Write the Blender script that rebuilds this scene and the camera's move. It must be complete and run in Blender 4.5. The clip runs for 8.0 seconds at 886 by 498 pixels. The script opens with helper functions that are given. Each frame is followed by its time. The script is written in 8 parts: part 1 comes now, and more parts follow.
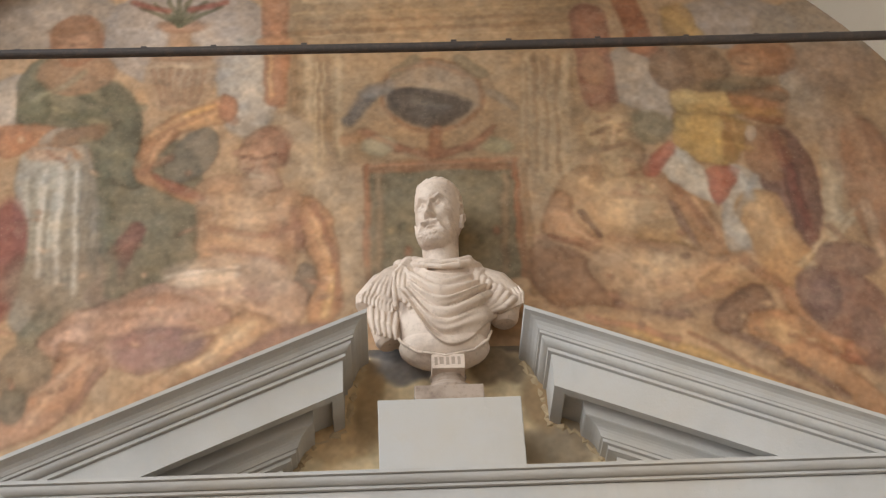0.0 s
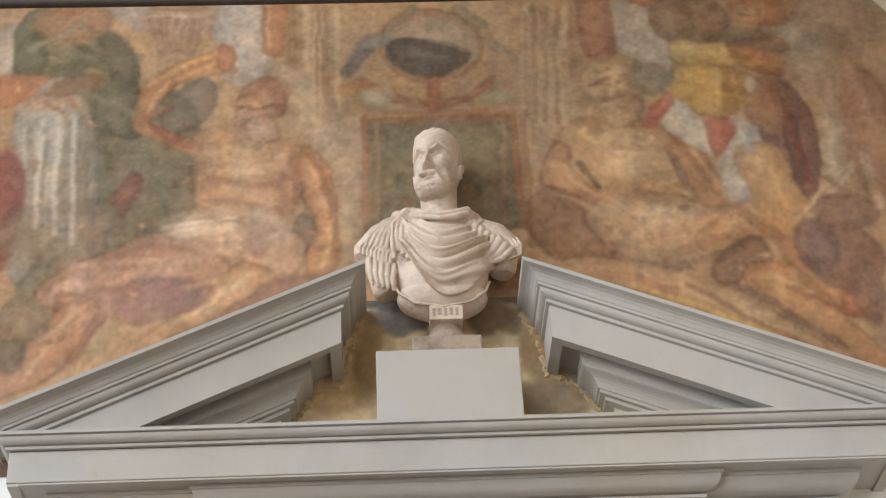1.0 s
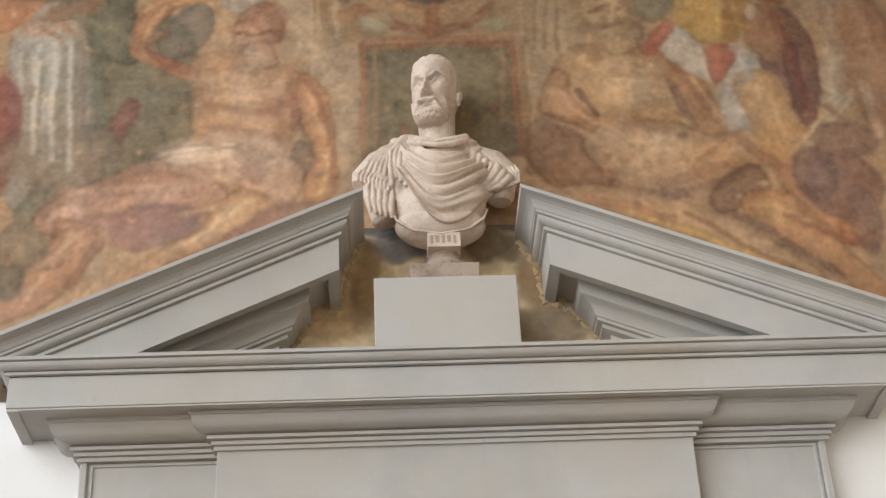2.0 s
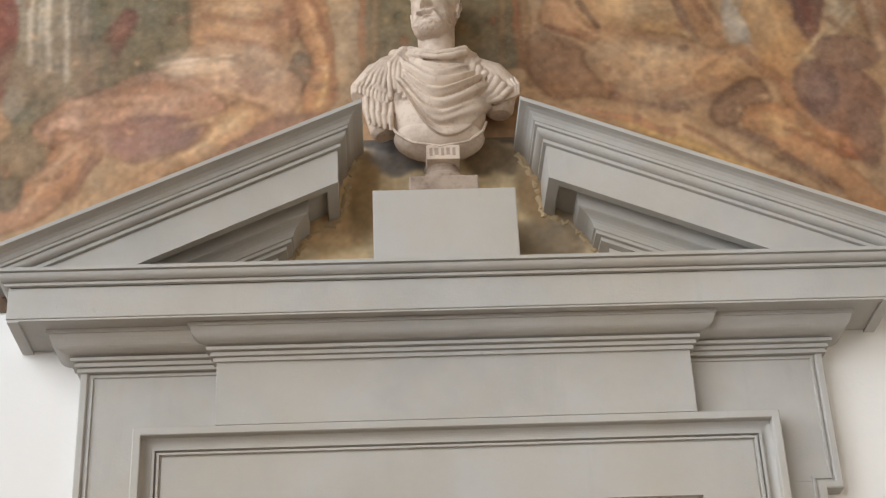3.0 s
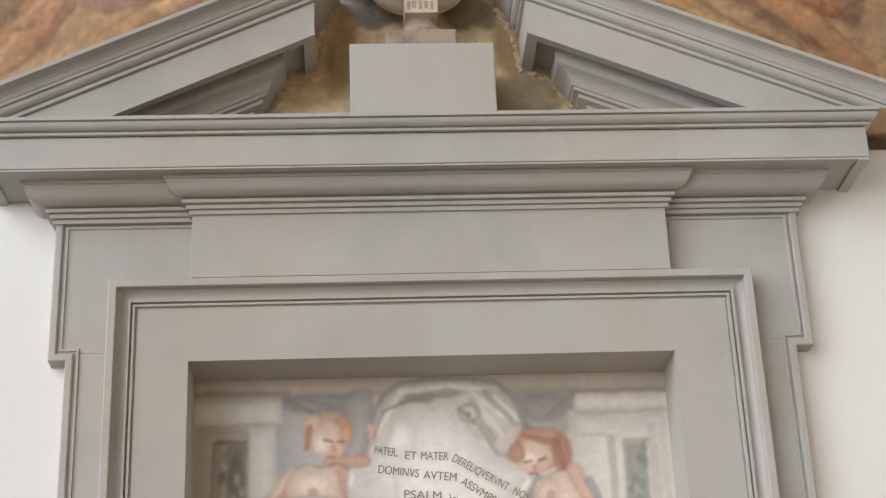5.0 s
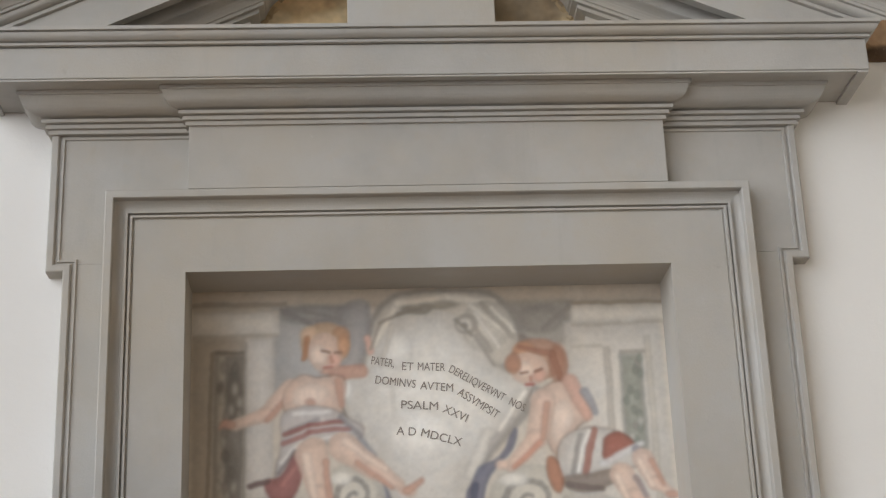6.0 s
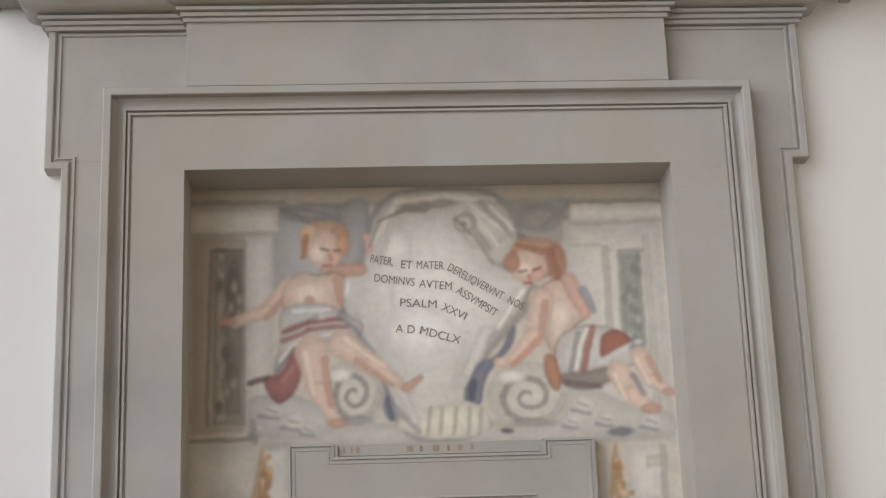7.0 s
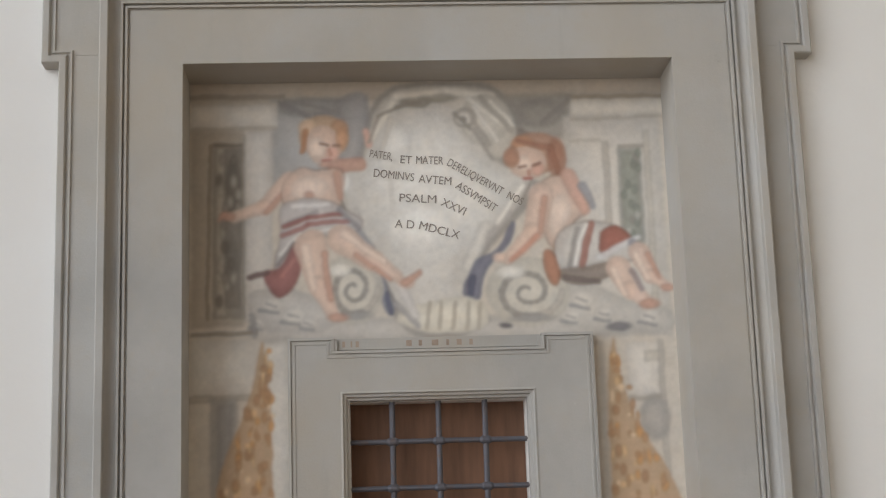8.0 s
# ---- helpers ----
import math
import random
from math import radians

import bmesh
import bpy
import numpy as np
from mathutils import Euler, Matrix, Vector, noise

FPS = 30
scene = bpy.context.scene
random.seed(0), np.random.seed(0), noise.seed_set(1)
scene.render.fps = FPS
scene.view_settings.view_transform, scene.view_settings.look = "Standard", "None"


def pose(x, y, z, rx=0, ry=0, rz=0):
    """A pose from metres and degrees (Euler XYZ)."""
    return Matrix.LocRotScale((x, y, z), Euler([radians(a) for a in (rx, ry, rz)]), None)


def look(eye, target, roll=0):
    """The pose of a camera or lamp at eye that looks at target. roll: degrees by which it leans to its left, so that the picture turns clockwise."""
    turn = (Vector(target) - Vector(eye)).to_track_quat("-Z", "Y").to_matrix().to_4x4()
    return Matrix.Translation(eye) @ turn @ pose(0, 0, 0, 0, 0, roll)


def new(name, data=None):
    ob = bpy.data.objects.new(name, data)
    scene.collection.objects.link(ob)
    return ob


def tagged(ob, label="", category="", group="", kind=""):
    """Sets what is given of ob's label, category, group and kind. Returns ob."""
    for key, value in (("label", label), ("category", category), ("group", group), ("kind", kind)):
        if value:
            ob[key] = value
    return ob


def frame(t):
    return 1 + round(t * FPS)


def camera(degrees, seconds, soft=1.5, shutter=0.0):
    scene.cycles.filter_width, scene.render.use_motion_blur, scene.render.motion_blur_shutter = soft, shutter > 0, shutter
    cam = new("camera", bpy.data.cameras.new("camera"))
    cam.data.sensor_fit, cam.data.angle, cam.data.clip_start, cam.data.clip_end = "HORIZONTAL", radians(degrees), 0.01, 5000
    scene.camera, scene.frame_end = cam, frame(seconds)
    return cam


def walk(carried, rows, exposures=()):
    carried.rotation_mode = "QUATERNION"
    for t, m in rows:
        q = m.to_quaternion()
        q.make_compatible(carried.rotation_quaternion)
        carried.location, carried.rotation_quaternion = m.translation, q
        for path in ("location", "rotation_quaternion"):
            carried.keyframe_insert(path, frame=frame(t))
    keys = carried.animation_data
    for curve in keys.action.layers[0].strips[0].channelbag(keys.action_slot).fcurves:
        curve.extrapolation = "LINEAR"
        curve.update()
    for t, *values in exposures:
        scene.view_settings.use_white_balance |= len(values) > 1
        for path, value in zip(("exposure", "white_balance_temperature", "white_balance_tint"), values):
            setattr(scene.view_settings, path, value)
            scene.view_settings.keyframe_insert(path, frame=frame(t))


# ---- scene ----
# The end wall of a loggia: a stone portal with a broken pediment, a bust and frescoes.
# The plan below is drawn from the eye (origin, y straight at the wall); SCALE brings it to true size.
SCALE, EYE = 0.927, 1.62

cam = camera(31.5, 8.0, soft=1.3)
TURNS = [  # seconds, yaw, pitch, roll
    (0.0, -3.006, 35.956, -3.325),
    (0.5, -3.003, 35.234, -3.230),
    (1.0, -2.962, 34.175, -3.170),
    (1.5, -2.935, 32.880, -3.080),
    (1.7, -2.920, 32.398, -3.040),
    (2.8, -2.773, 28.890, -2.745),
    (3.0, -2.750, 28.342, -2.720),
    (3.5, -2.756, 27.076, -2.665),
    (4.0, -3.044, 25.910, -2.590),
    (4.5, -3.357, 24.527, -2.530),
    (6.0, -3.426, 19.820, -2.224),
    (6.5, -3.375, 18.044, -2.146),
    (7.0, -3.320, 16.122, -2.030),
    (7.5, -3.261, 14.237, -1.920),
    (8.0, -3.208, 12.304, -1.847),
]
walk(cam, [(t, pose(0, 0, EYE, 90 + pitch, 0, yaw) @ pose(0, 0, 0, 0, 0, roll)) for t, yaw, pitch, roll in TURNS],
     exposures=[(0.0, 0.06), (1.5, 0.05), (3.5, -0.07), (4.5, -0.04), (6.0, -0.46), (6.5, -0.48), (8.0, -0.58)])

# ---- light: daylight from the open arcade, and an added fill lamp ----
world = bpy.data.worlds.new("sky")
scene.world = world
world.use_nodes = True
sky = world.node_tree.nodes.new("ShaderNodeTexSky")
sky.sky_type, sky.sun_disc = "NISHITA", False
sky.sun_elevation, sky.sun_rotation = radians(18), radians(-58)
back = world.node_tree.nodes["Background"]
back.inputs["Strength"].default_value = 0.09
world.node_tree.links.new(sky.outputs[0], back.inputs["Color"])


def area_lamp(name, at, target, width, height, watts, colour):
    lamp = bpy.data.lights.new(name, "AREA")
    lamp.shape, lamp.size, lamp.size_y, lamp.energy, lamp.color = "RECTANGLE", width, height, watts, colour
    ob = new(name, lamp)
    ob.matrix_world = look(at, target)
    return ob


# unseen soft lamp inside the loggia, added to fill from the front
area_lamp("front_fill", (-1.95, -4.6, 3.6), (0.6, 3.0, 3.4), 6.0, 3.0, 115, (0.97, 0.98, 1.0))
sun = bpy.data.lights.new("sun", "SUN")
sun.energy, sun.angle, sun.color = 3.45, radians(62), (0.95, 0.98, 1.02)
new("sun", sun).matrix_world = look((-8.2, -2.2, 8.0), (0.3, 5.0, 4.6))


# ---- materials ----
def srgb(c):
    return tuple((v / 12.92 if v <= 0.04045 else ((v + 0.055) / 1.055) ** 2.4) for v in (x / 255 for x in c))


class Nodes:
    """A small helper round a material's node tree."""

    def __init__(self, name):
        self.material = bpy.data.materials.new(name)
        self.material.use_nodes = True
        self.tree = self.material.node_tree
        self.shader = self.tree.nodes["Principled BSDF"]
        self.coord = self.add("ShaderNodeNewGeometry").outputs["Position"]

    def add(self, kind, **values):
        node = self.tree.nodes.new(kind)
        for key, value in values.items():
            node.inputs[key].default_value = value
        return node

    def link(self, a, b):
        self.tree.links.new(a, b)

    def noise(self, scale, detail=4.0, rough=0.55, stretch=None):
        node = self.add("ShaderNodeTexNoise", Scale=scale, Detail=detail, Roughness=rough)
        where = self.coord
        if stretch:
            mapping = self.add("ShaderNodeMapping", Scale=stretch)
            self.link(where, mapping.inputs["Vector"])
            where = mapping.outputs[0]
        self.link(where, node.inputs["Vector"])
        return node.outputs["Fac"]

    def ramp(self, value, low, high, a=0.0, b=1.0):
        node = self.add("ShaderNodeMapRange", **{"From Min": low, "From Max": high, "To Min": a, "To Max": b})
        self.link(value, node.inputs["Value"])
        return node.outputs[0]

    def mix(self, a, b, factor, blend="MIX"):
        node = self.tree.nodes.new("ShaderNodeMix")
        node.data_type, node.blend_type = "RGBA", blend
        for value, slot in ((a, node.inputs[6]), (b, node.inputs[7]), (factor, node.inputs[0])):
            if isinstance(value, bpy.types.NodeSocket):
                self.link(value, slot)
            elif slot.type == "RGBA":
                slot.default_value = (*value, 1) if len(value) == 3 else value
            else:
                slot.default_value = value
        return node.outputs[2]

    def finish(self, colour, rough=0.8, bump=None, height=0.002, metal=0.0, spec=0.3):
        if isinstance(colour, bpy.types.NodeSocket):
            self.link(colour, self.shader.inputs["Base Color"])
        else:
            self.shader.inputs["Base Color"].default_value = (*colour, 1)
        self.shader.inputs["Roughness"].default_value = rough
        self.shader.inputs["Metallic"].default_value = metal
        self.shader.inputs["Specular IOR Level"].default_value = spec
        if bump is not None:
            node = self.add("ShaderNodeBump", Strength=0.6, Distance=height)
            self.link(bump, node.inputs["Height"])
            self.link(node.outputs[0], self.shader.inputs["Normal"])
        return self.material


def stone_material(name, base, dark, warm):
    n = Nodes(name)
    c = n.mix(base, dark, n.ramp(n.noise(2.2, 5, 0.6), 0.44, 0.74, 0, 0.7))
    c = n.mix(c, warm, n.ramp(n.noise(1.3, 5, 0.65), 0.45, 0.72, 0, 0.7))
    c = n.mix(c, dark, n.ramp(n.noise(3.0, 5, 0.65, (4, 4, 0.6)), 0.58, 0.82, 0, 0.4))
    c = n.mix(c, warm, n.ramp(n.noise(16, 6, 0.7), 0.56, 0.8, 0, 0.5))
    # old drips and chips
    c = n.mix(c, srgb((128, 114, 100)), n.ramp(n.noise(5.5, 7, 0.75), 0.66, 0.78, 0, 0.45))
    c = n.mix(c, srgb((206, 203, 198)), n.ramp(n.noise(26, 6, 0.75), 0.64, 0.76, 0, 0.35))
    fine = n.noise(90, 5, 0.7)
    c = n.mix(c, (0.5, 0.5, 0.5), n.ramp(fine, 0.3, 0.7, 0.0, 0.12), "OVERLAY")
    return n.finish(c, 0.75, n.mix(fine, n.noise(9, 5, 0.6), 0.4), 0.003)


STONE = stone_material("grey_sandstone", srgb((184, 181, 176)), srgb((161, 158, 153)), srgb((183, 172, 155)))


def plaster_material(name, base, stain):
    n = Nodes(name)
    c = n.mix(base, stain, n.ramp(n.noise(0.7, 5, 0.55), 0.4, 0.75))
    c = n.mix(c, stain, n.ramp(n.noise(7, 6, 0.65), 0.55, 0.8, 0, 0.35))
    return n.finish(c, 0.9, n.noise(45, 6, 0.65), 0.002, spec=0.15)


WHITE = plaster_material("white_plaster", (0.86, 0.845, 0.82), (0.81, 0.78, 0.74))
MORTAR = plaster_material("ochre_mortar", srgb((186, 164, 130)), srgb((150, 128, 100)))
CREAM = plaster_material("cream_vault_plaster", (0.66, 0.60, 0.50), (0.56, 0.49, 0.39))


def painted_material(name, fade, grain, wear):
    """Pigment from the mesh's paint layer, with worn plaster, blotches and grain over it."""
    n = Nodes(name)
    layer = n.tree.nodes.new("ShaderNodeAttribute")
    layer.attribute_name = "paint"
    c = layer.outputs["Color"]
    c = n.mix(c, fade, n.ramp(n.noise(7, 6, 0.7), 0.5, 0.8, 0, wear))
    c = n.mix(c, (0.15, 0.11, 0.085), n.ramp(n.noise(34, 6, 0.75), 0.56, 0.85, 0, wear))
    c = n.mix(c, fade, n.ramp(n.noise(70, 5, 0.7), 0.58, 0.8, 0, wear))
    c = n.mix(c, (0.5, 0.5, 0.5), n.ramp(n.noise(140, 4, 0.7), 0.3, 0.7, 0.0, grain), "OVERLAY")
    return n.finish(c, 0.92, n.noise(30, 7, 0.7), 0.003, spec=0.1)


FRESCO = painted_material("old_fresco", srgb((198, 172, 142)), 0.16, 0.26)
MURAL = painted_material("pale_mural", srgb((218, 209, 196)), 0.05, 0.05)
STUCCO = painted_material("stained_stucco", srgb((196, 174, 140)), 0.15, 0.16)


def marble_material(name, base, dirt, amount):
    n = Nodes(name)
    c = n.mix(base, dirt, n.ramp(n.noise(9, 6, 0.65), 0.48, 0.75, 0, amount))
    c = n.mix(c, dirt, n.ramp(n.noise(40, 5, 0.7), 0.55, 0.8, 0, amount))
    return n.finish(c, 0.5, n.noise(70, 5, 0.6), 0.001)


MARBLE = marble_material("warm_white_marble", srgb((210, 192, 175)), srgb((146, 124, 106)), 0.7)
SOCLE = marble_material("brown_veined_marble", srgb((170, 152, 136)), srgb((116, 98, 86)), 0.9)


def iron_material(name, base, rust):
    n = Nodes(name)
    c = n.mix(base, rust, n.ramp(n.noise(30, 5, 0.7), 0.5, 0.75))
    return n.finish(c, 0.55, n.noise(120, 4, 0.6), 0.001, metal=0.3)


IRON = iron_material("blue_grey_iron", (0.13, 0.13, 0.15), (0.17, 0.12, 0.10))
ROD = iron_material("brown_painted_iron", (0.075, 0.062, 0.055), (0.12, 0.09, 0.07))


def wood_material():
    n = Nodes("brown_wood")
    c = n.mix((0.22, 0.115, 0.07), (0.13, 0.07, 0.045), n.ramp(n.noise(6, 5, 0.6, (4, 4, 0.5)), 0.35, 0.7))
    return n.finish(c, 0.7, n.noise(20, 5, 0.6, (6, 6, 0.6)), 0.001)


WOOD = wood_material()
INK = Nodes("dark_lettering_paint").finish(srgb((148, 139, 131)), 0.9, spec=0.1)
n_floor = Nodes("terracotta_paving")
PAVING = n_floor.finish(n_floor.mix((0.21, 0.13, 0.08), (0.15, 0.095, 0.06), n_floor.noise(1.5, 5)), 0.7)


# ---- building helpers ----
def world_of(v):
    """A point of the plan in the world."""
    return Vector((v[0] * SCALE, v[1] * SCALE, EYE + v[2] * SCALE))


def mesh_of(name, bm, material, base):
    bm.normal_update()
    for v in bm.verts:
        v.co = world_of(v.co) - base
    data = bpy.data.meshes.new(name)
    bm.to_mesh(data)
    bm.free()
    if material:
        data.materials.append(material)
    return data


def thing(name, base, label, category, kind="", group=""):
    """An Empty at a thing's base, in plan coordinates."""
    ob = new(name)
    ob.location = world_of(base)
    return tagged(ob, label, category, group, kind)


def base_of(parent):
    at = parent.location.copy()
    while parent.parent:
        parent = parent.parent
        at += parent.location
    return at


def part(name, bm, material, parent, label=""):
    ob = new(name, mesh_of(name, bm, material, base_of(parent)))
    ob.parent = parent
    return tagged(ob, label)


def single(name, bm, material, base, label, category, kind=""):
    """A thing of one mesh, with its origin at base (plan)."""
    origin = world_of(base)
    ob = new(name, mesh_of(name, bm, material, origin))
    ob.location = origin
    return tagged(ob, label, category, kind=kind)


def box(bm, x0, x1, y0, y1, z0, z1, bevel=0.0):
    made = bmesh.ops.create_cube(bm, size=1.0)["verts"]
    for v in made:
        v.co = Vector(((x0, x1)[v.co.x > 0], (y0, y1)[v.co.y > 0], (z0, z1)[v.co.z > 0]))
    if bevel:
        edges = list({e for v in made for e in v.link_edges})
        bmesh.ops.bevel(bm, geom=edges, offset=bevel, segments=2, affect="EDGES", profile=0.6)
    return bm


def boxes(*rows, bevel=0.0):
    bm = bmesh.new()
    for row in rows:
        box(bm, *row, bevel=bevel)
    return bm


def strips(bm, rings, close=False):
    """Quads between successive rows of points."""
    rows = [[bm.verts.new(p) for p in ring] for ring in rings]
    for a, b in zip(rows, rows[1:]):
        for i in range(len(a) - 1):
            bm.faces.new((a[i], a[i + 1], b[i + 1], b[i]))
    if close:
        for end in (0, -1):
            ring = [r[end] for r in rows]
            bm.faces.new(ring)
    bmesh.ops.recalc_face_normals(bm, faces=bm.faces)
    return bm


def curve_steps(a, b, bulge, n=6):
    """Points from a to b along a bowed line: bulge > 0 swells outward, < 0 is hollow."""
    out = []
    for i in range(n + 1):
        s = i / n
        k = bulge * math.sin(math.pi * s)
        dx, dz = b[0] - a[0], b[1] - a[1]
        out.append((a[0] + dx * s + dz * k, a[1] + dz * s - dx * k))
    return out


def cornice(profile, xl, xr, front, wall):
    """A moulding along the wall that returns to it at both ends; profile of (projection, height)."""
    bm = bmesh.new()
    top, bottom = profile[-1][1], profile[0][1]
    full = [(-0.02, bottom)] + list(profile) + [(-0.02, top)]
    rings = [[(xl - p, wall, z), (xl - p, front - p, z), (xr + p, front - p, z), (xr + p, wall, z)] for p, z in full]
    return strips(bm, rings)


def frame_moulding(path, profile, face):
    """A moulding along an upright path of (x, z) with square corners; profile of (inward offset, projection)."""
    bm = bmesh.new()
    rings = []
    for d, p in profile:
        ring = []
        for i, (x, z) in enumerate(path):
            offset = Vector((0, 0))
            for j in ({max(i - 1, 0), min(i, len(path) - 2)}):
                run = Vector((path[j + 1][0] - path[j][0], path[j + 1][1] - path[j][1])).normalized()
                offset += Vector((run.y, -run.x))
            ring.append((x + offset.x * d, face - p, z + offset.y * d))
        rings.append(ring)
    return strips(bm, rings)


def tube(bm, points, radii, sides=10):
    """A closed tube through points."""
    rings = []
    points = [Vector(p) for p in points]
    for i, p in enumerate(points):
        along = (points[min(i + 1, len(points) - 1)] - points[max(i - 1, 0)]).normalized()
        side = along.cross(Vector((0.12, 0.33, 0.93))).normalized()
        up = side.cross(along)
        r = radii[i] if isinstance(radii, (list, tuple)) else radii
        rings.append([bm.verts.new(p + r * (math.cos(a) * side + math.sin(a) * up)) for a in (2 * math.pi * k / sides for k in range(sides))])
    for a, b in zip(rings, rings[1:]):
        for k in range(sides):
            bm.faces.new((a[k], a[(k + 1) % sides], b[(k + 1) % sides], b[k]))
    bm.faces.new(rings[0][::-1])
    bm.faces.new(rings[-1])
    return bm


def turned(bm, cx, cy, profile, sides=32):
    """A turned form round an upright axis; profile of (radius, height)."""
    rings = [[bm.verts.new((cx + r * math.cos(2 * math.pi * k / sides), cy + r * math.sin(2 * math.pi * k / sides), z)) for k in range(sides)] for r, z in profile]
    for a, b in zip(rings, rings[1:]):
        for k in range(sides):
            bm.faces.new((a[k], a[(k + 1) % sides], b[(k + 1) % sides], b[k]))
    bm.faces.new(rings[0][::-1])
    bm.faces.new(rings[-1])
    bmesh.ops.recalc_face_normals(bm, faces=bm.faces)
    return bm


def ball(bm, x, y, z, rx, ry, rz, turn=None):
    made = bmesh.ops.create_uvsphere(bm, u_segments=24, v_segments=16, radius=1.0)["verts"]
    for v in made:
        p = Vector((v.co.x * rx, v.co.y * ry, v.co.z * rz))
        v.co = (turn @ p if turn else p) + Vector((x, y, z))
    return made


# ---- the loggia ----
WALL, FLOOR = 5.5, -EYE / SCALE
LEFT, RIGHT, TOP = -0.611, 1.161, 1.879          # the portal's recess
RECESS = 5.64

single("wall_north", boxes((-3.4, LEFT - 0.05, WALL, 5.95, FLOOR, 6.6), (RIGHT + 0.05, 3.9, WALL, 5.95, FLOOR, 6.6),
                           (LEFT - 0.05, RIGHT + 0.05, WALL, 5.95, TOP + 0.05, 6.6)), WHITE, (0, WALL, FLOOR),
       "white plastered end wall of the loggia", "wall", "structure")
single("wall_recess", boxes((LEFT - 0.05, -0.036, RECESS + 0.004, 5.95, FLOOR, TOP + 0.05), (0.598, RIGHT + 0.05, RECESS + 0.004, 5.95, FLOOR, TOP + 0.05),
                            (-0.036, 0.598, RECESS + 0.004, 5.95, FLOOR, -0.35), (-0.036, 0.598, RECESS + 0.004, 5.95, 0.674, TOP + 0.05), (-0.036, 0.598, 5.80, 5.95, -0.35, 0.674)), WHITE, (0, RECESS, FLOOR),
       "plastered back of the portal recess", "wall", "structure")
VAULT_X, VAULT_Z, VAULT_R = 0.10, 3.605, 2.755
WEST, EAST = VAULT_X - VAULT_R, VAULT_X + VAULT_R
single("floor", boxes((-9, 3.9, -22, 5.95, FLOOR - 0.2, FLOOR)), PAVING, (0, 0, FLOOR), "worn terracotta loggia paving", "floor", "structure")
single("wall_east", boxes((EAST, EAST + 0.4, -22, WALL, FLOOR, VAULT_Z)), CREAM, (EAST, 0, FLOOR), "cream plastered side wall", "wall", "structure")
single("wall_south", boxes((-3.4, 3.9, -22.4, -22, FLOOR, 6.6)), WHITE, (0, -22, FLOOR), "white plastered far wall", "wall", "structure")
single("wall_west", boxes((WEST - 0.4, WEST, 5.30, WALL, FLOOR, VAULT_Z), (WEST - 0.4, WEST, -0.5, 0.1, FLOOR, VAULT_Z), (WEST - 0.4, WEST, -6.0, -5.4, FLOOR, VAULT_Z),
                          (WEST - 0.4, WEST, -22, -10.5, FLOOR, VAULT_Z)), WHITE, (WEST, 0, FLOOR), "white piers of the open arcade", "wall", "structure")


def vault():
    """A barrel vault whose arcade side is open between the piers."""
    bm = bmesh.new()
    for y0, y1, last in ((WALL, 5.30, 48), (5.30, 0.1, 30), (0.1, -0.5, 48), (-0.5, -5.4, 30), (-5.4, -22, 48)):
        rings = []
        for radius, y in ((VAULT_R, y0), (VAULT_R, y1), (VAULT_R + 0.2, y1), (VAULT_R + 0.2, y0), (VAULT_R, y0)):
            rings.append([(VAULT_X + radius * math.cos(a), y, VAULT_Z + radius * math.sin(a)) for a in (math.pi * k / 48 for k in range(last + 1))])
        strips(bm, rings)
    return bm


single("ceiling", vault(), CREAM, (VAULT_X, 0, VAULT_Z), "cream plastered barrel vault", "ceiling", "structure")


# ---- painting on plaster ----
def smooth_noise(shape, cell, seed):
    """Soft random values between -1 and 1 over a grid, one knot every cell points."""
    rng = np.random.default_rng(seed)
    ny, nx = shape
    knots = rng.uniform(-1, 1, (ny // cell + 3, nx // cell + 3))
    gy, gx = np.arange(ny) / cell, np.arange(nx) / cell
    iy, ix = gy.astype(int), gx.astype(int)
    fy, fx = (gy - iy)[:, None], (gx - ix)[None, :]
    fy, fx = fy * fy * (3 - 2 * fy), fx * fx * (3 - 2 * fx)
    a, b = knots[np.ix_(iy, ix)], knots[np.ix_(iy, ix + 1)]
    c, d = knots[np.ix_(iy + 1, ix)], knots[np.ix_(iy + 1, ix + 1)]
    return (a * (1 - fx) + b * fx) * (1 - fy) + (c * (1 - fx) + d * fx) * fy


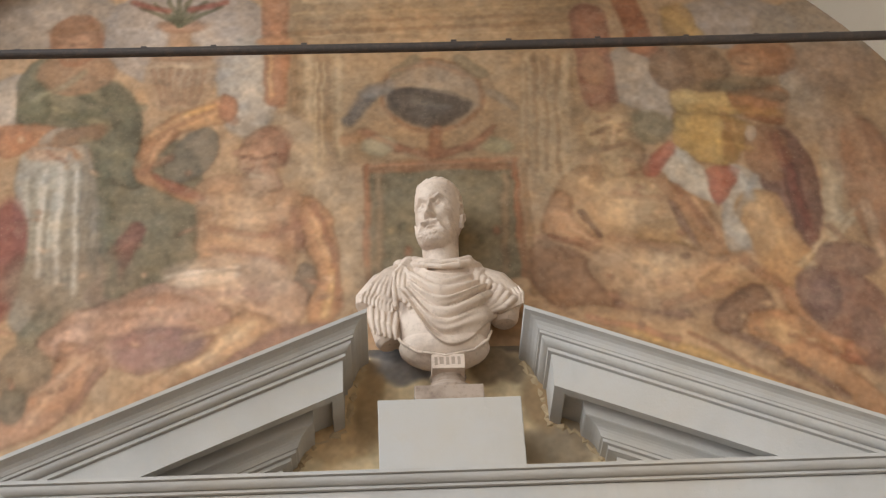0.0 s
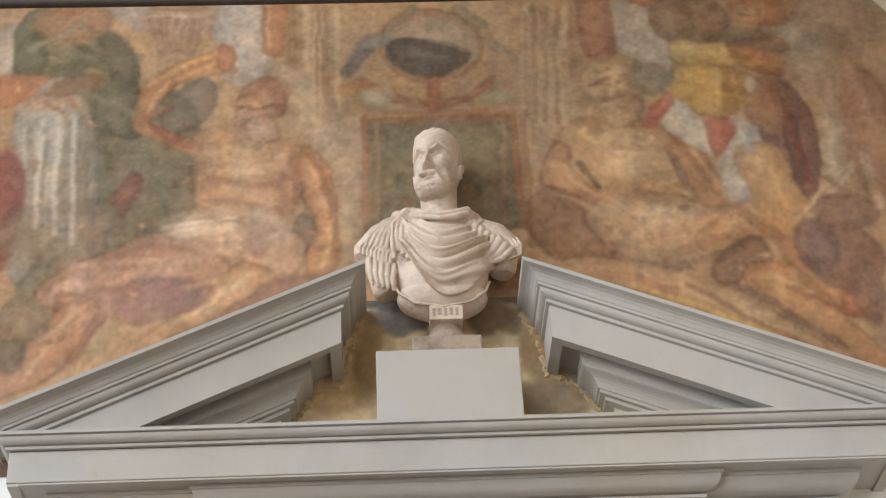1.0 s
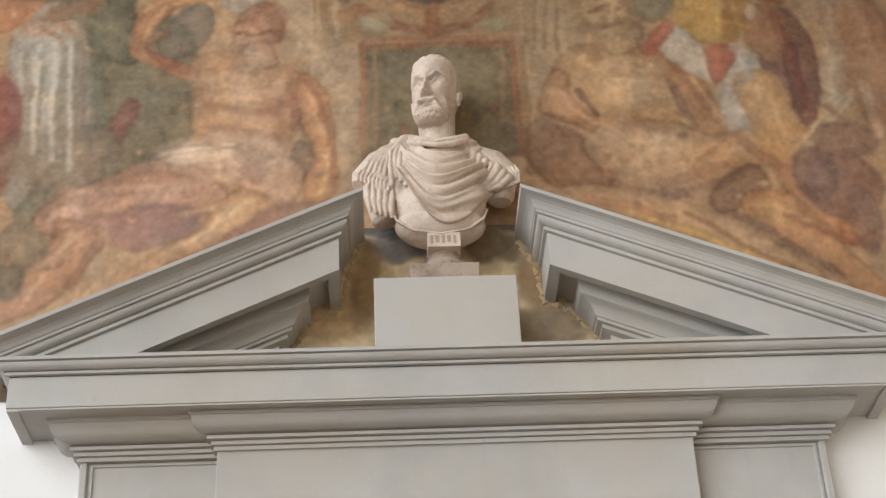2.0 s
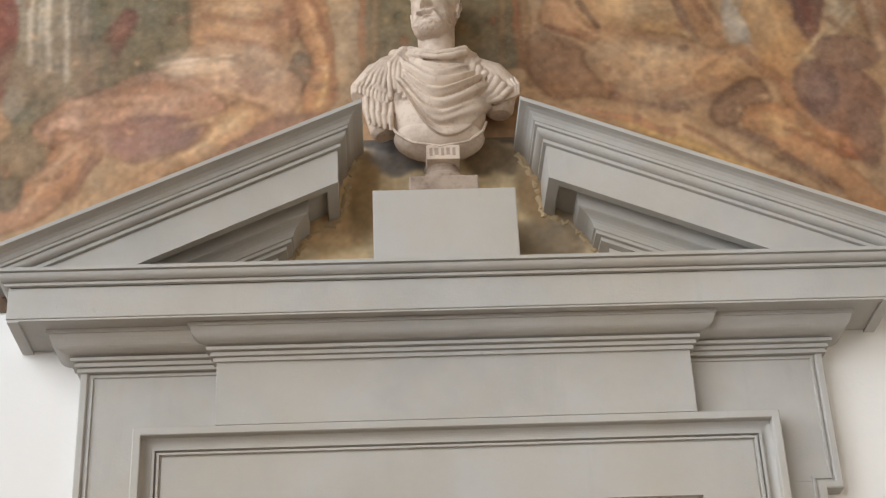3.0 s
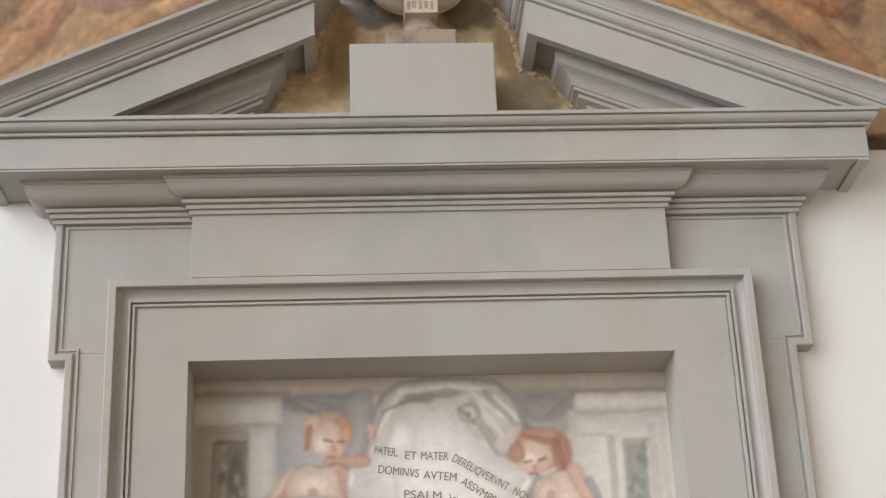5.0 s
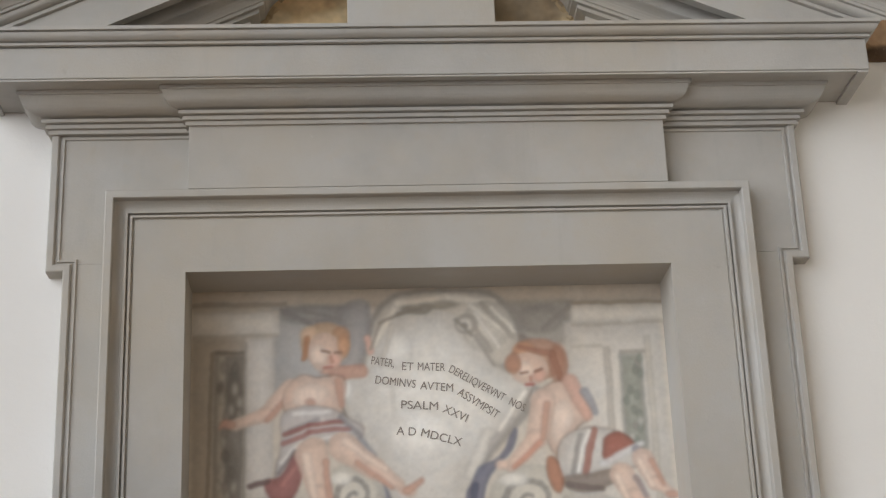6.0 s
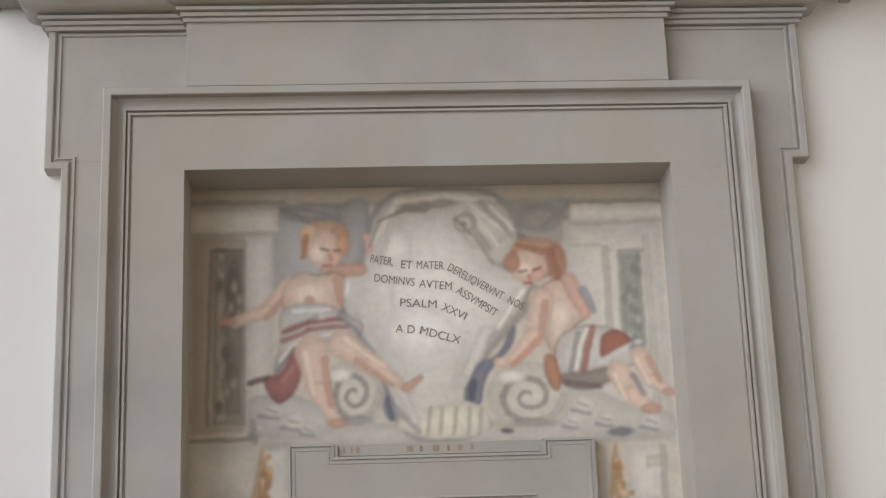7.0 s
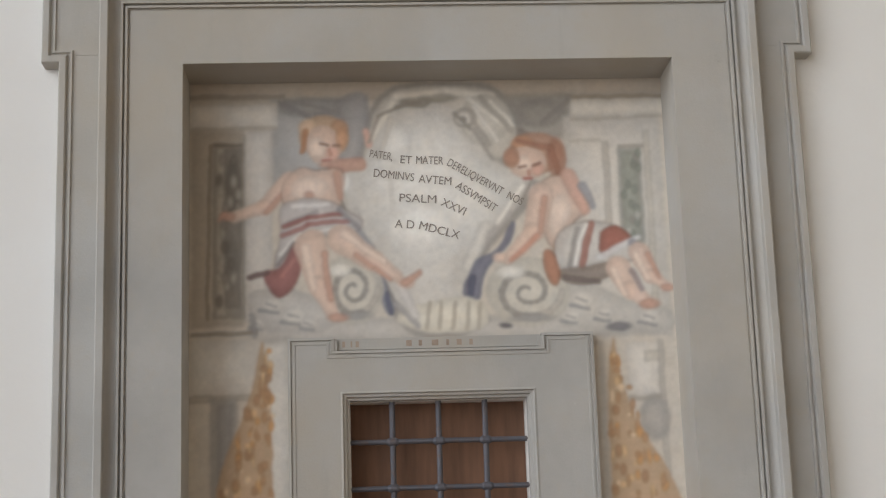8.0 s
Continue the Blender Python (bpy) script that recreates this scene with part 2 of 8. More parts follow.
class Paint:
    """Brushed colour on an upright sheet, in metres of the wall."""

    def __init__(self, x0, x1, z0, z1, step, ground, wobble, soft, seed, chroma, relief, cover, contour=0.3):
        self.xs, self.zs = np.arange(x0, x1 + step / 2, step), np.arange(z0, z1 + step / 2, step)
        x, z = np.meshgrid(self.xs, self.zs)
        shape = x.shape
        self.x = x + wobble * (smooth_noise(shape, 12, seed) + 0.6 * smooth_noise(shape, 5, seed + 1))
        self.z = z + wobble * (smooth_noise(shape, 12, seed + 2) + 0.6 * smooth_noise(shape, 5, seed + 3))
        self.colour = np.ones((*shape, 3)) * np.array(ground, float)
        self.soft, self.seed, self.chroma, self.relief, self.cover = soft, seed, chroma, relief, cover
        self.ground, self.contour = np.array(ground, float), contour

    def near(self, x0, x1, z0, z1, soft):
        """The part of the sheet that a stroke can reach."""
        pad = 4 * (soft or self.soft) + 0.05
        i = np.searchsorted(self.zs, (z0 - pad, z1 + pad))
        j = np.searchsorted(self.xs, (x0 - pad, x1 + pad))
        return np.s_[i[0]:i[1], j[0]:j[1]]

    def lay(self, at, inside, colour, soft):
        """inside: metres within the edge, negative outside it."""
        if not inside.size:
            return
        grey = sum(colour) / 3
        tone = np.array([grey + self.chroma * (v - grey) for v in colour])
        soft = soft or self.soft
        a = np.clip(inside / (1.3 * soft) + 0.5, 0, 1)
        a = (a * a * (3 - 2 * a))[..., None] * self.cover
        round_off = np.clip(inside / max(0.75 * float(inside.max()), 1e-4), 0, 1) ** 0.7
        tones = np.minimum(tone * (1 + self.relief * (1.6 * round_off[..., None] - 1)), 250)
        self.colour[at] = self.colour[at] * (1 - a) + tones * a

    def blob(self, x, z, rx, rz, colour, turn=0, soft=None):
        c, s, r = math.cos(radians(turn)), math.sin(radians(turn)), max(rx, rz)
        at = self.near(x - r, x + r, z - r, z + r, soft)
        dx, dz = self.x[at] - x, self.z[at] - z
        far = np.hypot((dx * c + dz * s) / rx, (dz * c - dx * s) / rz)
        self.lay(at, (1 - far) * min(rx, rz), colour, soft)

    def limb(self, xa, za, xb, zb, ra, rb, colour, soft=None):
        r = max(ra, rb)
        at = self.near(min(xa, xb) - r, max(xa, xb) + r, min(za, zb) - r, max(za, zb) + r, soft)
        x, z, dx, dz = self.x[at], self.z[at], xb - xa, zb - za
        s = np.clip(((x - xa) * dx + (z - za) * dz) / (dx * dx + dz * dz), 0, 1)
        self.lay(at, ra + (rb - ra) * s - np.hypot(x - xa - s * dx, z - za - s * dz), colour, soft)

    def rect(self, xa, za, xb, zb, colour, soft=None):
        at = self.near(xa, xb, za, zb, soft)
        x, z = self.x[at], self.z[at]
        self.lay(at, np.minimum(np.minimum(x - xa, xb - x), np.minimum(z - za, zb - z)), colour, soft)

    def patch(self, corners, colour, soft=None):
        """A closed form with a flowing outline through the corners."""
        ring, n = [], len(corners)
        for i in range(n):
            p = [np.array(corners[(i + k) % n]) for k in (-1, 0, 1, 2)]
            for t in (0, 1 / 3, 2 / 3):
                ring.append(0.5 * (2 * p[1] + (p[2] - p[0]) * t + (2 * p[0] - 5 * p[1] + 4 * p[2] - p[3]) * t * t + (3 * p[1] - p[0] - 3 * p[2] + p[3]) * t ** 3))
        box_x, box_z = [p[0] for p in ring], [p[1] for p in ring]
        at = self.near(min(box_x), max(box_x), min(box_z), max(box_z), soft)
        x, z = self.x[at], self.z[at]
        far, odd = np.full(x.shape, 1e9), np.zeros(x.shape, bool)
        for (xa, za), (xb, zb) in zip(ring, ring[1:] + ring[:1]):
            dx, dz = xb - xa, zb - za
            s = np.clip(((x - xa) * dx + (z - za) * dz) / (dx * dx + dz * dz + 1e-12), 0, 1)
            far = np.minimum(far, np.hypot(x - xa - s * dx, z - za - s * dz))
            odd ^= ((za > z) != (zb > z)) & (x < xa + (z - za) * dx / (dz if dz else 1e-9))
        self.lay(at, np.where(odd, far, -far), colour, soft)
        if soft:
            return
        # a broken contour of thin darker paint
        broken = 0.5 + 0.5 * smooth_noise(x.shape, 16, len(corners) + int(1000 * abs(corners[0][0])))
        a = (np.clip(1.2 - far / (0.7 * self.soft), 0, 1) * broken * self.contour)[..., None]
        self.colour[at] = self.colour[at] * (1 - a) + self.colour[at] * np.array((0.62, 0.55, 0.52)) * a

    def soften(self, passes):
        """Edges melted into one another, as brushed into wet plaster."""
        for _ in range(passes):
            c = np.pad(self.colour, ((1, 1), (1, 1), (0, 0)), mode="edge")
            self.colour = (c[:-2, 1:-1] + c[2:, 1:-1] + c[1:-1, :-2] + c[1:-1, 2:] + 2 * self.colour) / 6

    def fade(self, amount, gamma):
        """Worn back towards the ground colour, and paler."""
        self.colour = 255 * ((self.colour * (1 - amount) + self.ground * amount) / 255) ** gamma

    def scale_across(self, first, last):
        """Multiplies the colour by first at the left edge, changing evenly to last at the right."""
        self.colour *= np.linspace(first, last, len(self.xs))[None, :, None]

    def age(self, amount):
        """Uneven hue and value, broad and fine, as in old pigment."""
        shape, n = self.x.shape, self.seed + 20
        value = sum(w * smooth_noise(shape, cell, n + cell) for cell, w in ((70, 0.3), (30, 0.4), (12, 0.45), (6, 0.55), (3, 0.6), (2, 0.5)))
        hue = sum(w * smooth_noise(shape, cell, n + 100 + cell) for cell, w in ((34, 0.5), (13, 0.5), (5, 0.4)))
        folds = sum(w * (1 - 2.2 * np.abs(smooth_noise(shape, cell, n + 200 + cell))) for cell, w in ((40, 0.2), (18, 0.4), (8, 0.5)))
        self.colour *= 1 + amount * (value + 0.7 * folds)[..., None]
        self.colour *= 1 + amount * 0.5 * hue[..., None] * np.array((0.7, 0.0, -0.9))

    def sheet(self, name, y, material, label, category, keep=None):
        """The painted sheet as a mesh; y in plan; keep(x, z): where there is plaster."""
        ny, nx = self.x.shape
        x, z = np.meshgrid(self.xs, self.zs)
        base = Vector((self.xs.mean(), y * SCALE, self.zs[0]))
        verts = np.stack([x - base.x, np.zeros_like(x), z - base.z], -1).reshape(-1, 3)
        i = np.arange(ny * nx).reshape(ny, nx)
        quads = np.stack([i[:-1, :-1], i[:-1, 1:], i[1:, 1:], i[1:, :-1]], -1).reshape(-1, 4)
        if keep:
            quads = quads[keep((x[:-1, :-1] + x[1:, 1:]).ravel() / 2, (z[:-1, :-1] + z[1:, 1:]).ravel() / 2)]
        data = bpy.data.meshes.new(name)
        data.from_pydata(verts.tolist(), [], quads.tolist())
        c = np.clip(self.colour / 255, 0, 1)
        c = np.where(c <= 0.04045, c / 12.92, ((c + 0.055) / 1.055) ** 2.4)
        layer = data.color_attributes.new("paint", "FLOAT_COLOR", "POINT")
        layer.data.foreach_set("color", np.concatenate([c, np.ones((ny, nx, 1))], -1).astype(np.float32).ravel())
        data.materials.append(material)
        ob = new(name, data)
        ob.location = base
        return tagged(ob, label, category)


# the lunette fresco: reclining and standing figures as plain shapes round a painted cartouche
fresco_paint = Paint(-2.40, 2.60, 4.155, 7.00, 0.0065, (176, 146, 116), 0.008, 0.018, 11, 0.74, 0.11, 0.82, 0.36)
fresco_paint.blob(-1.499, 6.664, 0.378, 0.211, (160, 142, 126), 0)
fresco_paint.blob(-0.816, 6.540, 0.378, 0.310, (170, 152, 138), 0)
fresco_paint.blob(-0.532, 6.229, 0.145, 0.296, (178, 163, 146), 0)
fresco_paint.blob(-1.527, 6.130, 0.120, 0.193, (172, 155, 138), 0)
fresco_paint.blob(1.210, 6.176, 0.198, 0.296, (176, 160, 144), 0)
fresco_paint.blob(1.614, 6.539, 0.309, 0.158, (172, 154, 140), 0)
fresco_paint.blob(1.985, 6.458, 0.280, 0.208, (170, 150, 128), 0)
fresco_paint.blob(1.878, 6.155, 0.099, 0.197, (185, 165, 142), 0)
fresco_paint.rect(-0.369, 5.782, 1.025, 7.301, (172, 137, 97), soft=0.032)
fresco_paint.rect(-0.316, 6.683, 0.885, 6.669, (150, 112, 76), soft=0.013)
fresco_paint.rect(-0.315, 6.598, 0.877, 6.584, (158, 120, 82), soft=0.013)
fresco_paint.rect(-0.315, 6.556, 0.873, 6.543, (146, 104, 66), soft=0.013)
fresco_paint.rect(-0.315, 6.480, 0.866, 6.466, (152, 114, 78), soft=0.012)
fresco_paint.rect(-0.304, 6.707, 0.866, 6.738, (186, 152, 112), soft=0.013)
fresco_paint.rect(-0.302, 6.504, 0.846, 6.519, (184, 148, 106), soft=0.012)
fresco_paint.limb(-0.339, 6.389, -0.324, 5.781, 0.011, 0.011, (146, 112, 78), soft=0.014)
fresco_paint.limb(-0.225, 6.386, -0.216, 5.777, 0.011, 0.011, (146, 112, 78), soft=0.014)
fresco_paint.limb(-0.195, 6.385, -0.187, 5.776, 0.011, 0.011, (146, 112, 78), soft=0.014)
fresco_paint.limb(0.718, 6.358, 0.678, 5.749, 0.011, 0.011, (146, 112, 78), soft=0.014)
fresco_paint.limb(0.761, 6.357, 0.718, 5.747, 0.011, 0.011, (146, 112, 78), soft=0.014)
fresco_paint.limb(0.818, 6.355, 0.773, 5.746, 0.011, 0.011, (146, 112, 78), soft=0.014)
fresco_paint.limb(0.876, 6.353, 0.827, 5.744, 0.011, 0.011, (146, 112, 78), soft=0.014)
fresco_paint.limb(-0.277, 6.387, -0.267, 5.749, 0.022, 0.022, (184, 152, 112), soft=0.022)
fresco_paint.limb(-0.141, 6.383, -0.139, 5.745, 0.022, 0.022, (184, 152, 112), soft=0.022)
fresco_paint.limb(0.681, 6.359, 0.638, 5.720, 0.023, 0.023, (184, 152, 112), soft=0.023)
fresco_paint.limb(0.855, 6.354, 0.803, 5.714, 0.022, 0.022, (184, 152, 112), soft=0.022)
fresco_paint.rect(-0.173, 5.012, -0.028, 5.771, (182, 148, 112), soft=0.019)
fresco_paint.rect(0.549, 5.094, 0.719, 5.778, (178, 143, 106), soft=0.019)
fresco_paint.limb(0.629, 5.750, 0.615, 5.092, 0.013, 0.013, (150, 112, 76), soft=0.015)
fresco_paint.limb(-0.146, 5.745, -0.142, 5.118, 0.010, 0.010, (152, 118, 84), soft=0.015)
fresco_paint.blob(0.265, 6.091, 0.290, 0.257, (180, 140, 98), 0, soft=0.024)
fresco_paint.blob(0.260, 6.146, 0.225, 0.214, (160, 112, 76), 0)
fresco_paint.blob(0.260, 6.152, 0.205, 0.196, (176, 150, 120), 0)
fresco_paint.patch([(0.077, 6.177), (0.200, 6.190), (0.344, 6.130), (0.430, 6.089), (0.374, 6.007), (0.263, 5.954), (0.145, 5.998), (0.075, 6.080)], (98, 84, 72), soft=0.020)
fresco_paint.blob(0.245, 6.075, 0.073, 0.064, (118, 106, 92), 0, soft=0.029)
fresco_paint.limb(-0.024, 5.950, 0.093, 5.853, 0.019, 0.019, (150, 100, 70))
fresco_paint.limb(0.093, 5.853, 0.257, 5.799, 0.019, 0.022, (148, 98, 68))
fresco_paint.limb(0.257, 5.799, 0.401, 5.844, 0.022, 0.019, (148, 98, 68))
fresco_paint.limb(0.401, 5.844, 0.509, 5.956, 0.019, 0.016, (150, 102, 72))
fresco_paint.limb(0.263, 5.954, 0.262, 5.808, 0.025, 0.033, (150, 96, 64))
fresco_paint.blob(0.022, 5.868, 0.071, 0.055, (164, 150, 118), 0)
fresco_paint.blob(0.522, 5.852, 0.072, 0.049, (160, 146, 106), 0)
fresco_paint.limb(0.005, 6.180, -0.091, 6.015, 0.039, 0.028, (122, 108, 98), soft=0.034)
fresco_paint.limb(0.078, 6.210, -0.020, 6.164, 0.023, 0.029, (140, 126, 112), soft=0.034)
fresco_paint.limb(0.517, 6.148, 0.609, 6.064, 0.023, 0.017, (150, 128, 102))
fresco_paint.limb(-0.048, 5.932, -0.116, 5.897, 0.027, 0.027, (178, 128, 86))
fresco_paint.limb(0.105, 6.276, 0.194, 6.357, 0.029, 0.026, (142, 122, 90))
fresco_paint.limb(0.381, 6.351, 0.475, 6.264, 0.026, 0.029, (142, 122, 90))
fresco_paint.limb(0.067, 5.783, 0.469, 5.771, 0.011, 0.011, (150, 108, 72))
fresco_paint.rect(-0.050, 5.169, 0.605, 5.757, (152, 104, 70), soft=0.012)
fresco_paint.rect(-0.017, 5.168, 0.574, 5.722, (128, 120, 92), soft=0.014)
fresco_paint.blob(0.336, 5.395, 0.016, 0.026, (150, 128, 90), 0, soft=0.014)
fresco_paint.blob(0.424, 5.360, 0.016, 0.025, (108, 102, 78), 0, soft=0.014)
fresco_paint.blob(0.187, 5.641, 0.016, 0.027, (150, 128, 90), 0, soft=0.014)
fresco_paint.blob(0.123, 5.315, 0.016, 0.025, (146, 98, 70), 0, soft=0.014)
fresco_paint.blob(0.258, 5.547, 0.016, 0.026, (146, 98, 70), 0, soft=0.014)
fresco_paint.blob(0.315, 5.522, 0.016, 0.026, (150, 128, 90), 0, soft=0.014)
fresco_paint.blob(0.249, 5.471, 0.016, 0.026, (108, 102, 78), 0, soft=0.014)
fresco_paint.blob(0.259, 5.431, 0.016, 0.026, (150, 128, 90), 0, soft=0.014)
fresco_paint.blob(0.144, 5.424, 0.016, 0.026, (150, 128, 90), 0, soft=0.014)
fresco_paint.blob(0.064, 5.420, 0.016, 0.025, (150, 128, 90), 0, soft=0.014)
fresco_paint.blob(0.539, 5.688, 0.016, 0.027, (150, 128, 90), 0, soft=0.014)
fresco_paint.blob(0.202, 5.505, 0.016, 0.026, (108, 102, 78), 0, soft=0.014)
fresco_paint.blob(0.282, 5.371, 0.016, 0.025, (108, 102, 78), 0, soft=0.014)
fresco_paint.blob(0.103, 5.435, 0.016, 0.026, (108, 102, 78), 0, soft=0.014)
fresco_paint.blob(0.364, 5.377, 0.016, 0.025, (150, 128, 90), 0, soft=0.014)
fresco_paint.blob(0.488, 5.412, 0.016, 0.026, (146, 98, 70), 0, soft=0.014)
fresco_paint.limb(0.023, 5.709, 0.011, 5.221, 0.016, 0.016, (140, 112, 82))
fresco_paint.limb(0.546, 5.692, 0.512, 5.204, 0.016, 0.016, (140, 112, 82))
fresco_paint.blob(-0.949, 5.535, 0.272, 0.436, (120, 112, 88), 0)
fresco_paint.patch([(-1.512, 6.325), (-1.399, 6.404), (-1.141, 6.247), (-1.023, 6.114), (-0.961, 5.892), (-0.958, 5.681), (-1.099, 5.716), (-1.234, 5.932), (-1.425, 5.954), (-1.511, 6.098)], (112, 107, 83))
fresco_paint.patch([(-1.165, 6.248), (-1.029, 6.195), (-0.979, 5.986), (-1.069, 5.927)], (104, 99, 78), soft=0.024)
fresco_paint.blob(-1.062, 5.835, 0.117, 0.153, (128, 119, 94), 0)
fresco_paint.limb(-1.371, 6.125, -1.147, 6.023, 0.017, 0.022, (140, 126, 92), soft=0.022)
fresco_paint.limb(-1.308, 6.220, -1.105, 6.085, 0.014, 0.017, (92, 88, 68), soft=0.023)
fresco_paint.blob(-1.280, 6.317, 0.171, 0.132, (166, 122, 88), 0)
fresco_paint.blob(-1.296, 6.513, 0.124, 0.151, (174, 112, 76), 0)
fresco_paint.blob(-1.282, 6.468, 0.069, 0.089, (186, 128, 90), 0)
fresco_paint.blob(-1.443, 6.127, 0.072, 0.144, (104, 100, 76), 0)
fresco_paint.blob(-1.425, 5.954, 0.142, 0.075, (178, 118, 80), 0)
fresco_paint.limb(-1.302, 5.904, -1.197, 5.262, 0.104, 0.156, (172, 156, 136))
fresco_paint.limb(-1.213, 5.429, -1.330, 5.052, 0.124, 0.099, (168, 152, 130))
fresco_paint.limb(-1.407, 5.786, -1.335, 5.105, 0.076, 0.101, (158, 142, 120))
fresco_paint.blob(-1.321, 5.858, 0.104, 0.055, (188, 128, 88), -13)
fresco_paint.limb(-1.391, 5.637, -1.370, 5.434, 0.031, 0.026, (136, 126, 106), soft=0.036)
fresco_paint.patch([(-1.462, 5.863), (-1.302, 5.898), (-1.195, 5.748), (-1.167, 5.428), (-1.231, 5.155), (-1.334, 5.092), (-1.419, 5.270), (-1.465, 5.581)], (186, 172, 152), soft=0.023)
fresco_paint.limb(-1.326, 5.782, -1.297, 5.157, 0.013, 0.018, (204, 192, 172), soft=0.026)
fresco_paint.limb(-1.253, 5.750, -1.222, 5.290, 0.010, 0.015, (150, 136, 116), soft=0.021)
fresco_paint.limb(-1.401, 5.725, -1.369, 5.214, 0.010, 0.013, (150, 136, 114), soft=0.020)
fresco_paint.limb(-1.197, 5.778, -1.160, 5.344, 0.021, 0.026, (140, 126, 106))
fresco_paint.limb(-1.325, 5.664, -1.335, 5.105, 0.010, 0.013, (146, 130, 108))
fresco_paint.limb(-1.256, 5.661, -1.248, 5.102, 0.010, 0.013, (146, 130, 108))
fresco_paint.limb(-1.164, 5.659, -1.161, 5.099, 0.010, 0.013, (146, 130, 108))
fresco_paint.limb(-1.107, 5.657, -1.106, 5.098, 0.010, 0.013, (146, 130, 108))
fresco_paint.blob(-1.481, 5.327, 0.089, 0.305, (142, 76, 66), 0)
fresco_paint.blob(-1.517, 5.941, 0.094, 0.093, (182, 120, 82), 0)
fresco_paint.limb(-1.091, 5.177, -0.956, 5.464, 0.075, 0.035, (148, 94, 78))
fresco_paint.blob(-1.237, 5.963, 0.121, 0.049, (150, 110, 80), 19)
fresco_paint.limb(-1.153, 5.261, -1.319, 4.948, 0.061, 0.073, (130, 120, 96))
fresco_paint.blob(-0.832, 6.287, 0.152, 0.212, (182, 144, 108), 0)
fresco_paint.blob(-0.834, 6.404, 0.153, 0.034, (160, 118, 86), 0)
fresco_paint.blob(-0.830, 6.343, 0.142, 0.017, (196, 160, 122), 0)
fresco_paint.limb(-0.947, 6.324, -0.892, 6.126, 0.009, 0.006, (156, 116, 86), soft=0.017)
fresco_paint.limb(-0.910, 6.322, -0.870, 6.126, 0.009, 0.006, (156, 116, 86), soft=0.017)
fresco_paint.limb(-0.873, 6.321, -0.848, 6.125, 0.009, 0.006, (156, 116, 86), soft=0.017)
fresco_paint.limb(-0.837, 6.320, -0.826, 6.124, 0.009, 0.006, (156, 116, 86), soft=0.017)
fresco_paint.limb(-0.800, 6.319, -0.805, 6.124, 0.009, 0.006, (156, 116, 86), soft=0.017)
fresco_paint.limb(-0.763, 6.318, -0.783, 6.123, 0.009, 0.006, (156, 116, 86), soft=0.017)
fresco_paint.limb(-0.726, 6.317, -0.761, 6.122, 0.009, 0.006, (156, 116, 86), soft=0.017)
fresco_paint.rect(-0.889, 6.422, -0.791, 6.556, (178, 132, 94))
fresco_paint.blob(-0.843, 6.582, 0.111, 0.042, (168, 118, 84), 0)
fresco_paint.limb(-0.843, 6.593, -1.026, 6.710, 0.015, 0.009, (100, 94, 66), soft=0.012)
fresco_paint.limb(-0.843, 6.593, -0.964, 6.735, 0.015, 0.009, (100, 94, 66), soft=0.012)
fresco_paint.limb(-0.843, 6.593, -0.902, 6.760, 0.015, 0.009, (100, 94, 66), soft=0.012)
fresco_paint.limb(-0.843, 6.593, -0.852, 6.780, 0.015, 0.009, (100, 94, 66), soft=0.012)
fresco_paint.limb(-0.843, 6.593, -0.800, 6.757, 0.015, 0.009, (100, 94, 66), soft=0.012)
fresco_paint.limb(-0.843, 6.593, -0.736, 6.729, 0.015, 0.009, (100, 94, 66), soft=0.012)
fresco_paint.limb(-0.843, 6.593, -0.671, 6.700, 0.015, 0.009, (100, 94, 66), soft=0.012)
fresco_paint.limb(-1.053, 6.739, -0.898, 6.682, 0.018, 0.015, (150, 80, 62))
fresco_paint.limb(-0.797, 6.679, -0.647, 6.728, 0.018, 0.015, (150, 80, 62))
fresco_paint.limb(-0.429, 6.811, -0.410, 6.144, 0.059, 0.053, (168, 108, 72))
fresco_paint.limb(-0.477, 6.478, -0.364, 6.475, 0.024, 0.024, (180, 126, 84))
fresco_paint.limb(-0.443, 6.392, -0.434, 6.160, 0.014, 0.014, (190, 140, 94), soft=0.014)
fresco_paint.blob(-0.148, 5.394, 0.136, 0.339, (182, 152, 118), 0, soft=0.091)
fresco_paint.patch([(-0.432, 6.064), (-0.239, 5.963), (-0.100, 5.654), (-0.060, 5.224), (-0.150, 5.254), (-0.171, 5.480), (-0.286, 5.630), (-0.380, 5.752)], (184, 154, 120), soft=0.048)
fresco_paint.blob(-1.215, 5.208, 0.266, 0.164, (150, 128, 104), 0, soft=0.089)
fresco_paint.patch([(-0.871, 5.768), (-0.809, 5.919), (-0.693, 5.993), (-0.642, 5.883), (-0.718, 5.727), (-0.821, 5.700)], (126, 114, 96))
fresco_paint.patch([(-0.739, 5.674), (-0.613, 5.730), (-0.519, 5.703), (-0.402, 5.663), (-0.286, 5.601), (-0.205, 5.481), (-0.239, 5.369), (-0.318, 5.343), (-0.329, 5.233), (-0.439, 5.182), (-0.551, 5.213), (-0.664, 5.271), (-0.724, 5.357), (-0.719, 5.499)], (192, 144, 106))
fresco_paint.patch([(-0.655, 5.612), (-0.494, 5.622), (-0.423, 5.518), (-0.489, 5.405), (-0.625, 5.410)], (206, 164, 124), soft=0.032)
fresco_paint.patch([(-0.446, 5.518), (-0.285, 5.513), (-0.285, 5.370), (-0.375, 5.345)], (180, 128, 92), soft=0.032)
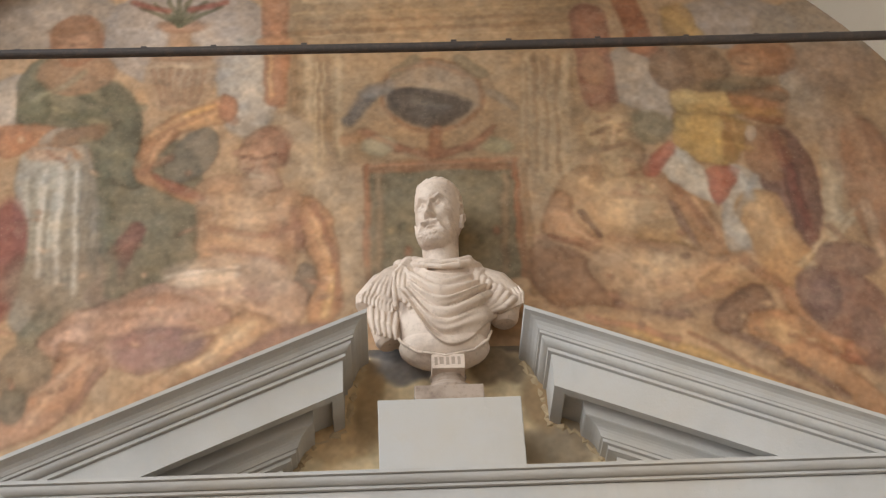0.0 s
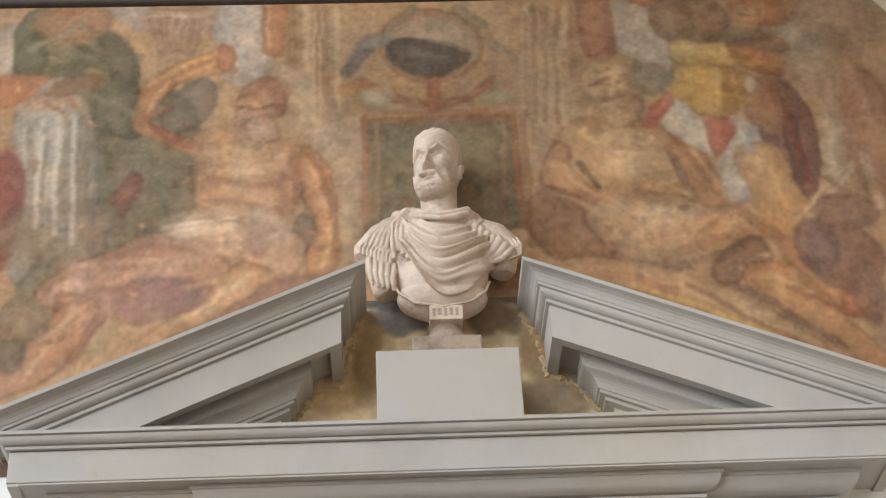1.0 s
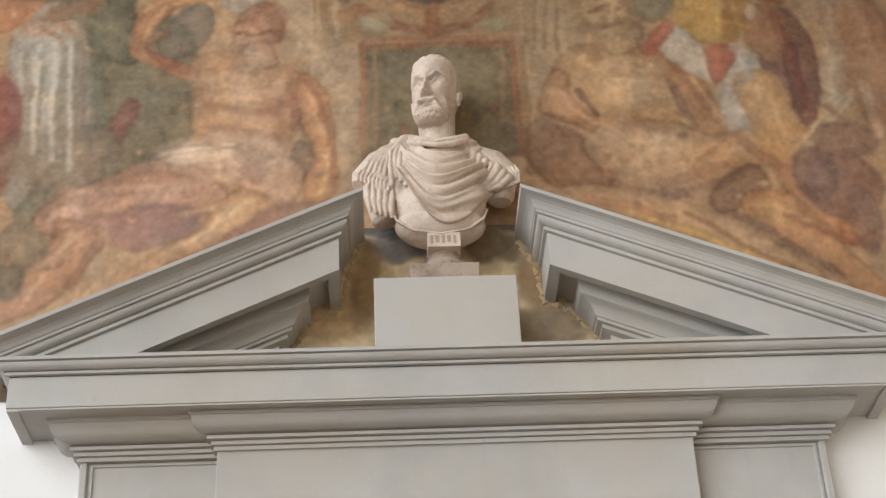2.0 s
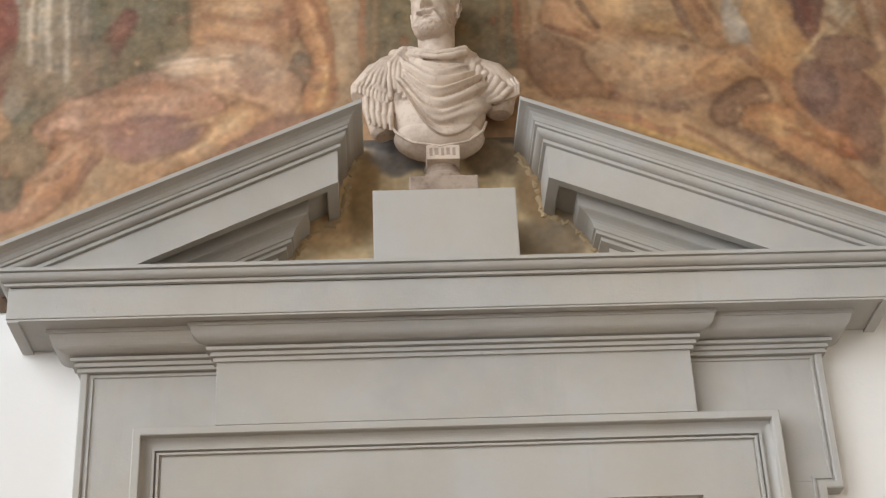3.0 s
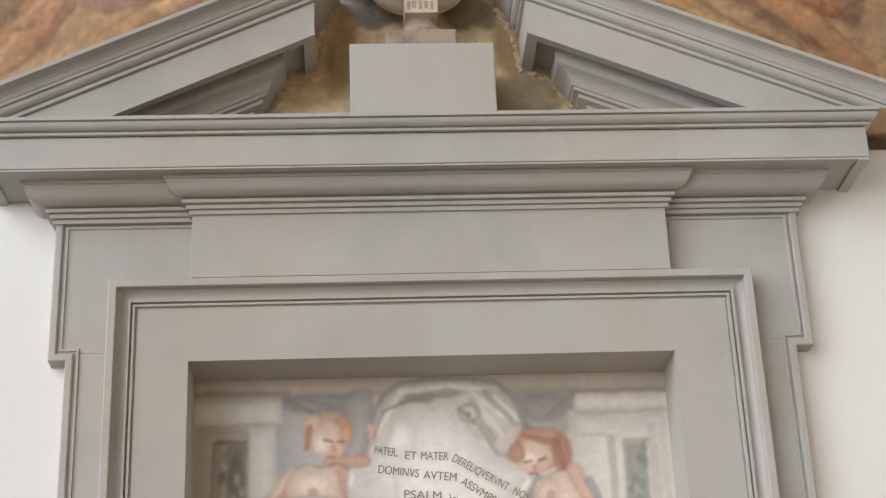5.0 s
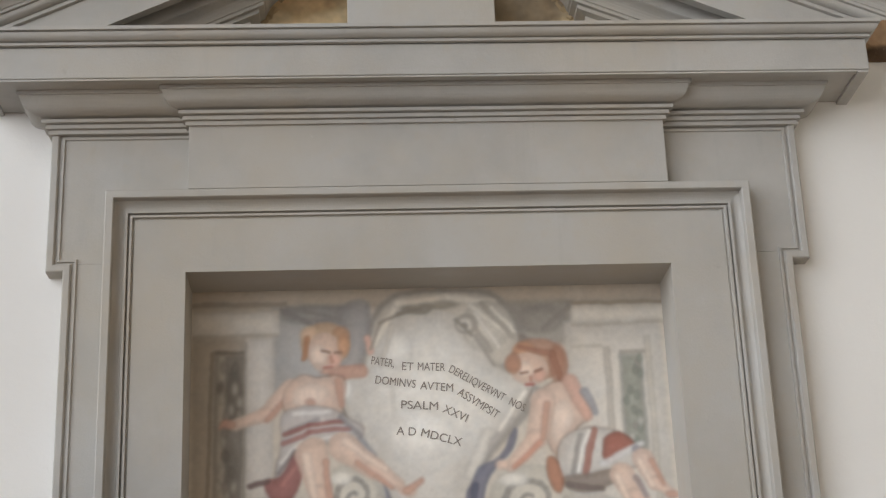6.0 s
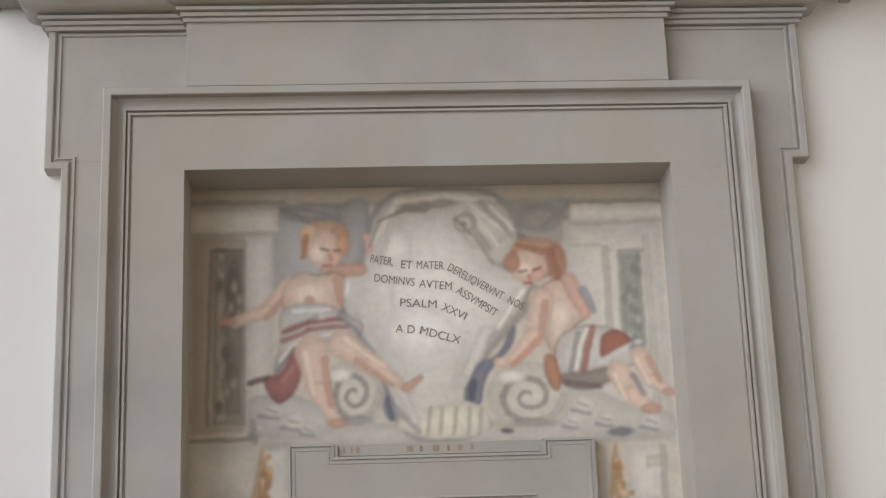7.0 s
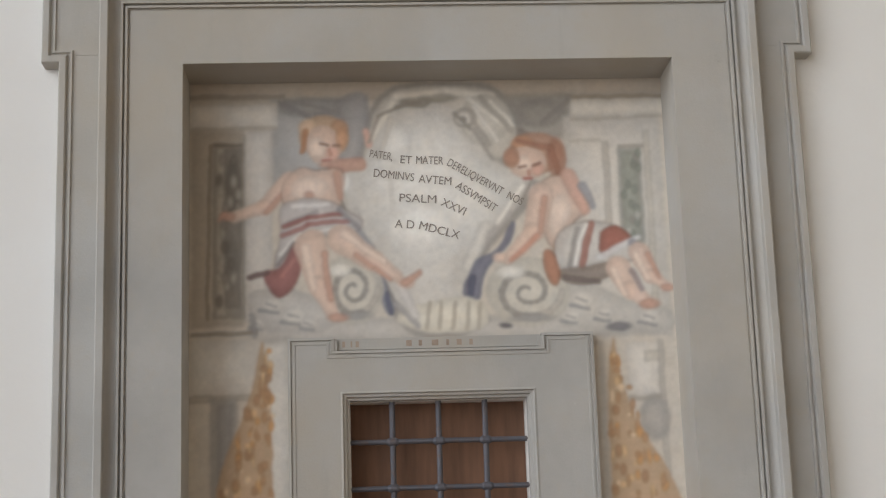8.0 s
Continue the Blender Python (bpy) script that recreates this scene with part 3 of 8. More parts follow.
fresco_paint.patch([(-1.000, 5.772), (-0.974, 5.909), (-0.886, 6.031), (-0.792, 6.060), (-0.811, 5.965), (-0.888, 5.860), (-0.916, 5.740), (-0.773, 5.675), (-0.697, 5.629), (-0.746, 5.586), (-0.864, 5.648), (-0.971, 5.696)], (190, 128, 84))
fresco_paint.patch([(-0.938, 5.800), (-0.903, 5.922), (-0.837, 5.997), (-0.856, 5.921), (-0.908, 5.799)], (206, 150, 104), soft=0.019)
fresco_paint.patch([(-0.921, 5.746), (-0.749, 5.660), (-0.706, 5.614), (-0.841, 5.648)], (162, 98, 74), soft=0.019)
fresco_paint.patch([(-0.863, 6.046), (-0.723, 6.121), (-0.640, 6.183), (-0.590, 6.117), (-0.611, 6.022), (-0.694, 6.003), (-0.811, 5.965)], (196, 140, 90))
fresco_paint.limb(-0.792, 6.060, -0.662, 6.119, 0.017, 0.017, (206, 150, 84))
fresco_paint.patch([(-0.648, 6.183), (-0.583, 6.139), (-0.595, 6.031), (-0.653, 6.055)], (174, 110, 76))
fresco_paint.patch([(-0.548, 5.910), (-0.490, 5.971), (-0.407, 5.975), (-0.354, 5.904), (-0.369, 5.782), (-0.427, 5.754), (-0.522, 5.802)], (176, 130, 100))
fresco_paint.patch([(-0.559, 5.864), (-0.500, 5.894), (-0.452, 5.830), (-0.454, 5.724), (-0.519, 5.697), (-0.563, 5.773)], (192, 146, 112))
fresco_paint.patch([(-0.521, 5.757), (-0.427, 5.769), (-0.379, 5.662), (-0.448, 5.629), (-0.518, 5.661)], (184, 140, 110))
fresco_paint.limb(-0.551, 5.825, -0.508, 5.835, 0.008, 0.008, (120, 84, 66), soft=0.011)
fresco_paint.limb(-0.539, 5.757, -0.502, 5.762, 0.005, 0.008, (140, 92, 76), soft=0.011)
fresco_paint.patch([(-0.286, 5.601), (-0.193, 5.539), (-0.160, 5.394), (-0.150, 5.227), (-0.151, 5.065), (-0.196, 4.973), (-0.261, 4.976), (-0.272, 5.095), (-0.239, 5.230), (-0.296, 5.371)], (188, 132, 90))
fresco_paint.limb(-0.239, 5.482, -0.190, 5.256, 0.023, 0.018, (204, 154, 108), soft=0.025)
fresco_paint.limb(-0.172, 5.227, -0.206, 5.013, 0.015, 0.015, (206, 160, 104), soft=0.020)
fresco_paint.patch([(-0.307, 5.259), (-0.239, 5.230), (-0.272, 5.069), (-0.328, 5.124)], (130, 110, 92))
fresco_paint.patch([(-0.816, 5.195), (-0.664, 5.271), (-0.462, 5.210), (-0.306, 5.177), (-0.272, 5.069), (-0.369, 4.915), (-0.523, 4.998), (-0.633, 5.042), (-0.746, 5.111)], (190, 146, 114))
fresco_paint.patch([(-0.506, 5.184), (-0.417, 5.168), (-0.437, 5.074), (-0.526, 5.104)], (176, 128, 100), soft=0.022)
fresco_paint.patch([(-1.298, 4.947), (-1.220, 5.036), (-1.032, 5.122), (-0.816, 5.195), (-0.659, 5.135), (-0.568, 5.026), (-0.627, 4.873), (-0.795, 4.803), (-0.963, 4.783), (-1.095, 4.838), (-1.202, 4.842), (-1.280, 4.883)], (188, 138, 110))
fresco_paint.patch([(-1.017, 4.938), (-0.848, 4.984), (-0.673, 4.951), (-0.732, 4.826), (-0.901, 4.794), (-1.010, 4.835)], (154, 114, 104), soft=0.035)
fresco_paint.patch([(-1.072, 5.083), (-0.836, 5.142), (-0.702, 5.097), (-0.852, 5.049), (-1.024, 5.016)], (176, 124, 92), soft=0.026)
fresco_paint.patch([(-1.256, 4.959), (-1.132, 5.019), (-1.101, 4.915), (-1.204, 4.867)], (202, 156, 128), soft=0.026)
fresco_paint.patch([(-1.210, 4.932), (-1.031, 4.836), (-1.104, 4.690), (-1.215, 4.549), (-1.352, 4.483), (-1.430, 4.451), (-1.407, 4.604), (-1.316, 4.722), (-1.223, 4.843)], (188, 132, 96))
fresco_paint.limb(-1.159, 4.840, -1.301, 4.576, 0.023, 0.020, (202, 152, 112), soft=0.027)
fresco_paint.limb(-1.050, 4.799, -1.140, 4.630, 0.018, 0.018, (154, 110, 86), soft=0.023)
fresco_paint.patch([(-0.524, 5.051), (-0.370, 4.967), (-0.498, 4.868), (-0.686, 4.761), (-0.851, 4.680), (-0.954, 4.647), (-0.897, 4.731), (-0.732, 4.826), (-0.629, 4.924)], (196, 146, 102))
fresco_paint.limb(-0.501, 4.984, -0.751, 4.776, 0.021, 0.016, (210, 166, 120), soft=0.023)
fresco_paint.limb(-0.413, 4.916, -0.624, 4.784, 0.019, 0.014, (160, 112, 90), soft=0.023)
fresco_paint.patch([(-0.827, 5.190), (-0.708, 5.251), (-0.541, 5.240), (-0.595, 5.187), (-0.726, 5.159)], (214, 184, 152))
fresco_paint.blob(-1.346, 4.797, 0.106, 0.125, (138, 118, 94), 0)
fresco_paint.blob(-1.371, 4.650, 0.054, 0.082, (124, 110, 88), 0)
fresco_paint.patch([(-0.413, 4.968), (-0.152, 4.972), (-0.239, 4.884), (-0.432, 4.815), (-0.518, 4.818)], (152, 112, 92), soft=0.026)
fresco_paint.blob(-0.697, 5.454, 0.011, 0.012, (190, 150, 116), 11, soft=0.016)
fresco_paint.blob(-0.931, 4.910, 0.021, 0.012, (204, 160, 122), -29, soft=0.015)
fresco_paint.blob(-0.197, 5.194, 0.023, 0.013, (204, 160, 122), -16, soft=0.016)
fresco_paint.blob(-1.383, 4.734, 0.014, 0.017, (166, 120, 92), 10, soft=0.015)
fresco_paint.blob(-1.318, 5.371, 0.029, 0.013, (204, 160, 122), -14, soft=0.016)
fresco_paint.blob(-1.236, 5.196, 0.024, 0.011, (204, 160, 122), -5, soft=0.016)
fresco_paint.blob(-0.912, 5.236, 0.015, 0.016, (204, 160, 122), 28, soft=0.016)
fresco_paint.blob(-0.645, 5.509, 0.028, 0.014, (190, 150, 116), 41, soft=0.016)
fresco_paint.blob(-1.186, 4.729, 0.019, 0.014, (166, 120, 92), 49, soft=0.015)
fresco_paint.blob(-1.474, 5.939, 0.018, 0.019, (204, 160, 122), 47, soft=0.017)
fresco_paint.blob(-0.771, 5.660, 0.018, 0.012, (166, 120, 92), 38, soft=0.016)
fresco_paint.blob(-0.395, 5.558, 0.014, 0.013, (204, 160, 122), 42, soft=0.016)
fresco_paint.blob(-0.612, 5.066, 0.013, 0.009, (204, 160, 122), 48, soft=0.015)
fresco_paint.blob(-0.708, 4.709, 0.019, 0.016, (204, 160, 122), -18, soft=0.015)
fresco_paint.blob(-1.272, 5.780, 0.012, 0.016, (204, 160, 122), 30, soft=0.016)
fresco_paint.blob(-0.948, 5.375, 0.013, 0.013, (150, 112, 86), 59, soft=0.016)
fresco_paint.blob(-1.392, 4.759, 0.011, 0.011, (150, 112, 86), -16, soft=0.015)
fresco_paint.blob(-0.856, 5.017, 0.019, 0.010, (190, 150, 116), -4, soft=0.015)
fresco_paint.blob(-0.572, 5.846, 0.021, 0.014, (166, 120, 92), 28, soft=0.017)
fresco_paint.blob(-1.203, 4.783, 0.026, 0.013, (190, 150, 116), 5, soft=0.015)
fresco_paint.blob(-0.883, 5.108, 0.021, 0.011, (190, 150, 116), 41, soft=0.015)
fresco_paint.blob(-1.160, 5.758, 0.025, 0.014, (204, 160, 122), -30, soft=0.016)
fresco_paint.blob(-0.316, 4.871, 0.020, 0.008, (166, 120, 92), 36, soft=0.015)
fresco_paint.blob(-0.501, 4.981, 0.014, 0.011, (190, 150, 116), -31, soft=0.015)
fresco_paint.blob(-0.688, 4.998, 0.030, 0.013, (190, 150, 116), -18, soft=0.015)
fresco_paint.blob(-0.776, 5.745, 0.016, 0.018, (150, 112, 86), 52, soft=0.016)
fresco_paint.blob(-1.374, 5.523, 0.028, 0.013, (150, 112, 86), 0, soft=0.016)
fresco_paint.blob(-0.330, 4.843, 0.021, 0.014, (204, 160, 122), 51, soft=0.015)
fresco_paint.blob(-0.619, 4.952, 0.020, 0.016, (190, 150, 116), 4, soft=0.015)
fresco_paint.blob(-0.381, 5.490, 0.019, 0.013, (204, 160, 122), -25, soft=0.016)
fresco_paint.blob(-0.216, 5.099, 0.031, 0.012, (150, 112, 86), 35, soft=0.016)
fresco_paint.blob(-0.373, 5.474, 0.015, 0.019, (150, 112, 86), 2, soft=0.016)
fresco_paint.blob(-1.152, 5.239, 0.025, 0.015, (190, 150, 116), 50, soft=0.016)
fresco_paint.blob(-0.756, 5.446, 0.033, 0.009, (166, 120, 92), 27, soft=0.016)
fresco_paint.blob(-0.251, 5.176, 0.029, 0.013, (166, 120, 92), -11, soft=0.016)
fresco_paint.blob(-1.262, 4.954, 0.023, 0.016, (150, 112, 86), 50, soft=0.015)
fresco_paint.blob(-1.444, 4.985, 0.029, 0.009, (166, 120, 92), -17, soft=0.015)
fresco_paint.blob(-1.181, 4.873, 0.019, 0.007, (166, 120, 92), 42, soft=0.015)
fresco_paint.blob(-1.370, 5.560, 0.022, 0.018, (150, 112, 86), -8, soft=0.016)
fresco_paint.blob(-1.243, 4.718, 0.023, 0.012, (150, 112, 86), -24, soft=0.015)
fresco_paint.blob(0.760, 5.838, 0.120, 0.370, (184, 154, 116), 0, soft=0.072)
fresco_paint.blob(1.296, 5.068, 0.135, 0.081, (150, 112, 86), 0, soft=0.045)
fresco_paint.limb(1.131, 5.734, 1.210, 5.611, 0.043, 0.027, (150, 110, 82), soft=0.043)
fresco_paint.patch([(0.635, 5.339), (0.781, 5.306), (0.886, 5.219), (0.980, 5.052), (0.907, 4.996), (0.731, 5.013), (0.619, 5.132)], (148, 106, 76))
fresco_paint.patch([(0.961, 5.080), (1.136, 5.047), (1.236, 4.963), (1.054, 4.930), (0.927, 4.974)], (150, 112, 90))
fresco_paint.patch([(0.753, 5.626), (0.820, 5.714), (0.939, 5.725), (1.104, 5.704), (1.238, 5.640), (1.343, 5.547), (1.368, 5.400), (1.305, 5.289), (1.191, 5.292), (1.032, 5.298), (0.895, 5.303), (0.766, 5.392), (0.716, 5.480)], (190, 144, 98))
fresco_paint.patch([(0.908, 5.650), (1.077, 5.675), (1.167, 5.553), (1.068, 5.411), (0.930, 5.415)], (206, 166, 118), soft=0.033)
fresco_paint.patch([(1.070, 5.425), (1.303, 5.431), (1.261, 5.304), (1.079, 5.310)], (178, 134, 86), soft=0.028)
fresco_paint.patch([(0.895, 5.303), (1.172, 5.321), (1.369, 5.258), (1.529, 5.253), (1.634, 5.193), (1.480, 5.089), (1.288, 5.015), (1.062, 4.996), (0.916, 5.081), (0.838, 5.193)], (194, 150, 108))
fresco_paint.patch([(1.006, 5.270), (1.211, 5.264), (1.289, 5.178), (1.101, 5.129)], (206, 166, 122), soft=0.032)
fresco_paint.patch([(0.889, 5.928), (0.948, 6.037), (1.049, 6.066), (1.127, 5.999), (1.151, 5.857), (1.084, 5.736), (0.987, 5.723), (0.948, 5.801)], (198, 166, 122))
fresco_paint.patch([(0.947, 5.838), (1.052, 5.876), (1.136, 5.811), (1.092, 5.705), (1.005, 5.671), (0.953, 5.740)], (176, 138, 98))
fresco_paint.limb(0.925, 5.908, 0.974, 5.916, 0.008, 0.008, (120, 90, 66), soft=0.011)
fresco_paint.limb(1.011, 5.899, 1.088, 5.934, 0.011, 0.008, (120, 92, 70), soft=0.011)
fresco_paint.limb(0.983, 5.906, 0.966, 5.838, 0.008, 0.011, (168, 128, 90), soft=0.011)
fresco_paint.limb(0.953, 5.807, 1.022, 5.824, 0.008, 0.008, (138, 98, 70), soft=0.011)
fresco_paint.patch([(0.922, 6.022), (1.027, 6.083), (1.143, 6.031), (1.174, 5.887), (1.136, 5.873), (1.091, 6.001)], (176, 140, 100), soft=0.020)
fresco_paint.patch([(0.750, 5.596), (0.810, 5.564), (0.809, 5.448), (0.901, 5.359), (0.882, 5.289), (0.761, 5.335), (0.670, 5.395), (0.693, 5.481)], (188, 134, 90))
fresco_paint.limb(0.840, 5.487, 0.906, 5.370, 0.013, 0.010, (112, 80, 62), soft=0.010)
fresco_paint.limb(0.792, 5.420, 0.876, 5.345, 0.010, 0.010, (206, 158, 112), soft=0.013)
fresco_paint.limb(0.696, 5.380, 0.849, 5.304, 0.010, 0.010, (140, 96, 68), soft=0.015)
fresco_paint.patch([(1.238, 5.640), (1.337, 5.592), (1.395, 5.428), (1.474, 5.311), (1.437, 5.251), (1.347, 5.259), (1.260, 5.375), (1.218, 5.493)], (180, 124, 78))
fresco_paint.limb(1.308, 5.548, 1.413, 5.313, 0.021, 0.018, (200, 148, 100), soft=0.021)
fresco_paint.limb(1.222, 5.522, 1.286, 5.317, 0.016, 0.016, (140, 104, 82), soft=0.021)
fresco_paint.patch([(1.257, 5.110), (1.436, 5.242), (1.607, 5.307), (1.684, 5.192), (1.614, 5.079), (1.483, 5.110), (1.336, 5.035)], (194, 144, 96))
fresco_paint.limb(1.403, 5.174, 1.598, 5.251, 0.025, 0.023, (208, 164, 116), soft=0.030)
fresco_paint.patch([(1.302, 4.956), (1.484, 5.116), (1.560, 5.005), (1.464, 4.929), (1.356, 4.875)], (138, 102, 78))
fresco_paint.patch([(1.603, 5.279), (1.682, 5.206), (1.739, 5.026), (1.841, 4.863), (1.915, 4.788), (1.878, 4.720), (1.772, 4.736), (1.665, 4.869), (1.587, 5.058)], (188, 128, 84))
fresco_paint.limb(1.640, 5.165, 1.792, 4.839, 0.020, 0.017, (204, 150, 104), soft=0.024)
fresco_paint.patch([(1.812, 4.825), (1.919, 4.808), (1.889, 4.720), (1.805, 4.735)], (194, 122, 88))
fresco_paint.patch([(1.436, 4.956), (1.596, 4.977), (1.709, 4.868), (1.827, 4.684), (1.910, 4.581), (1.975, 4.468), (1.832, 4.498), (1.714, 4.663), (1.576, 4.744), (1.458, 4.825)], (194, 134, 86))
fresco_paint.patch([(1.498, 4.928), (1.612, 4.945), (1.665, 4.869), (1.568, 4.821)], (208, 160, 106), soft=0.022)
fresco_paint.limb(1.576, 4.744, 1.764, 4.586, 0.016, 0.016, (134, 98, 78), soft=0.019)
fresco_paint.limb(1.379, 4.879, 1.539, 4.783, 0.017, 0.017, (128, 96, 78), soft=0.019)
fresco_paint.patch([(0.730, 5.002), (0.910, 5.022), (1.168, 4.953), (1.375, 4.854), (1.571, 4.718), (1.733, 4.543), (1.589, 4.572), (1.348, 4.681), (1.042, 4.834)], (196, 154, 110))
fresco_paint.limb(0.964, 4.920, 1.515, 4.645, 0.021, 0.028, (208, 160, 92), soft=0.024)
fresco_paint.limb(0.816, 4.978, 1.155, 4.861, 0.014, 0.014, (186, 128, 94), soft=0.019)
fresco_paint.limb(1.203, 4.886, 1.635, 4.591, 0.009, 0.009, (158, 110, 78), soft=0.014)
fresco_paint.blob(1.112, 5.448, 0.029, 0.015, (192, 150, 108), -16, soft=0.016)
fresco_paint.blob(1.349, 5.232, 0.029, 0.017, (192, 150, 108), -22, soft=0.016)
fresco_paint.blob(1.874, 5.617, 0.026, 0.014, (192, 150, 108), -16, soft=0.017)
fresco_paint.blob(1.018, 5.345, 0.027, 0.019, (192, 150, 108), 10, soft=0.016)
fresco_paint.blob(0.786, 5.277, 0.011, 0.009, (140, 104, 80), -8, soft=0.016)
fresco_paint.blob(0.669, 4.660, 0.026, 0.015, (140, 104, 80), -38, soft=0.015)
fresco_paint.blob(1.245, 5.249, 0.020, 0.012, (140, 104, 80), 10, soft=0.016)
fresco_paint.blob(1.637, 5.616, 0.031, 0.015, (160, 112, 82), -36, soft=0.017)
fresco_paint.blob(1.762, 5.203, 0.031, 0.011, (140, 104, 80), -18, soft=0.016)
fresco_paint.blob(1.777, 5.079, 0.015, 0.018, (140, 104, 80), -17, soft=0.016)
fresco_paint.blob(0.805, 4.667, 0.012, 0.010, (160, 112, 82), -38, soft=0.015)
fresco_paint.blob(0.974, 5.364, 0.024, 0.011, (192, 150, 108), -15, soft=0.016)
fresco_paint.blob(1.019, 4.922, 0.012, 0.018, (140, 104, 80), -4, soft=0.016)
fresco_paint.blob(1.751, 4.977, 0.020, 0.009, (160, 112, 82), 7, soft=0.016)
fresco_paint.blob(1.258, 5.328, 0.033, 0.016, (206, 164, 118), -35, soft=0.016)
fresco_paint.blob(1.773, 5.434, 0.018, 0.011, (206, 164, 118), 18, soft=0.016)
fresco_paint.blob(1.072, 5.756, 0.025, 0.017, (160, 112, 82), -26, soft=0.017)
fresco_paint.blob(1.863, 4.794, 0.025, 0.008, (192, 150, 108), -3, soft=0.015)
fresco_paint.blob(1.155, 5.620, 0.015, 0.017, (206, 164, 118), -3, soft=0.016)
fresco_paint.blob(1.469, 4.893, 0.015, 0.010, (140, 104, 80), -40, soft=0.016)
fresco_paint.blob(0.664, 4.857, 0.016, 0.009, (140, 104, 80), 21, soft=0.015)
fresco_paint.blob(1.530, 5.015, 0.029, 0.013, (192, 150, 108), -3, soft=0.016)
fresco_paint.blob(1.264, 5.752, 0.033, 0.016, (206, 164, 118), -5, soft=0.017)
fresco_paint.blob(1.091, 5.111, 0.027, 0.018, (192, 150, 108), 3, soft=0.016)
fresco_paint.blob(1.371, 4.810, 0.025, 0.008, (192, 150, 108), 17, soft=0.015)
fresco_paint.blob(1.283, 5.542, 0.014, 0.017, (206, 164, 118), -34, soft=0.016)
fresco_paint.blob(0.851, 4.906, 0.018, 0.010, (140, 104, 80), -5, soft=0.015)
fresco_paint.blob(0.842, 4.814, 0.027, 0.008, (160, 112, 82), 15, soft=0.015)
fresco_paint.blob(1.067, 5.700, 0.026, 0.017, (160, 112, 82), -60, soft=0.017)
fresco_paint.blob(1.542, 5.595, 0.012, 0.009, (192, 150, 108), -14, soft=0.017)
fresco_paint.blob(1.079, 5.592, 0.017, 0.010, (160, 112, 82), -48, soft=0.016)
fresco_paint.blob(1.917, 4.817, 0.031, 0.015, (140, 104, 80), -38, soft=0.015)
fresco_paint.blob(1.425, 4.960, 0.013, 0.016, (192, 150, 108), -21, soft=0.016)
fresco_paint.blob(0.928, 5.166, 0.014, 0.013, (160, 112, 82), -60, soft=0.016)
fresco_paint.blob(1.147, 5.131, 0.019, 0.017, (140, 104, 80), 9, soft=0.016)
fresco_paint.blob(1.919, 4.723, 0.022, 0.016, (140, 104, 80), -28, soft=0.015)
fresco_paint.blob(1.137, 4.843, 0.016, 0.016, (206, 164, 118), -28, soft=0.015)
fresco_paint.blob(1.456, 5.629, 0.013, 0.009, (160, 112, 82), -19, soft=0.017)
fresco_paint.blob(0.930, 5.075, 0.029, 0.016, (160, 112, 82), -27, soft=0.016)
fresco_paint.blob(1.238, 5.374, 0.018, 0.018, (160, 112, 82), -34, soft=0.016)
fresco_paint.blob(0.876, 5.667, 0.018, 0.013, (206, 164, 118), 5, soft=0.016)
fresco_paint.blob(0.862, 4.827, 0.027, 0.013, (192, 150, 108), -46, soft=0.015)
fresco_paint.blob(1.165, 5.218, 0.021, 0.013, (192, 150, 108), -13, soft=0.016)
fresco_paint.blob(1.798, 5.716, 0.026, 0.012, (160, 112, 82), 14, soft=0.017)
fresco_paint.blob(1.151, 5.747, 0.023, 0.019, (192, 150, 108), -29, soft=0.017)
fresco_paint.blob(1.456, 5.441, 0.020, 0.020, (160, 112, 82), -15, soft=0.016)
fresco_paint.blob(1.679, 4.839, 0.024, 0.014, (206, 164, 118), 6, soft=0.015)
fresco_paint.blob(1.214, 5.124, 0.023, 0.012, (206, 164, 118), -14, soft=0.016)
fresco_paint.blob(1.094, 5.616, 0.018, 0.009, (160, 112, 82), -18, soft=0.016)
fresco_paint.blob(0.956, 5.530, 0.020, 0.016, (206, 164, 118), -23, soft=0.016)
fresco_paint.blob(1.733, 6.328, 0.156, 0.115, (182, 120, 78), 0)
fresco_paint.patch([(1.300, 6.010), (1.387, 6.024), (1.529, 5.987), (1.622, 5.930), (1.574, 5.813), (1.487, 5.717), (1.370, 5.739), (1.276, 5.837)], (204, 160, 84))
fresco_paint.patch([(1.499, 5.956), (1.618, 5.930), (1.560, 5.797), (1.478, 5.738)], (182, 130, 72), soft=0.024)
fresco_paint.patch([(1.321, 6.172), (1.485, 6.184), (1.625, 6.130), (1.629, 6.000), (1.457, 5.999), (1.302, 6.026)], (206, 168, 100))
fresco_paint.patch([(1.556, 6.165), (1.708, 6.177), (1.808, 6.108), (1.767, 5.948), (1.646, 5.952), (1.561, 6.035)], (180, 116, 72))
fresco_paint.blob(1.649, 6.279, 0.076, 0.067, (202, 146, 98), 0)
fresco_paint.blob(1.447, 6.268, 0.125, 0.148, (150, 114, 82), 0)
fresco_paint.blob(1.607, 6.170, 0.150, 0.039, (146, 122, 90), 0, soft=0.025)
fresco_paint.blob(1.180, 5.934, 0.102, 0.100, (142, 126, 94), 0, soft=0.034)
fresco_paint.patch([(1.264, 5.838), (1.407, 5.665), (1.432, 5.515), (1.343, 5.547), (1.187, 5.702)], (200, 186, 166), soft=0.014)
fresco_paint.blob(1.539, 5.453, 0.122, 0.203, (178, 160, 142), 0)
fresco_paint.patch([(1.488, 5.723), (1.657, 5.596), (1.694, 5.536), (1.488, 5.283), (1.413, 5.313)], (190, 172, 150), soft=0.019)
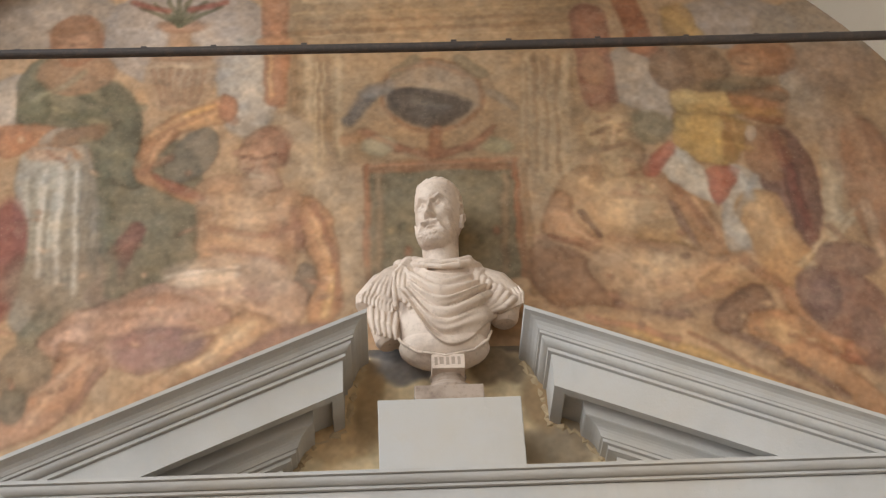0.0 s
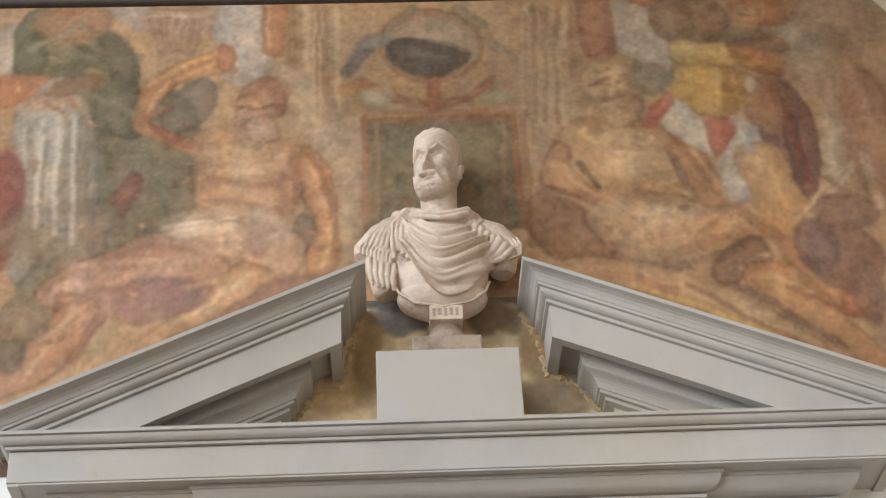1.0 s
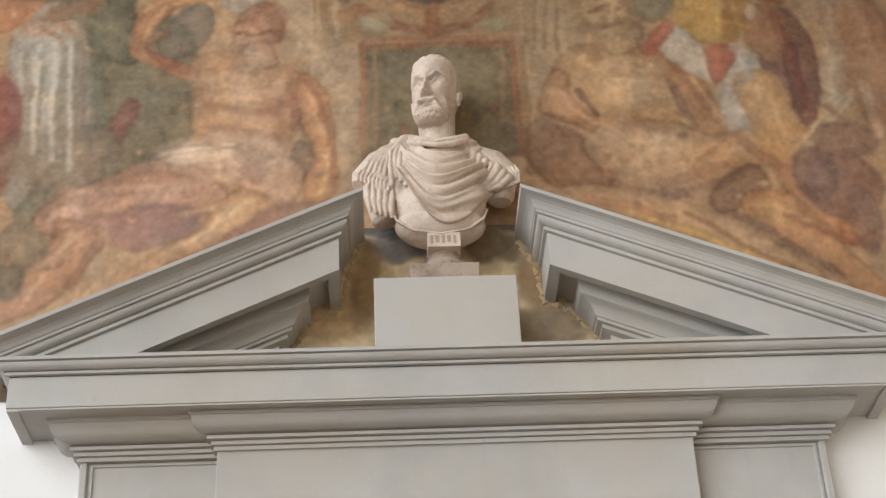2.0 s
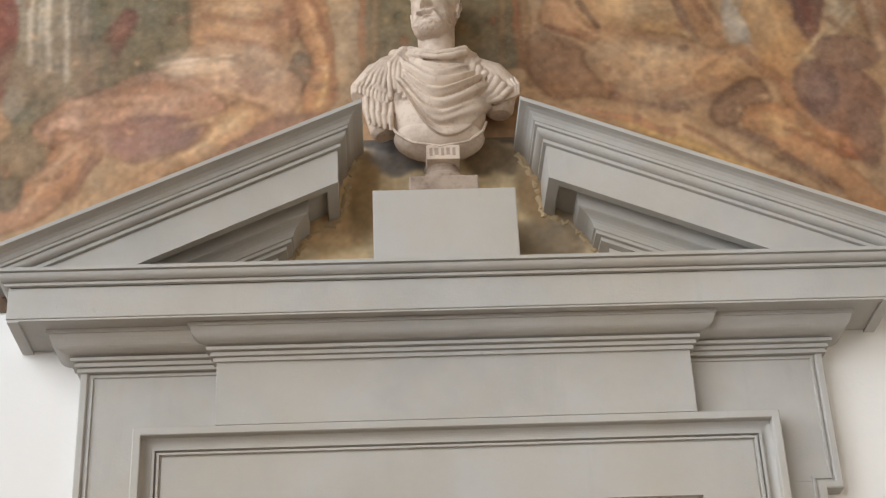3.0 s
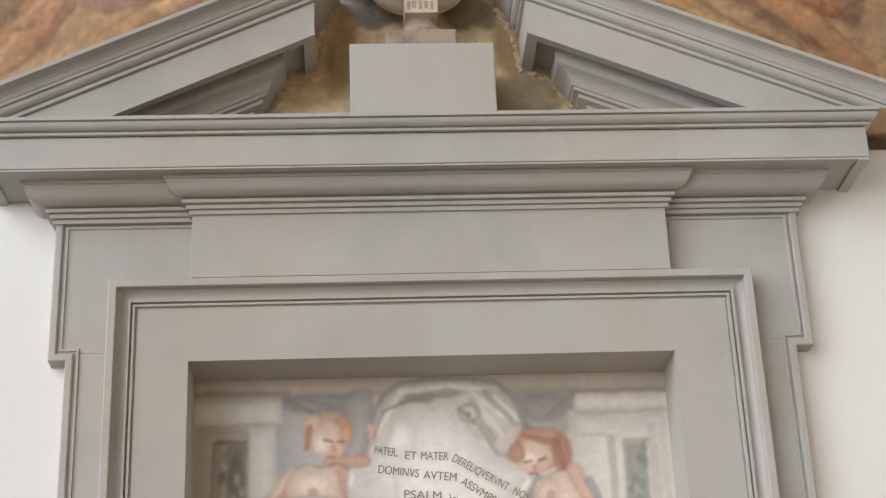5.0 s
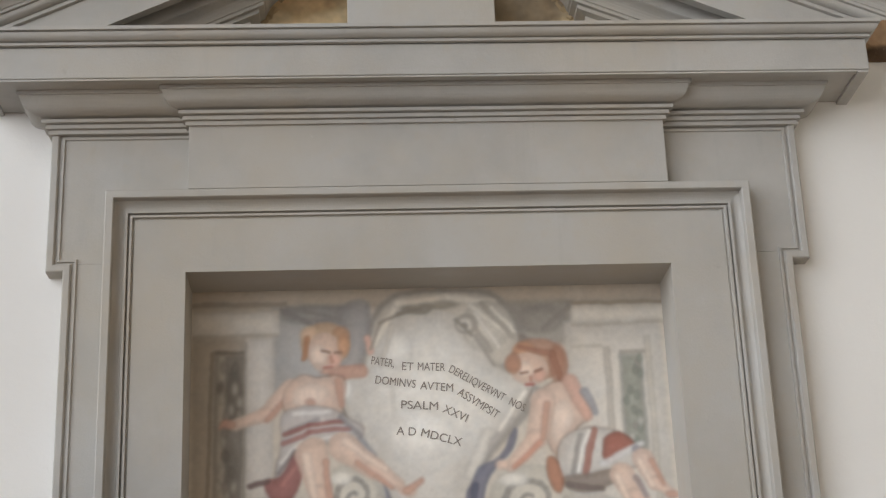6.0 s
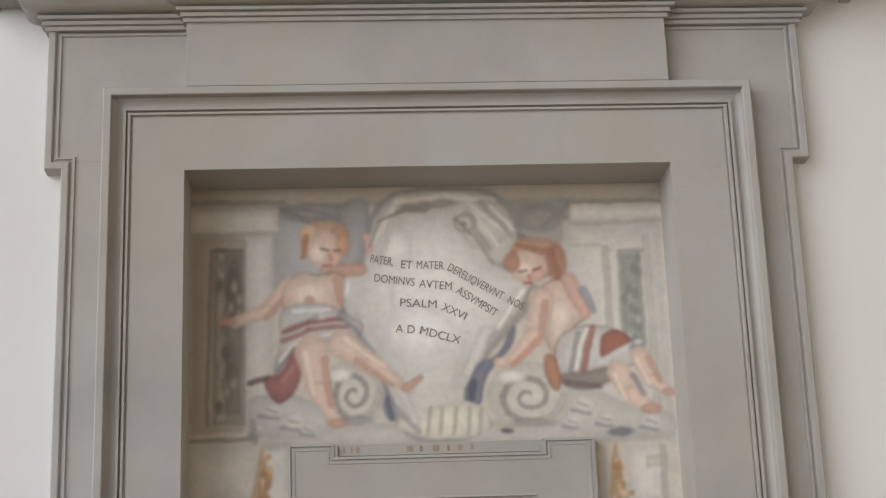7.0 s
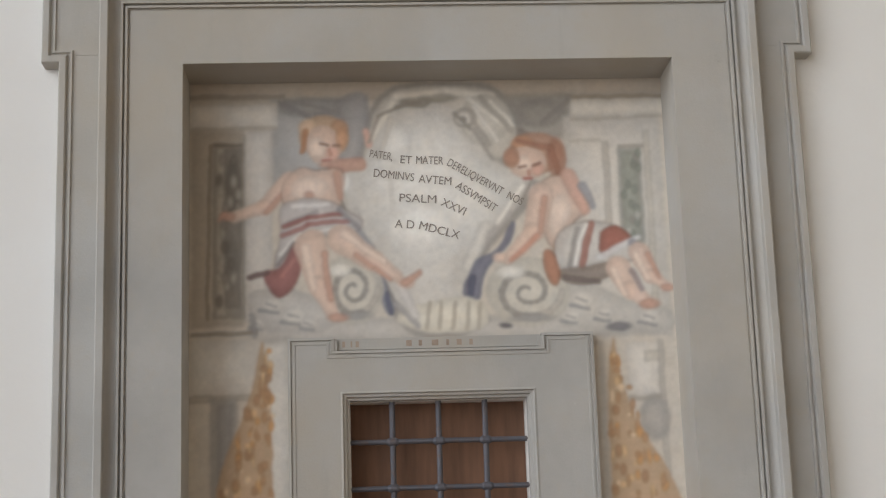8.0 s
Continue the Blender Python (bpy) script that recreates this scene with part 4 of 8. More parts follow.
fresco_paint.patch([(1.388, 5.695), (1.530, 5.691), (1.406, 5.501)], (184, 98, 72), soft=0.014)
fresco_paint.limb(1.151, 5.703, 1.250, 5.823, 0.038, 0.027, (180, 96, 72))
fresco_paint.blob(1.728, 5.594, 0.122, 0.328, (126, 88, 74), 0)
fresco_paint.blob(1.665, 5.778, 0.096, 0.154, (170, 120, 84), 0)
fresco_paint.limb(1.579, 5.480, 1.656, 5.193, 0.102, 0.113, (198, 146, 92))
fresco_paint.limb(1.744, 5.684, 1.738, 5.388, 0.032, 0.037, (110, 76, 66))
fresco_paint.limb(1.934, 5.801, 1.871, 5.355, 0.048, 0.037, (196, 168, 132))
fresco_paint.blob(1.898, 5.992, 0.122, 0.160, (178, 146, 114), 0, soft=0.059)
fresco_paint.blob(2.013, 5.830, 0.121, 0.186, (170, 134, 104), 0, soft=0.058)
fresco_paint.blob(2.083, 5.583, 0.128, 0.387, (178, 124, 88), 0)
fresco_paint.limb(1.721, 5.169, 1.955, 5.424, 0.020, 0.010, (206, 176, 138), soft=0.010)
fresco_paint.blob(1.889, 5.213, 0.136, 0.094, (150, 112, 92), 0)
fresco_paint.blob(1.846, 4.995, 0.157, 0.159, (152, 106, 86), 0)
fresco_paint.blob(1.744, 5.053, 0.091, 0.135, (140, 104, 90), 0)
fresco_paint.limb(2.017, 5.496, 2.032, 5.236, 0.026, 0.026, (200, 160, 124))
fresco_paint.blob(1.902, 4.835, 0.066, 0.154, (146, 108, 88), 0)
fresco_paint.blob(2.047, 6.250, 0.200, 0.167, (168, 134, 106), 0, soft=0.075)
fresco_paint.blob(1.610, 5.889, 0.024, 0.044, (210, 180, 150), 0, soft=0.010)
fresco_paint.limb(0.980, 6.592, 0.984, 6.101, 0.082, 0.076, (154, 100, 76))
fresco_paint.blob(0.974, 6.283, 0.055, 0.101, (176, 128, 92), 0)
fresco_paint.limb(1.150, 6.730, 1.202, 6.412, 0.054, 0.060, (164, 96, 62))
fresco_paint.limb(1.189, 6.412, 1.281, 6.341, 0.053, 0.042, (178, 118, 84))
fresco_paint.blob(1.384, 6.545, 0.076, 0.120, (186, 140, 80), 0)
fresco_paint.limb(1.342, 6.617, 1.451, 6.473, 0.036, 0.036, (196, 150, 86))
fresco_paint.blob(1.322, 6.272, 0.100, 0.133, (150, 116, 88), 0)
# finer modelling, in thin paint
fresco_paint.cover = 0.46
fresco_paint.blob(-0.415, 5.906, 0.081, 0.087, (160, 108, 82), 0, soft=0.019)
fresco_paint.blob(-0.470, 5.804, 0.061, 0.103, (192, 140, 106), 0, soft=0.019)
fresco_paint.blob(-0.477, 5.677, 0.074, 0.071, (188, 160, 130), 0, soft=0.023)
fresco_paint.limb(-0.503, 5.817, -0.470, 5.810, 0.008, 0.008, (110, 72, 58), soft=0.011)
fresco_paint.limb(-0.451, 5.815, -0.414, 5.826, 0.008, 0.008, (110, 72, 58), soft=0.011)
fresco_paint.limb(-0.475, 5.804, -0.487, 5.744, 0.011, 0.011, (208, 164, 126), soft=0.011)
fresco_paint.limb(-0.510, 5.720, -0.449, 5.712, 0.011, 0.008, (210, 186, 154), soft=0.013)
fresco_paint.blob(-0.381, 5.844, 0.028, 0.074, (140, 90, 70), 0, soft=0.019)
fresco_paint.limb(-0.649, 5.456, -0.444, 5.409, 0.018, 0.015, (150, 98, 74), soft=0.023)
fresco_paint.limb(-0.444, 5.409, -0.285, 5.478, 0.015, 0.015, (150, 98, 74), soft=0.023)
fresco_paint.limb(-0.724, 5.609, -0.561, 5.545, 0.026, 0.021, (208, 164, 126), soft=0.024)
fresco_paint.limb(-0.514, 5.498, -0.377, 5.516, 0.036, 0.026, (208, 164, 126), soft=0.031)
fresco_paint.limb(-0.331, 5.538, -0.302, 5.343, 0.021, 0.021, (146, 100, 78), soft=0.023)
fresco_paint.limb(-0.249, 5.564, -0.167, 5.310, 0.016, 0.013, (136, 86, 66), soft=0.018)
fresco_paint.limb(-0.167, 5.310, -0.151, 5.064, 0.015, 0.015, (150, 98, 72), soft=0.020)
fresco_paint.limb(-0.663, 5.355, -0.374, 5.284, 0.015, 0.015, (150, 98, 74), soft=0.023)
fresco_paint.blob(-0.504, 5.130, 0.031, 0.027, (140, 92, 74), 0, soft=0.018)
fresco_paint.limb(-0.963, 5.753, -0.851, 5.828, 0.021, 0.021, (160, 104, 76), soft=0.021)
fresco_paint.limb(-0.948, 5.954, -0.791, 6.050, 0.022, 0.022, (218, 172, 120), soft=0.022)
fresco_paint.limb(-0.891, 5.709, -0.701, 5.608, 0.013, 0.013, (150, 98, 74), soft=0.019)
fresco_paint.limb(-0.860, 5.995, -0.627, 6.128, 0.014, 0.014, (150, 100, 70), soft=0.019)
fresco_paint.limb(-0.663, 6.135, -0.594, 6.025, 0.023, 0.023, (176, 118, 84), soft=0.017)
fresco_paint.patch([(-0.841, 5.250), (-0.689, 5.314), (-0.509, 5.322), (-0.329, 5.233), (-0.372, 5.126), (-0.591, 5.080), (-0.791, 5.140)], (204, 172, 144), soft=0.031)
fresco_paint.limb(-0.818, 5.222, -0.553, 5.268, 0.012, 0.012, (222, 196, 170), soft=0.017)
fresco_paint.limb(-0.747, 5.138, -0.416, 5.127, 0.012, 0.012, (168, 126, 104), soft=0.020)
fresco_paint.limb(-1.199, 5.048, -0.744, 5.072, 0.029, 0.029, (206, 162, 130), soft=0.034)
fresco_paint.limb(-1.121, 4.890, -0.803, 4.956, 0.033, 0.023, (168, 116, 98), soft=0.033)
fresco_paint.limb(-0.737, 4.928, -0.479, 4.997, 0.019, 0.019, (210, 166, 118), soft=0.024)
fresco_paint.limb(-1.293, 4.696, -1.059, 4.913, 0.016, 0.014, (206, 156, 118), soft=0.020)
fresco_paint.blob(-1.306, 6.520, 0.109, 0.123, (158, 112, 76), 0, soft=0.020)
fresco_paint.blob(-1.297, 6.479, 0.064, 0.095, (188, 136, 100), 0, soft=0.017)
fresco_paint.limb(-1.323, 6.486, -1.298, 6.485, 0.009, 0.006, (112, 76, 58), soft=0.012)
fresco_paint.limb(-1.278, 6.485, -1.254, 6.488, 0.009, 0.006, (112, 76, 58), soft=0.012)
fresco_paint.limb(-1.413, 6.557, -1.192, 6.585, 0.024, 0.024, (140, 96, 64), soft=0.024)
fresco_paint.limb(-1.446, 6.159, -1.244, 6.316, 0.020, 0.017, (150, 140, 108), soft=0.022)
fresco_paint.limb(-1.317, 6.060, -0.987, 6.113, 0.022, 0.022, (92, 92, 70), soft=0.025)
fresco_paint.limb(-1.211, 5.931, -0.990, 5.802, 0.027, 0.022, (142, 134, 104), soft=0.027)
fresco_paint.limb(-1.128, 5.776, -1.033, 5.148, 0.032, 0.032, (110, 108, 84), soft=0.032)
fresco_paint.limb(-1.415, 5.861, -1.298, 5.857, 0.032, 0.027, (196, 142, 104), soft=0.016)
fresco_paint.limb(-1.360, 5.875, -1.275, 5.811, 0.011, 0.011, (150, 100, 74), soft=0.011)
fresco_paint.limb(-1.393, 5.785, -1.375, 5.268, 0.011, 0.016, (150, 140, 120), soft=0.019)
fresco_paint.limb(-1.360, 5.784, -1.337, 5.245, 0.011, 0.016, (206, 192, 172), soft=0.019)
fresco_paint.limb(-1.328, 5.783, -1.299, 5.222, 0.011, 0.016, (150, 140, 120), soft=0.019)
fresco_paint.limb(-1.295, 5.782, -1.262, 5.199, 0.011, 0.016, (206, 192, 172), soft=0.019)
fresco_paint.limb(-1.263, 5.781, -1.225, 5.176, 0.011, 0.016, (150, 140, 120), soft=0.019)
fresco_paint.limb(-1.230, 5.780, -1.187, 5.154, 0.011, 0.016, (206, 192, 172), soft=0.019)
fresco_paint.blob(1.014, 5.971, 0.097, 0.114, (196, 152, 104), 0, soft=0.022)
fresco_paint.blob(1.002, 5.753, 0.100, 0.091, (196, 160, 112), 0, soft=0.024)
fresco_paint.limb(0.955, 5.919, 1.006, 5.937, 0.011, 0.008, (120, 84, 60), soft=0.011)
fresco_paint.limb(1.055, 5.948, 1.100, 5.959, 0.011, 0.008, (120, 84, 60), soft=0.011)
fresco_paint.limb(1.025, 5.936, 1.011, 5.855, 0.011, 0.014, (214, 172, 126), soft=0.011)
fresco_paint.limb(0.969, 5.825, 1.067, 5.841, 0.014, 0.011, (130, 88, 62), soft=0.014)
fresco_paint.limb(0.951, 5.970, 1.017, 5.993, 0.008, 0.008, (140, 98, 70), soft=0.011)
fresco_paint.limb(0.924, 5.802, 0.932, 5.650, 0.011, 0.011, (160, 120, 84), soft=0.016)
fresco_paint.limb(1.102, 5.890, 1.127, 5.704, 0.022, 0.022, (150, 112, 78), soft=0.022)
fresco_paint.blob(0.986, 5.500, 0.139, 0.134, (202, 158, 112), 0, soft=0.046)
fresco_paint.limb(0.817, 5.684, 0.925, 5.590, 0.021, 0.021, (214, 172, 122), soft=0.024)
fresco_paint.limb(0.995, 5.588, 1.179, 5.552, 0.016, 0.016, (160, 112, 78), soft=0.024)
fresco_paint.limb(1.191, 5.641, 1.345, 5.401, 0.032, 0.032, (182, 128, 88), soft=0.021)
fresco_paint.limb(1.257, 5.609, 1.401, 5.314, 0.016, 0.013, (140, 90, 64), soft=0.019)
fresco_paint.limb(0.947, 5.357, 1.168, 5.293, 0.018, 0.018, (160, 112, 78), soft=0.026)
fresco_paint.limb(0.774, 5.478, 0.875, 5.331, 0.026, 0.023, (204, 152, 108), soft=0.018)
fresco_paint.limb(0.649, 5.367, 0.898, 5.331, 0.018, 0.015, (150, 98, 70), soft=0.015)
fresco_paint.limb(0.898, 5.331, 1.131, 5.183, 0.023, 0.023, (206, 158, 110), soft=0.026)
fresco_paint.limb(1.124, 5.128, 1.507, 5.254, 0.035, 0.030, (204, 150, 104), soft=0.030)
fresco_paint.limb(1.132, 5.020, 1.416, 5.118, 0.020, 0.017, (156, 104, 74), soft=0.024)
fresco_paint.limb(1.479, 5.227, 1.632, 5.057, 0.025, 0.023, (160, 104, 74), soft=0.023)
fresco_paint.limb(1.569, 4.952, 1.867, 4.772, 0.029, 0.019, (190, 128, 84), soft=0.019)
fresco_paint.limb(1.599, 4.872, 1.835, 4.722, 0.012, 0.012, (140, 84, 60), soft=0.017)
fresco_paint.blob(1.718, 6.311, 0.115, 0.101, (166, 112, 74), 0, soft=0.020)
fresco_paint.blob(1.649, 6.279, 0.060, 0.080, (196, 146, 104), 0, soft=0.018)
fresco_paint.limb(1.621, 6.290, 1.654, 6.276, 0.009, 0.006, (110, 74, 56), soft=0.012)
fresco_paint.limb(1.365, 6.040, 1.751, 5.996, 0.023, 0.023, (200, 148, 76), soft=0.025)
fresco_paint.limb(1.319, 5.883, 1.598, 5.812, 0.022, 0.019, (206, 158, 80), soft=0.025)
fresco_paint.limb(1.457, 6.168, 1.768, 6.093, 0.029, 0.029, (110, 100, 80), soft=0.026)
fresco_paint.limb(1.507, 6.004, 1.521, 5.783, 0.017, 0.017, (160, 110, 62), soft=0.023)
fresco_paint.limb(1.282, 5.791, 1.336, 5.667, 0.019, 0.016, (186, 180, 170), soft=0.016)
fresco_paint.limb(1.507, 5.692, 1.553, 5.540, 0.027, 0.022, (190, 184, 174), soft=0.019)
fresco_paint.limb(1.597, 5.658, 1.465, 5.426, 0.016, 0.013, (140, 136, 130), soft=0.019)
fresco_paint.limb(1.705, 5.871, 1.774, 5.330, 0.022, 0.028, (150, 90, 72), soft=0.025)
fresco_paint.limb(1.742, 5.807, 1.761, 5.387, 0.014, 0.014, (120, 66, 54), soft=0.019)
fresco_paint.limb(1.690, 5.192, 1.970, 5.474, 0.015, 0.010, (206, 180, 140), soft=0.010)
fresco_paint.limb(1.854, 5.384, 1.906, 5.297, 0.018, 0.016, (130, 90, 70), soft=0.016)
fresco_paint.limb(1.922, 5.991, 1.964, 5.586, 0.034, 0.028, (186, 150, 118), soft=0.034)
fresco_paint.limb(2.045, 5.987, 2.078, 5.673, 0.028, 0.034, (196, 152, 112), soft=0.034)
fresco_paint.limb(1.984, 6.185, 2.082, 6.051, 0.035, 0.035, (140, 110, 86), soft=0.035)
fresco_paint.limb(1.600, 5.539, 1.661, 5.221, 0.037, 0.026, (200, 152, 98), soft=0.026)
fresco_paint.patch([(0.077, 6.151), (0.151, 6.188), (0.298, 6.177), (0.429, 6.102), (0.376, 6.023), (0.264, 5.973), (0.157, 6.008), (0.111, 6.060)], (92, 82, 74), soft=0.015)
fresco_paint.limb(0.173, 6.109, 0.342, 6.072, 0.014, 0.011, (128, 116, 102), soft=0.014)
fresco_paint.limb(-0.107, 6.006, 0.003, 6.128, 0.028, 0.022, (96, 92, 88), soft=0.017)
fresco_paint.limb(-0.021, 6.148, 0.078, 6.177, 0.023, 0.017, (130, 124, 116), soft=0.017)
fresco_paint.limb(0.080, 6.276, 0.255, 6.331, 0.014, 0.014, (166, 118, 84), soft=0.017)
fresco_paint.limb(0.255, 6.331, 0.415, 6.259, 0.015, 0.015, (166, 118, 84), soft=0.017)
fresco_paint.limb(-0.048, 5.951, 0.093, 5.853, 0.017, 0.014, (160, 108, 76), soft=0.017)
fresco_paint.limb(0.093, 5.853, 0.329, 5.821, 0.014, 0.014, (150, 100, 70), soft=0.016)
fresco_paint.limb(0.329, 5.821, 0.493, 5.921, 0.014, 0.014, (160, 108, 76), soft=0.016)
fresco_paint.limb(-0.240, 6.353, -0.249, 5.748, 0.007, 0.007, (206, 172, 124), soft=0.012)
fresco_paint.limb(-0.210, 6.352, -0.221, 5.747, 0.007, 0.007, (206, 172, 124), soft=0.012)
fresco_paint.limb(0.678, 6.325, 0.640, 5.719, 0.007, 0.007, (140, 104, 70), soft=0.012)
fresco_paint.limb(0.718, 6.324, 0.678, 5.718, 0.007, 0.007, (140, 104, 70), soft=0.012)
fresco_paint.limb(0.768, 6.322, 0.725, 5.717, 0.007, 0.007, (140, 104, 70), soft=0.012)
fresco_paint.limb(0.815, 6.321, 0.770, 5.715, 0.007, 0.007, (140, 104, 70), soft=0.012)
fresco_paint.limb(-0.032, 5.765, -0.037, 5.250, 0.011, 0.011, (166, 100, 66), soft=0.011)
fresco_paint.limb(-0.032, 5.765, 0.592, 5.770, 0.011, 0.011, (166, 100, 66), soft=0.011)
fresco_paint.limb(0.592, 5.770, 0.576, 5.370, 0.011, 0.011, (166, 100, 66), soft=0.011)
fresco_paint.limb(-0.390, 6.527, 0.901, 6.566, 0.012, 0.012, (140, 100, 66), soft=0.015)
fresco_paint.limb(-0.341, 6.648, 0.885, 6.666, 0.012, 0.012, (196, 156, 106), soft=0.015)
fresco_paint.limb(-0.315, 6.594, 0.880, 6.613, 0.009, 0.009, (150, 110, 74), soft=0.012)
fresco_paint.soften(1)
fresco_paint.cover = 0.8
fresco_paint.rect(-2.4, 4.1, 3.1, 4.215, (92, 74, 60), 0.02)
fresco_paint.fade(0.10, 1.12)
fresco_paint.scale_across(1.10, 0.92)
fresco_paint.age(0.085)
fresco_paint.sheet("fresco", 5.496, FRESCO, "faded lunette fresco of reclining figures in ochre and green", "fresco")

# bare stained stucco between the two halves of the pediment
stucco_paint = Paint(-0.55, 1.10, 4.14, 4.86, 0.0065, (212, 190, 152), 0.02, 0.03, 31, 0.9, 0.03, 0.9)
# shadow along the top edge, painted into the colour, then blue-grey stain
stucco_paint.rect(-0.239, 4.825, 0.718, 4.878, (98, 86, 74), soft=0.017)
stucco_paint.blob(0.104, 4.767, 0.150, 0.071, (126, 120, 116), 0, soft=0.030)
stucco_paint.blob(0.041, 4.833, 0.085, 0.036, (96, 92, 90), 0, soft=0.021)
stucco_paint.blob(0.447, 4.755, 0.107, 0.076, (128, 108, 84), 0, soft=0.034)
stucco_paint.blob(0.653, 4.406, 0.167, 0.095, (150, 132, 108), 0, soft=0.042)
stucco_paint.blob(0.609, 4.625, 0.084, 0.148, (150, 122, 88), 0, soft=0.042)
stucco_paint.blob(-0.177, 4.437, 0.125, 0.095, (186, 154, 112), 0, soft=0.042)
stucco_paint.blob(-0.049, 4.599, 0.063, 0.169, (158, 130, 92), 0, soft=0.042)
stucco_paint.age(0.07)
stucco_paint.sheet("stucco_patch", 5.490, STUCCO, "stained ochre stucco with shadow painted along its top, behind the bust in the broken pediment", "plaster",
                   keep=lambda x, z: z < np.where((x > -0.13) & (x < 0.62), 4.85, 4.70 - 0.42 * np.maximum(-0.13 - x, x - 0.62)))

# the pale mural in the recess
mural_paint = Paint(LEFT * SCALE, RIGHT * SCALE, 1.0, EYE + TOP * SCALE, 0.0045, (208, 197, 182), 0.003, 0.009, 51, 0.86, 0.09, 0.88, 0.55)
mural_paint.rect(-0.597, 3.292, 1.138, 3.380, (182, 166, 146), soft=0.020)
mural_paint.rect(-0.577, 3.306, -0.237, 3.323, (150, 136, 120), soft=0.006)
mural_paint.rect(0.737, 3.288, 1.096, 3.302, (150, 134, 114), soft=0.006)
mural_paint.rect(-0.287, 2.950, 0.043, 3.302, (170, 167, 164), soft=0.027)
mural_paint.rect(0.536, 3.148, 0.758, 3.302, (160, 152, 142), soft=0.028)
mural_paint.blob(-0.130, 3.273, 0.137, 0.033, (146, 140, 134), 0, soft=0.016)
mural_paint.blob(0.645, 3.240, 0.089, 0.051, (150, 142, 132), 0, soft=0.020)
mural_paint.limb(-0.257, 3.292, -0.131, 3.224, 0.008, 0.006, (132, 126, 122), soft=0.006)
mural_paint.limb(-0.237, 3.300, -0.052, 3.252, 0.006, 0.004, (140, 134, 128), soft=0.006)
mural_paint.limb(0.746, 3.280, 0.654, 3.209, 0.008, 0.006, (140, 132, 122), soft=0.006)
mural_paint.limb(-0.131, 3.243, 0.045, 3.230, 0.008, 0.006, (140, 136, 132), soft=0.008)
mural_paint.rect(-0.562, 3.201, -0.263, 3.290, (212, 203, 190), soft=0.010)
mural_paint.rect(-0.562, 3.194, -0.267, 3.205, (176, 164, 148), soft=0.006)
mural_paint.rect(-0.562, 3.282, -0.263, 3.290, (184, 172, 156), soft=0.006)
mural_paint.rect(-0.385, 2.524, -0.286, 3.191, (208, 200, 190), soft=0.011)
mural_paint.rect(-0.561, 2.508, -0.381, 3.193, (178, 164, 146), soft=0.019)
mural_paint.rect(-0.488, 2.536, -0.381, 3.146, (150, 140, 126), soft=0.011)
mural_paint.rect(-0.477, 2.546, -0.443, 3.133, (174, 162, 146), soft=0.008)
mural_paint.rect(-0.450, 2.574, -0.389, 3.128, (136, 127, 116), soft=0.013)
mural_paint.blob(-0.419, 2.996, 0.023, 0.100, (112, 105, 96), 0, soft=0.015)
mural_paint.blob(-0.424, 2.719, 0.019, 0.088, (128, 120, 110), 0, soft=0.015)
mural_paint.rect(-0.488, 3.136, -0.380, 3.146, (120, 110, 98), soft=0.006)
mural_paint.limb(-0.496, 3.141, -0.507, 2.537, 0.006, 0.006, (140, 126, 108), soft=0.006)
mural_paint.limb(-0.380, 3.176, -0.390, 2.544, 0.004, 0.004, (160, 150, 138), soft=0.006)
mural_paint.rect(0.755, 3.225, 1.090, 3.281, (216, 206, 190), soft=0.010)
mural_paint.rect(0.726, 2.515, 1.062, 3.226, (212, 203, 190), soft=0.016)
mural_paint.rect(0.856, 2.692, 0.880, 3.134, (184, 174, 160), soft=0.008)
mural_paint.rect(0.911, 3.108, 1.010, 3.122, (160, 150, 136), soft=0.006)
mural_paint.rect(0.908, 2.740, 0.990, 3.108, (166, 162, 150), soft=0.010)
mural_paint.rect(0.920, 2.770, 0.979, 3.096, (152, 152, 138), soft=0.014)
mural_paint.blob(0.951, 2.852, 0.010, 0.016, (146, 140, 128), 0, soft=0.008)
mural_paint.blob(0.968, 2.852, 0.010, 0.016, (146, 140, 128), 0, soft=0.008)
mural_paint.blob(0.926, 2.941, 0.010, 0.016, (132, 136, 122), 0, soft=0.008)
mural_paint.blob(0.950, 2.801, 0.010, 0.016, (132, 136, 122), 0, soft=0.008)
mural_paint.blob(0.936, 2.812, 0.010, 0.016, (180, 176, 164), 0, soft=0.008)
mural_paint.blob(0.950, 2.906, 0.010, 0.016, (132, 136, 122), 0, soft=0.008)
mural_paint.blob(0.963, 2.959, 0.010, 0.016, (132, 136, 122), 0, soft=0.008)
mural_paint.blob(0.966, 2.844, 0.010, 0.016, (132, 136, 122), 0, soft=0.008)
mural_paint.blob(0.971, 3.068, 0.010, 0.016, (146, 140, 128), 0, soft=0.008)
mural_paint.blob(0.962, 3.050, 0.010, 0.016, (132, 136, 122), 0, soft=0.008)
mural_paint.blob(0.983, 3.089, 0.010, 0.016, (132, 136, 122), 0, soft=0.008)
mural_paint.blob(0.979, 3.037, 0.010, 0.016, (132, 136, 122), 0, soft=0.008)
mural_paint.blob(0.930, 2.782, 0.010, 0.016, (146, 140, 128), 0, soft=0.008)
mural_paint.blob(0.966, 2.889, 0.010, 0.016, (132, 136, 122), 0, soft=0.008)
mural_paint.blob(0.968, 2.868, 0.010, 0.016, (180, 176, 164), 0, soft=0.008)
mural_paint.blob(0.942, 2.975, 0.010, 0.016, (132, 136, 122), 0, soft=0.008)
mural_paint.blob(-0.401, 2.968, 0.012, 0.022, (166, 156, 142), 0, soft=0.010)
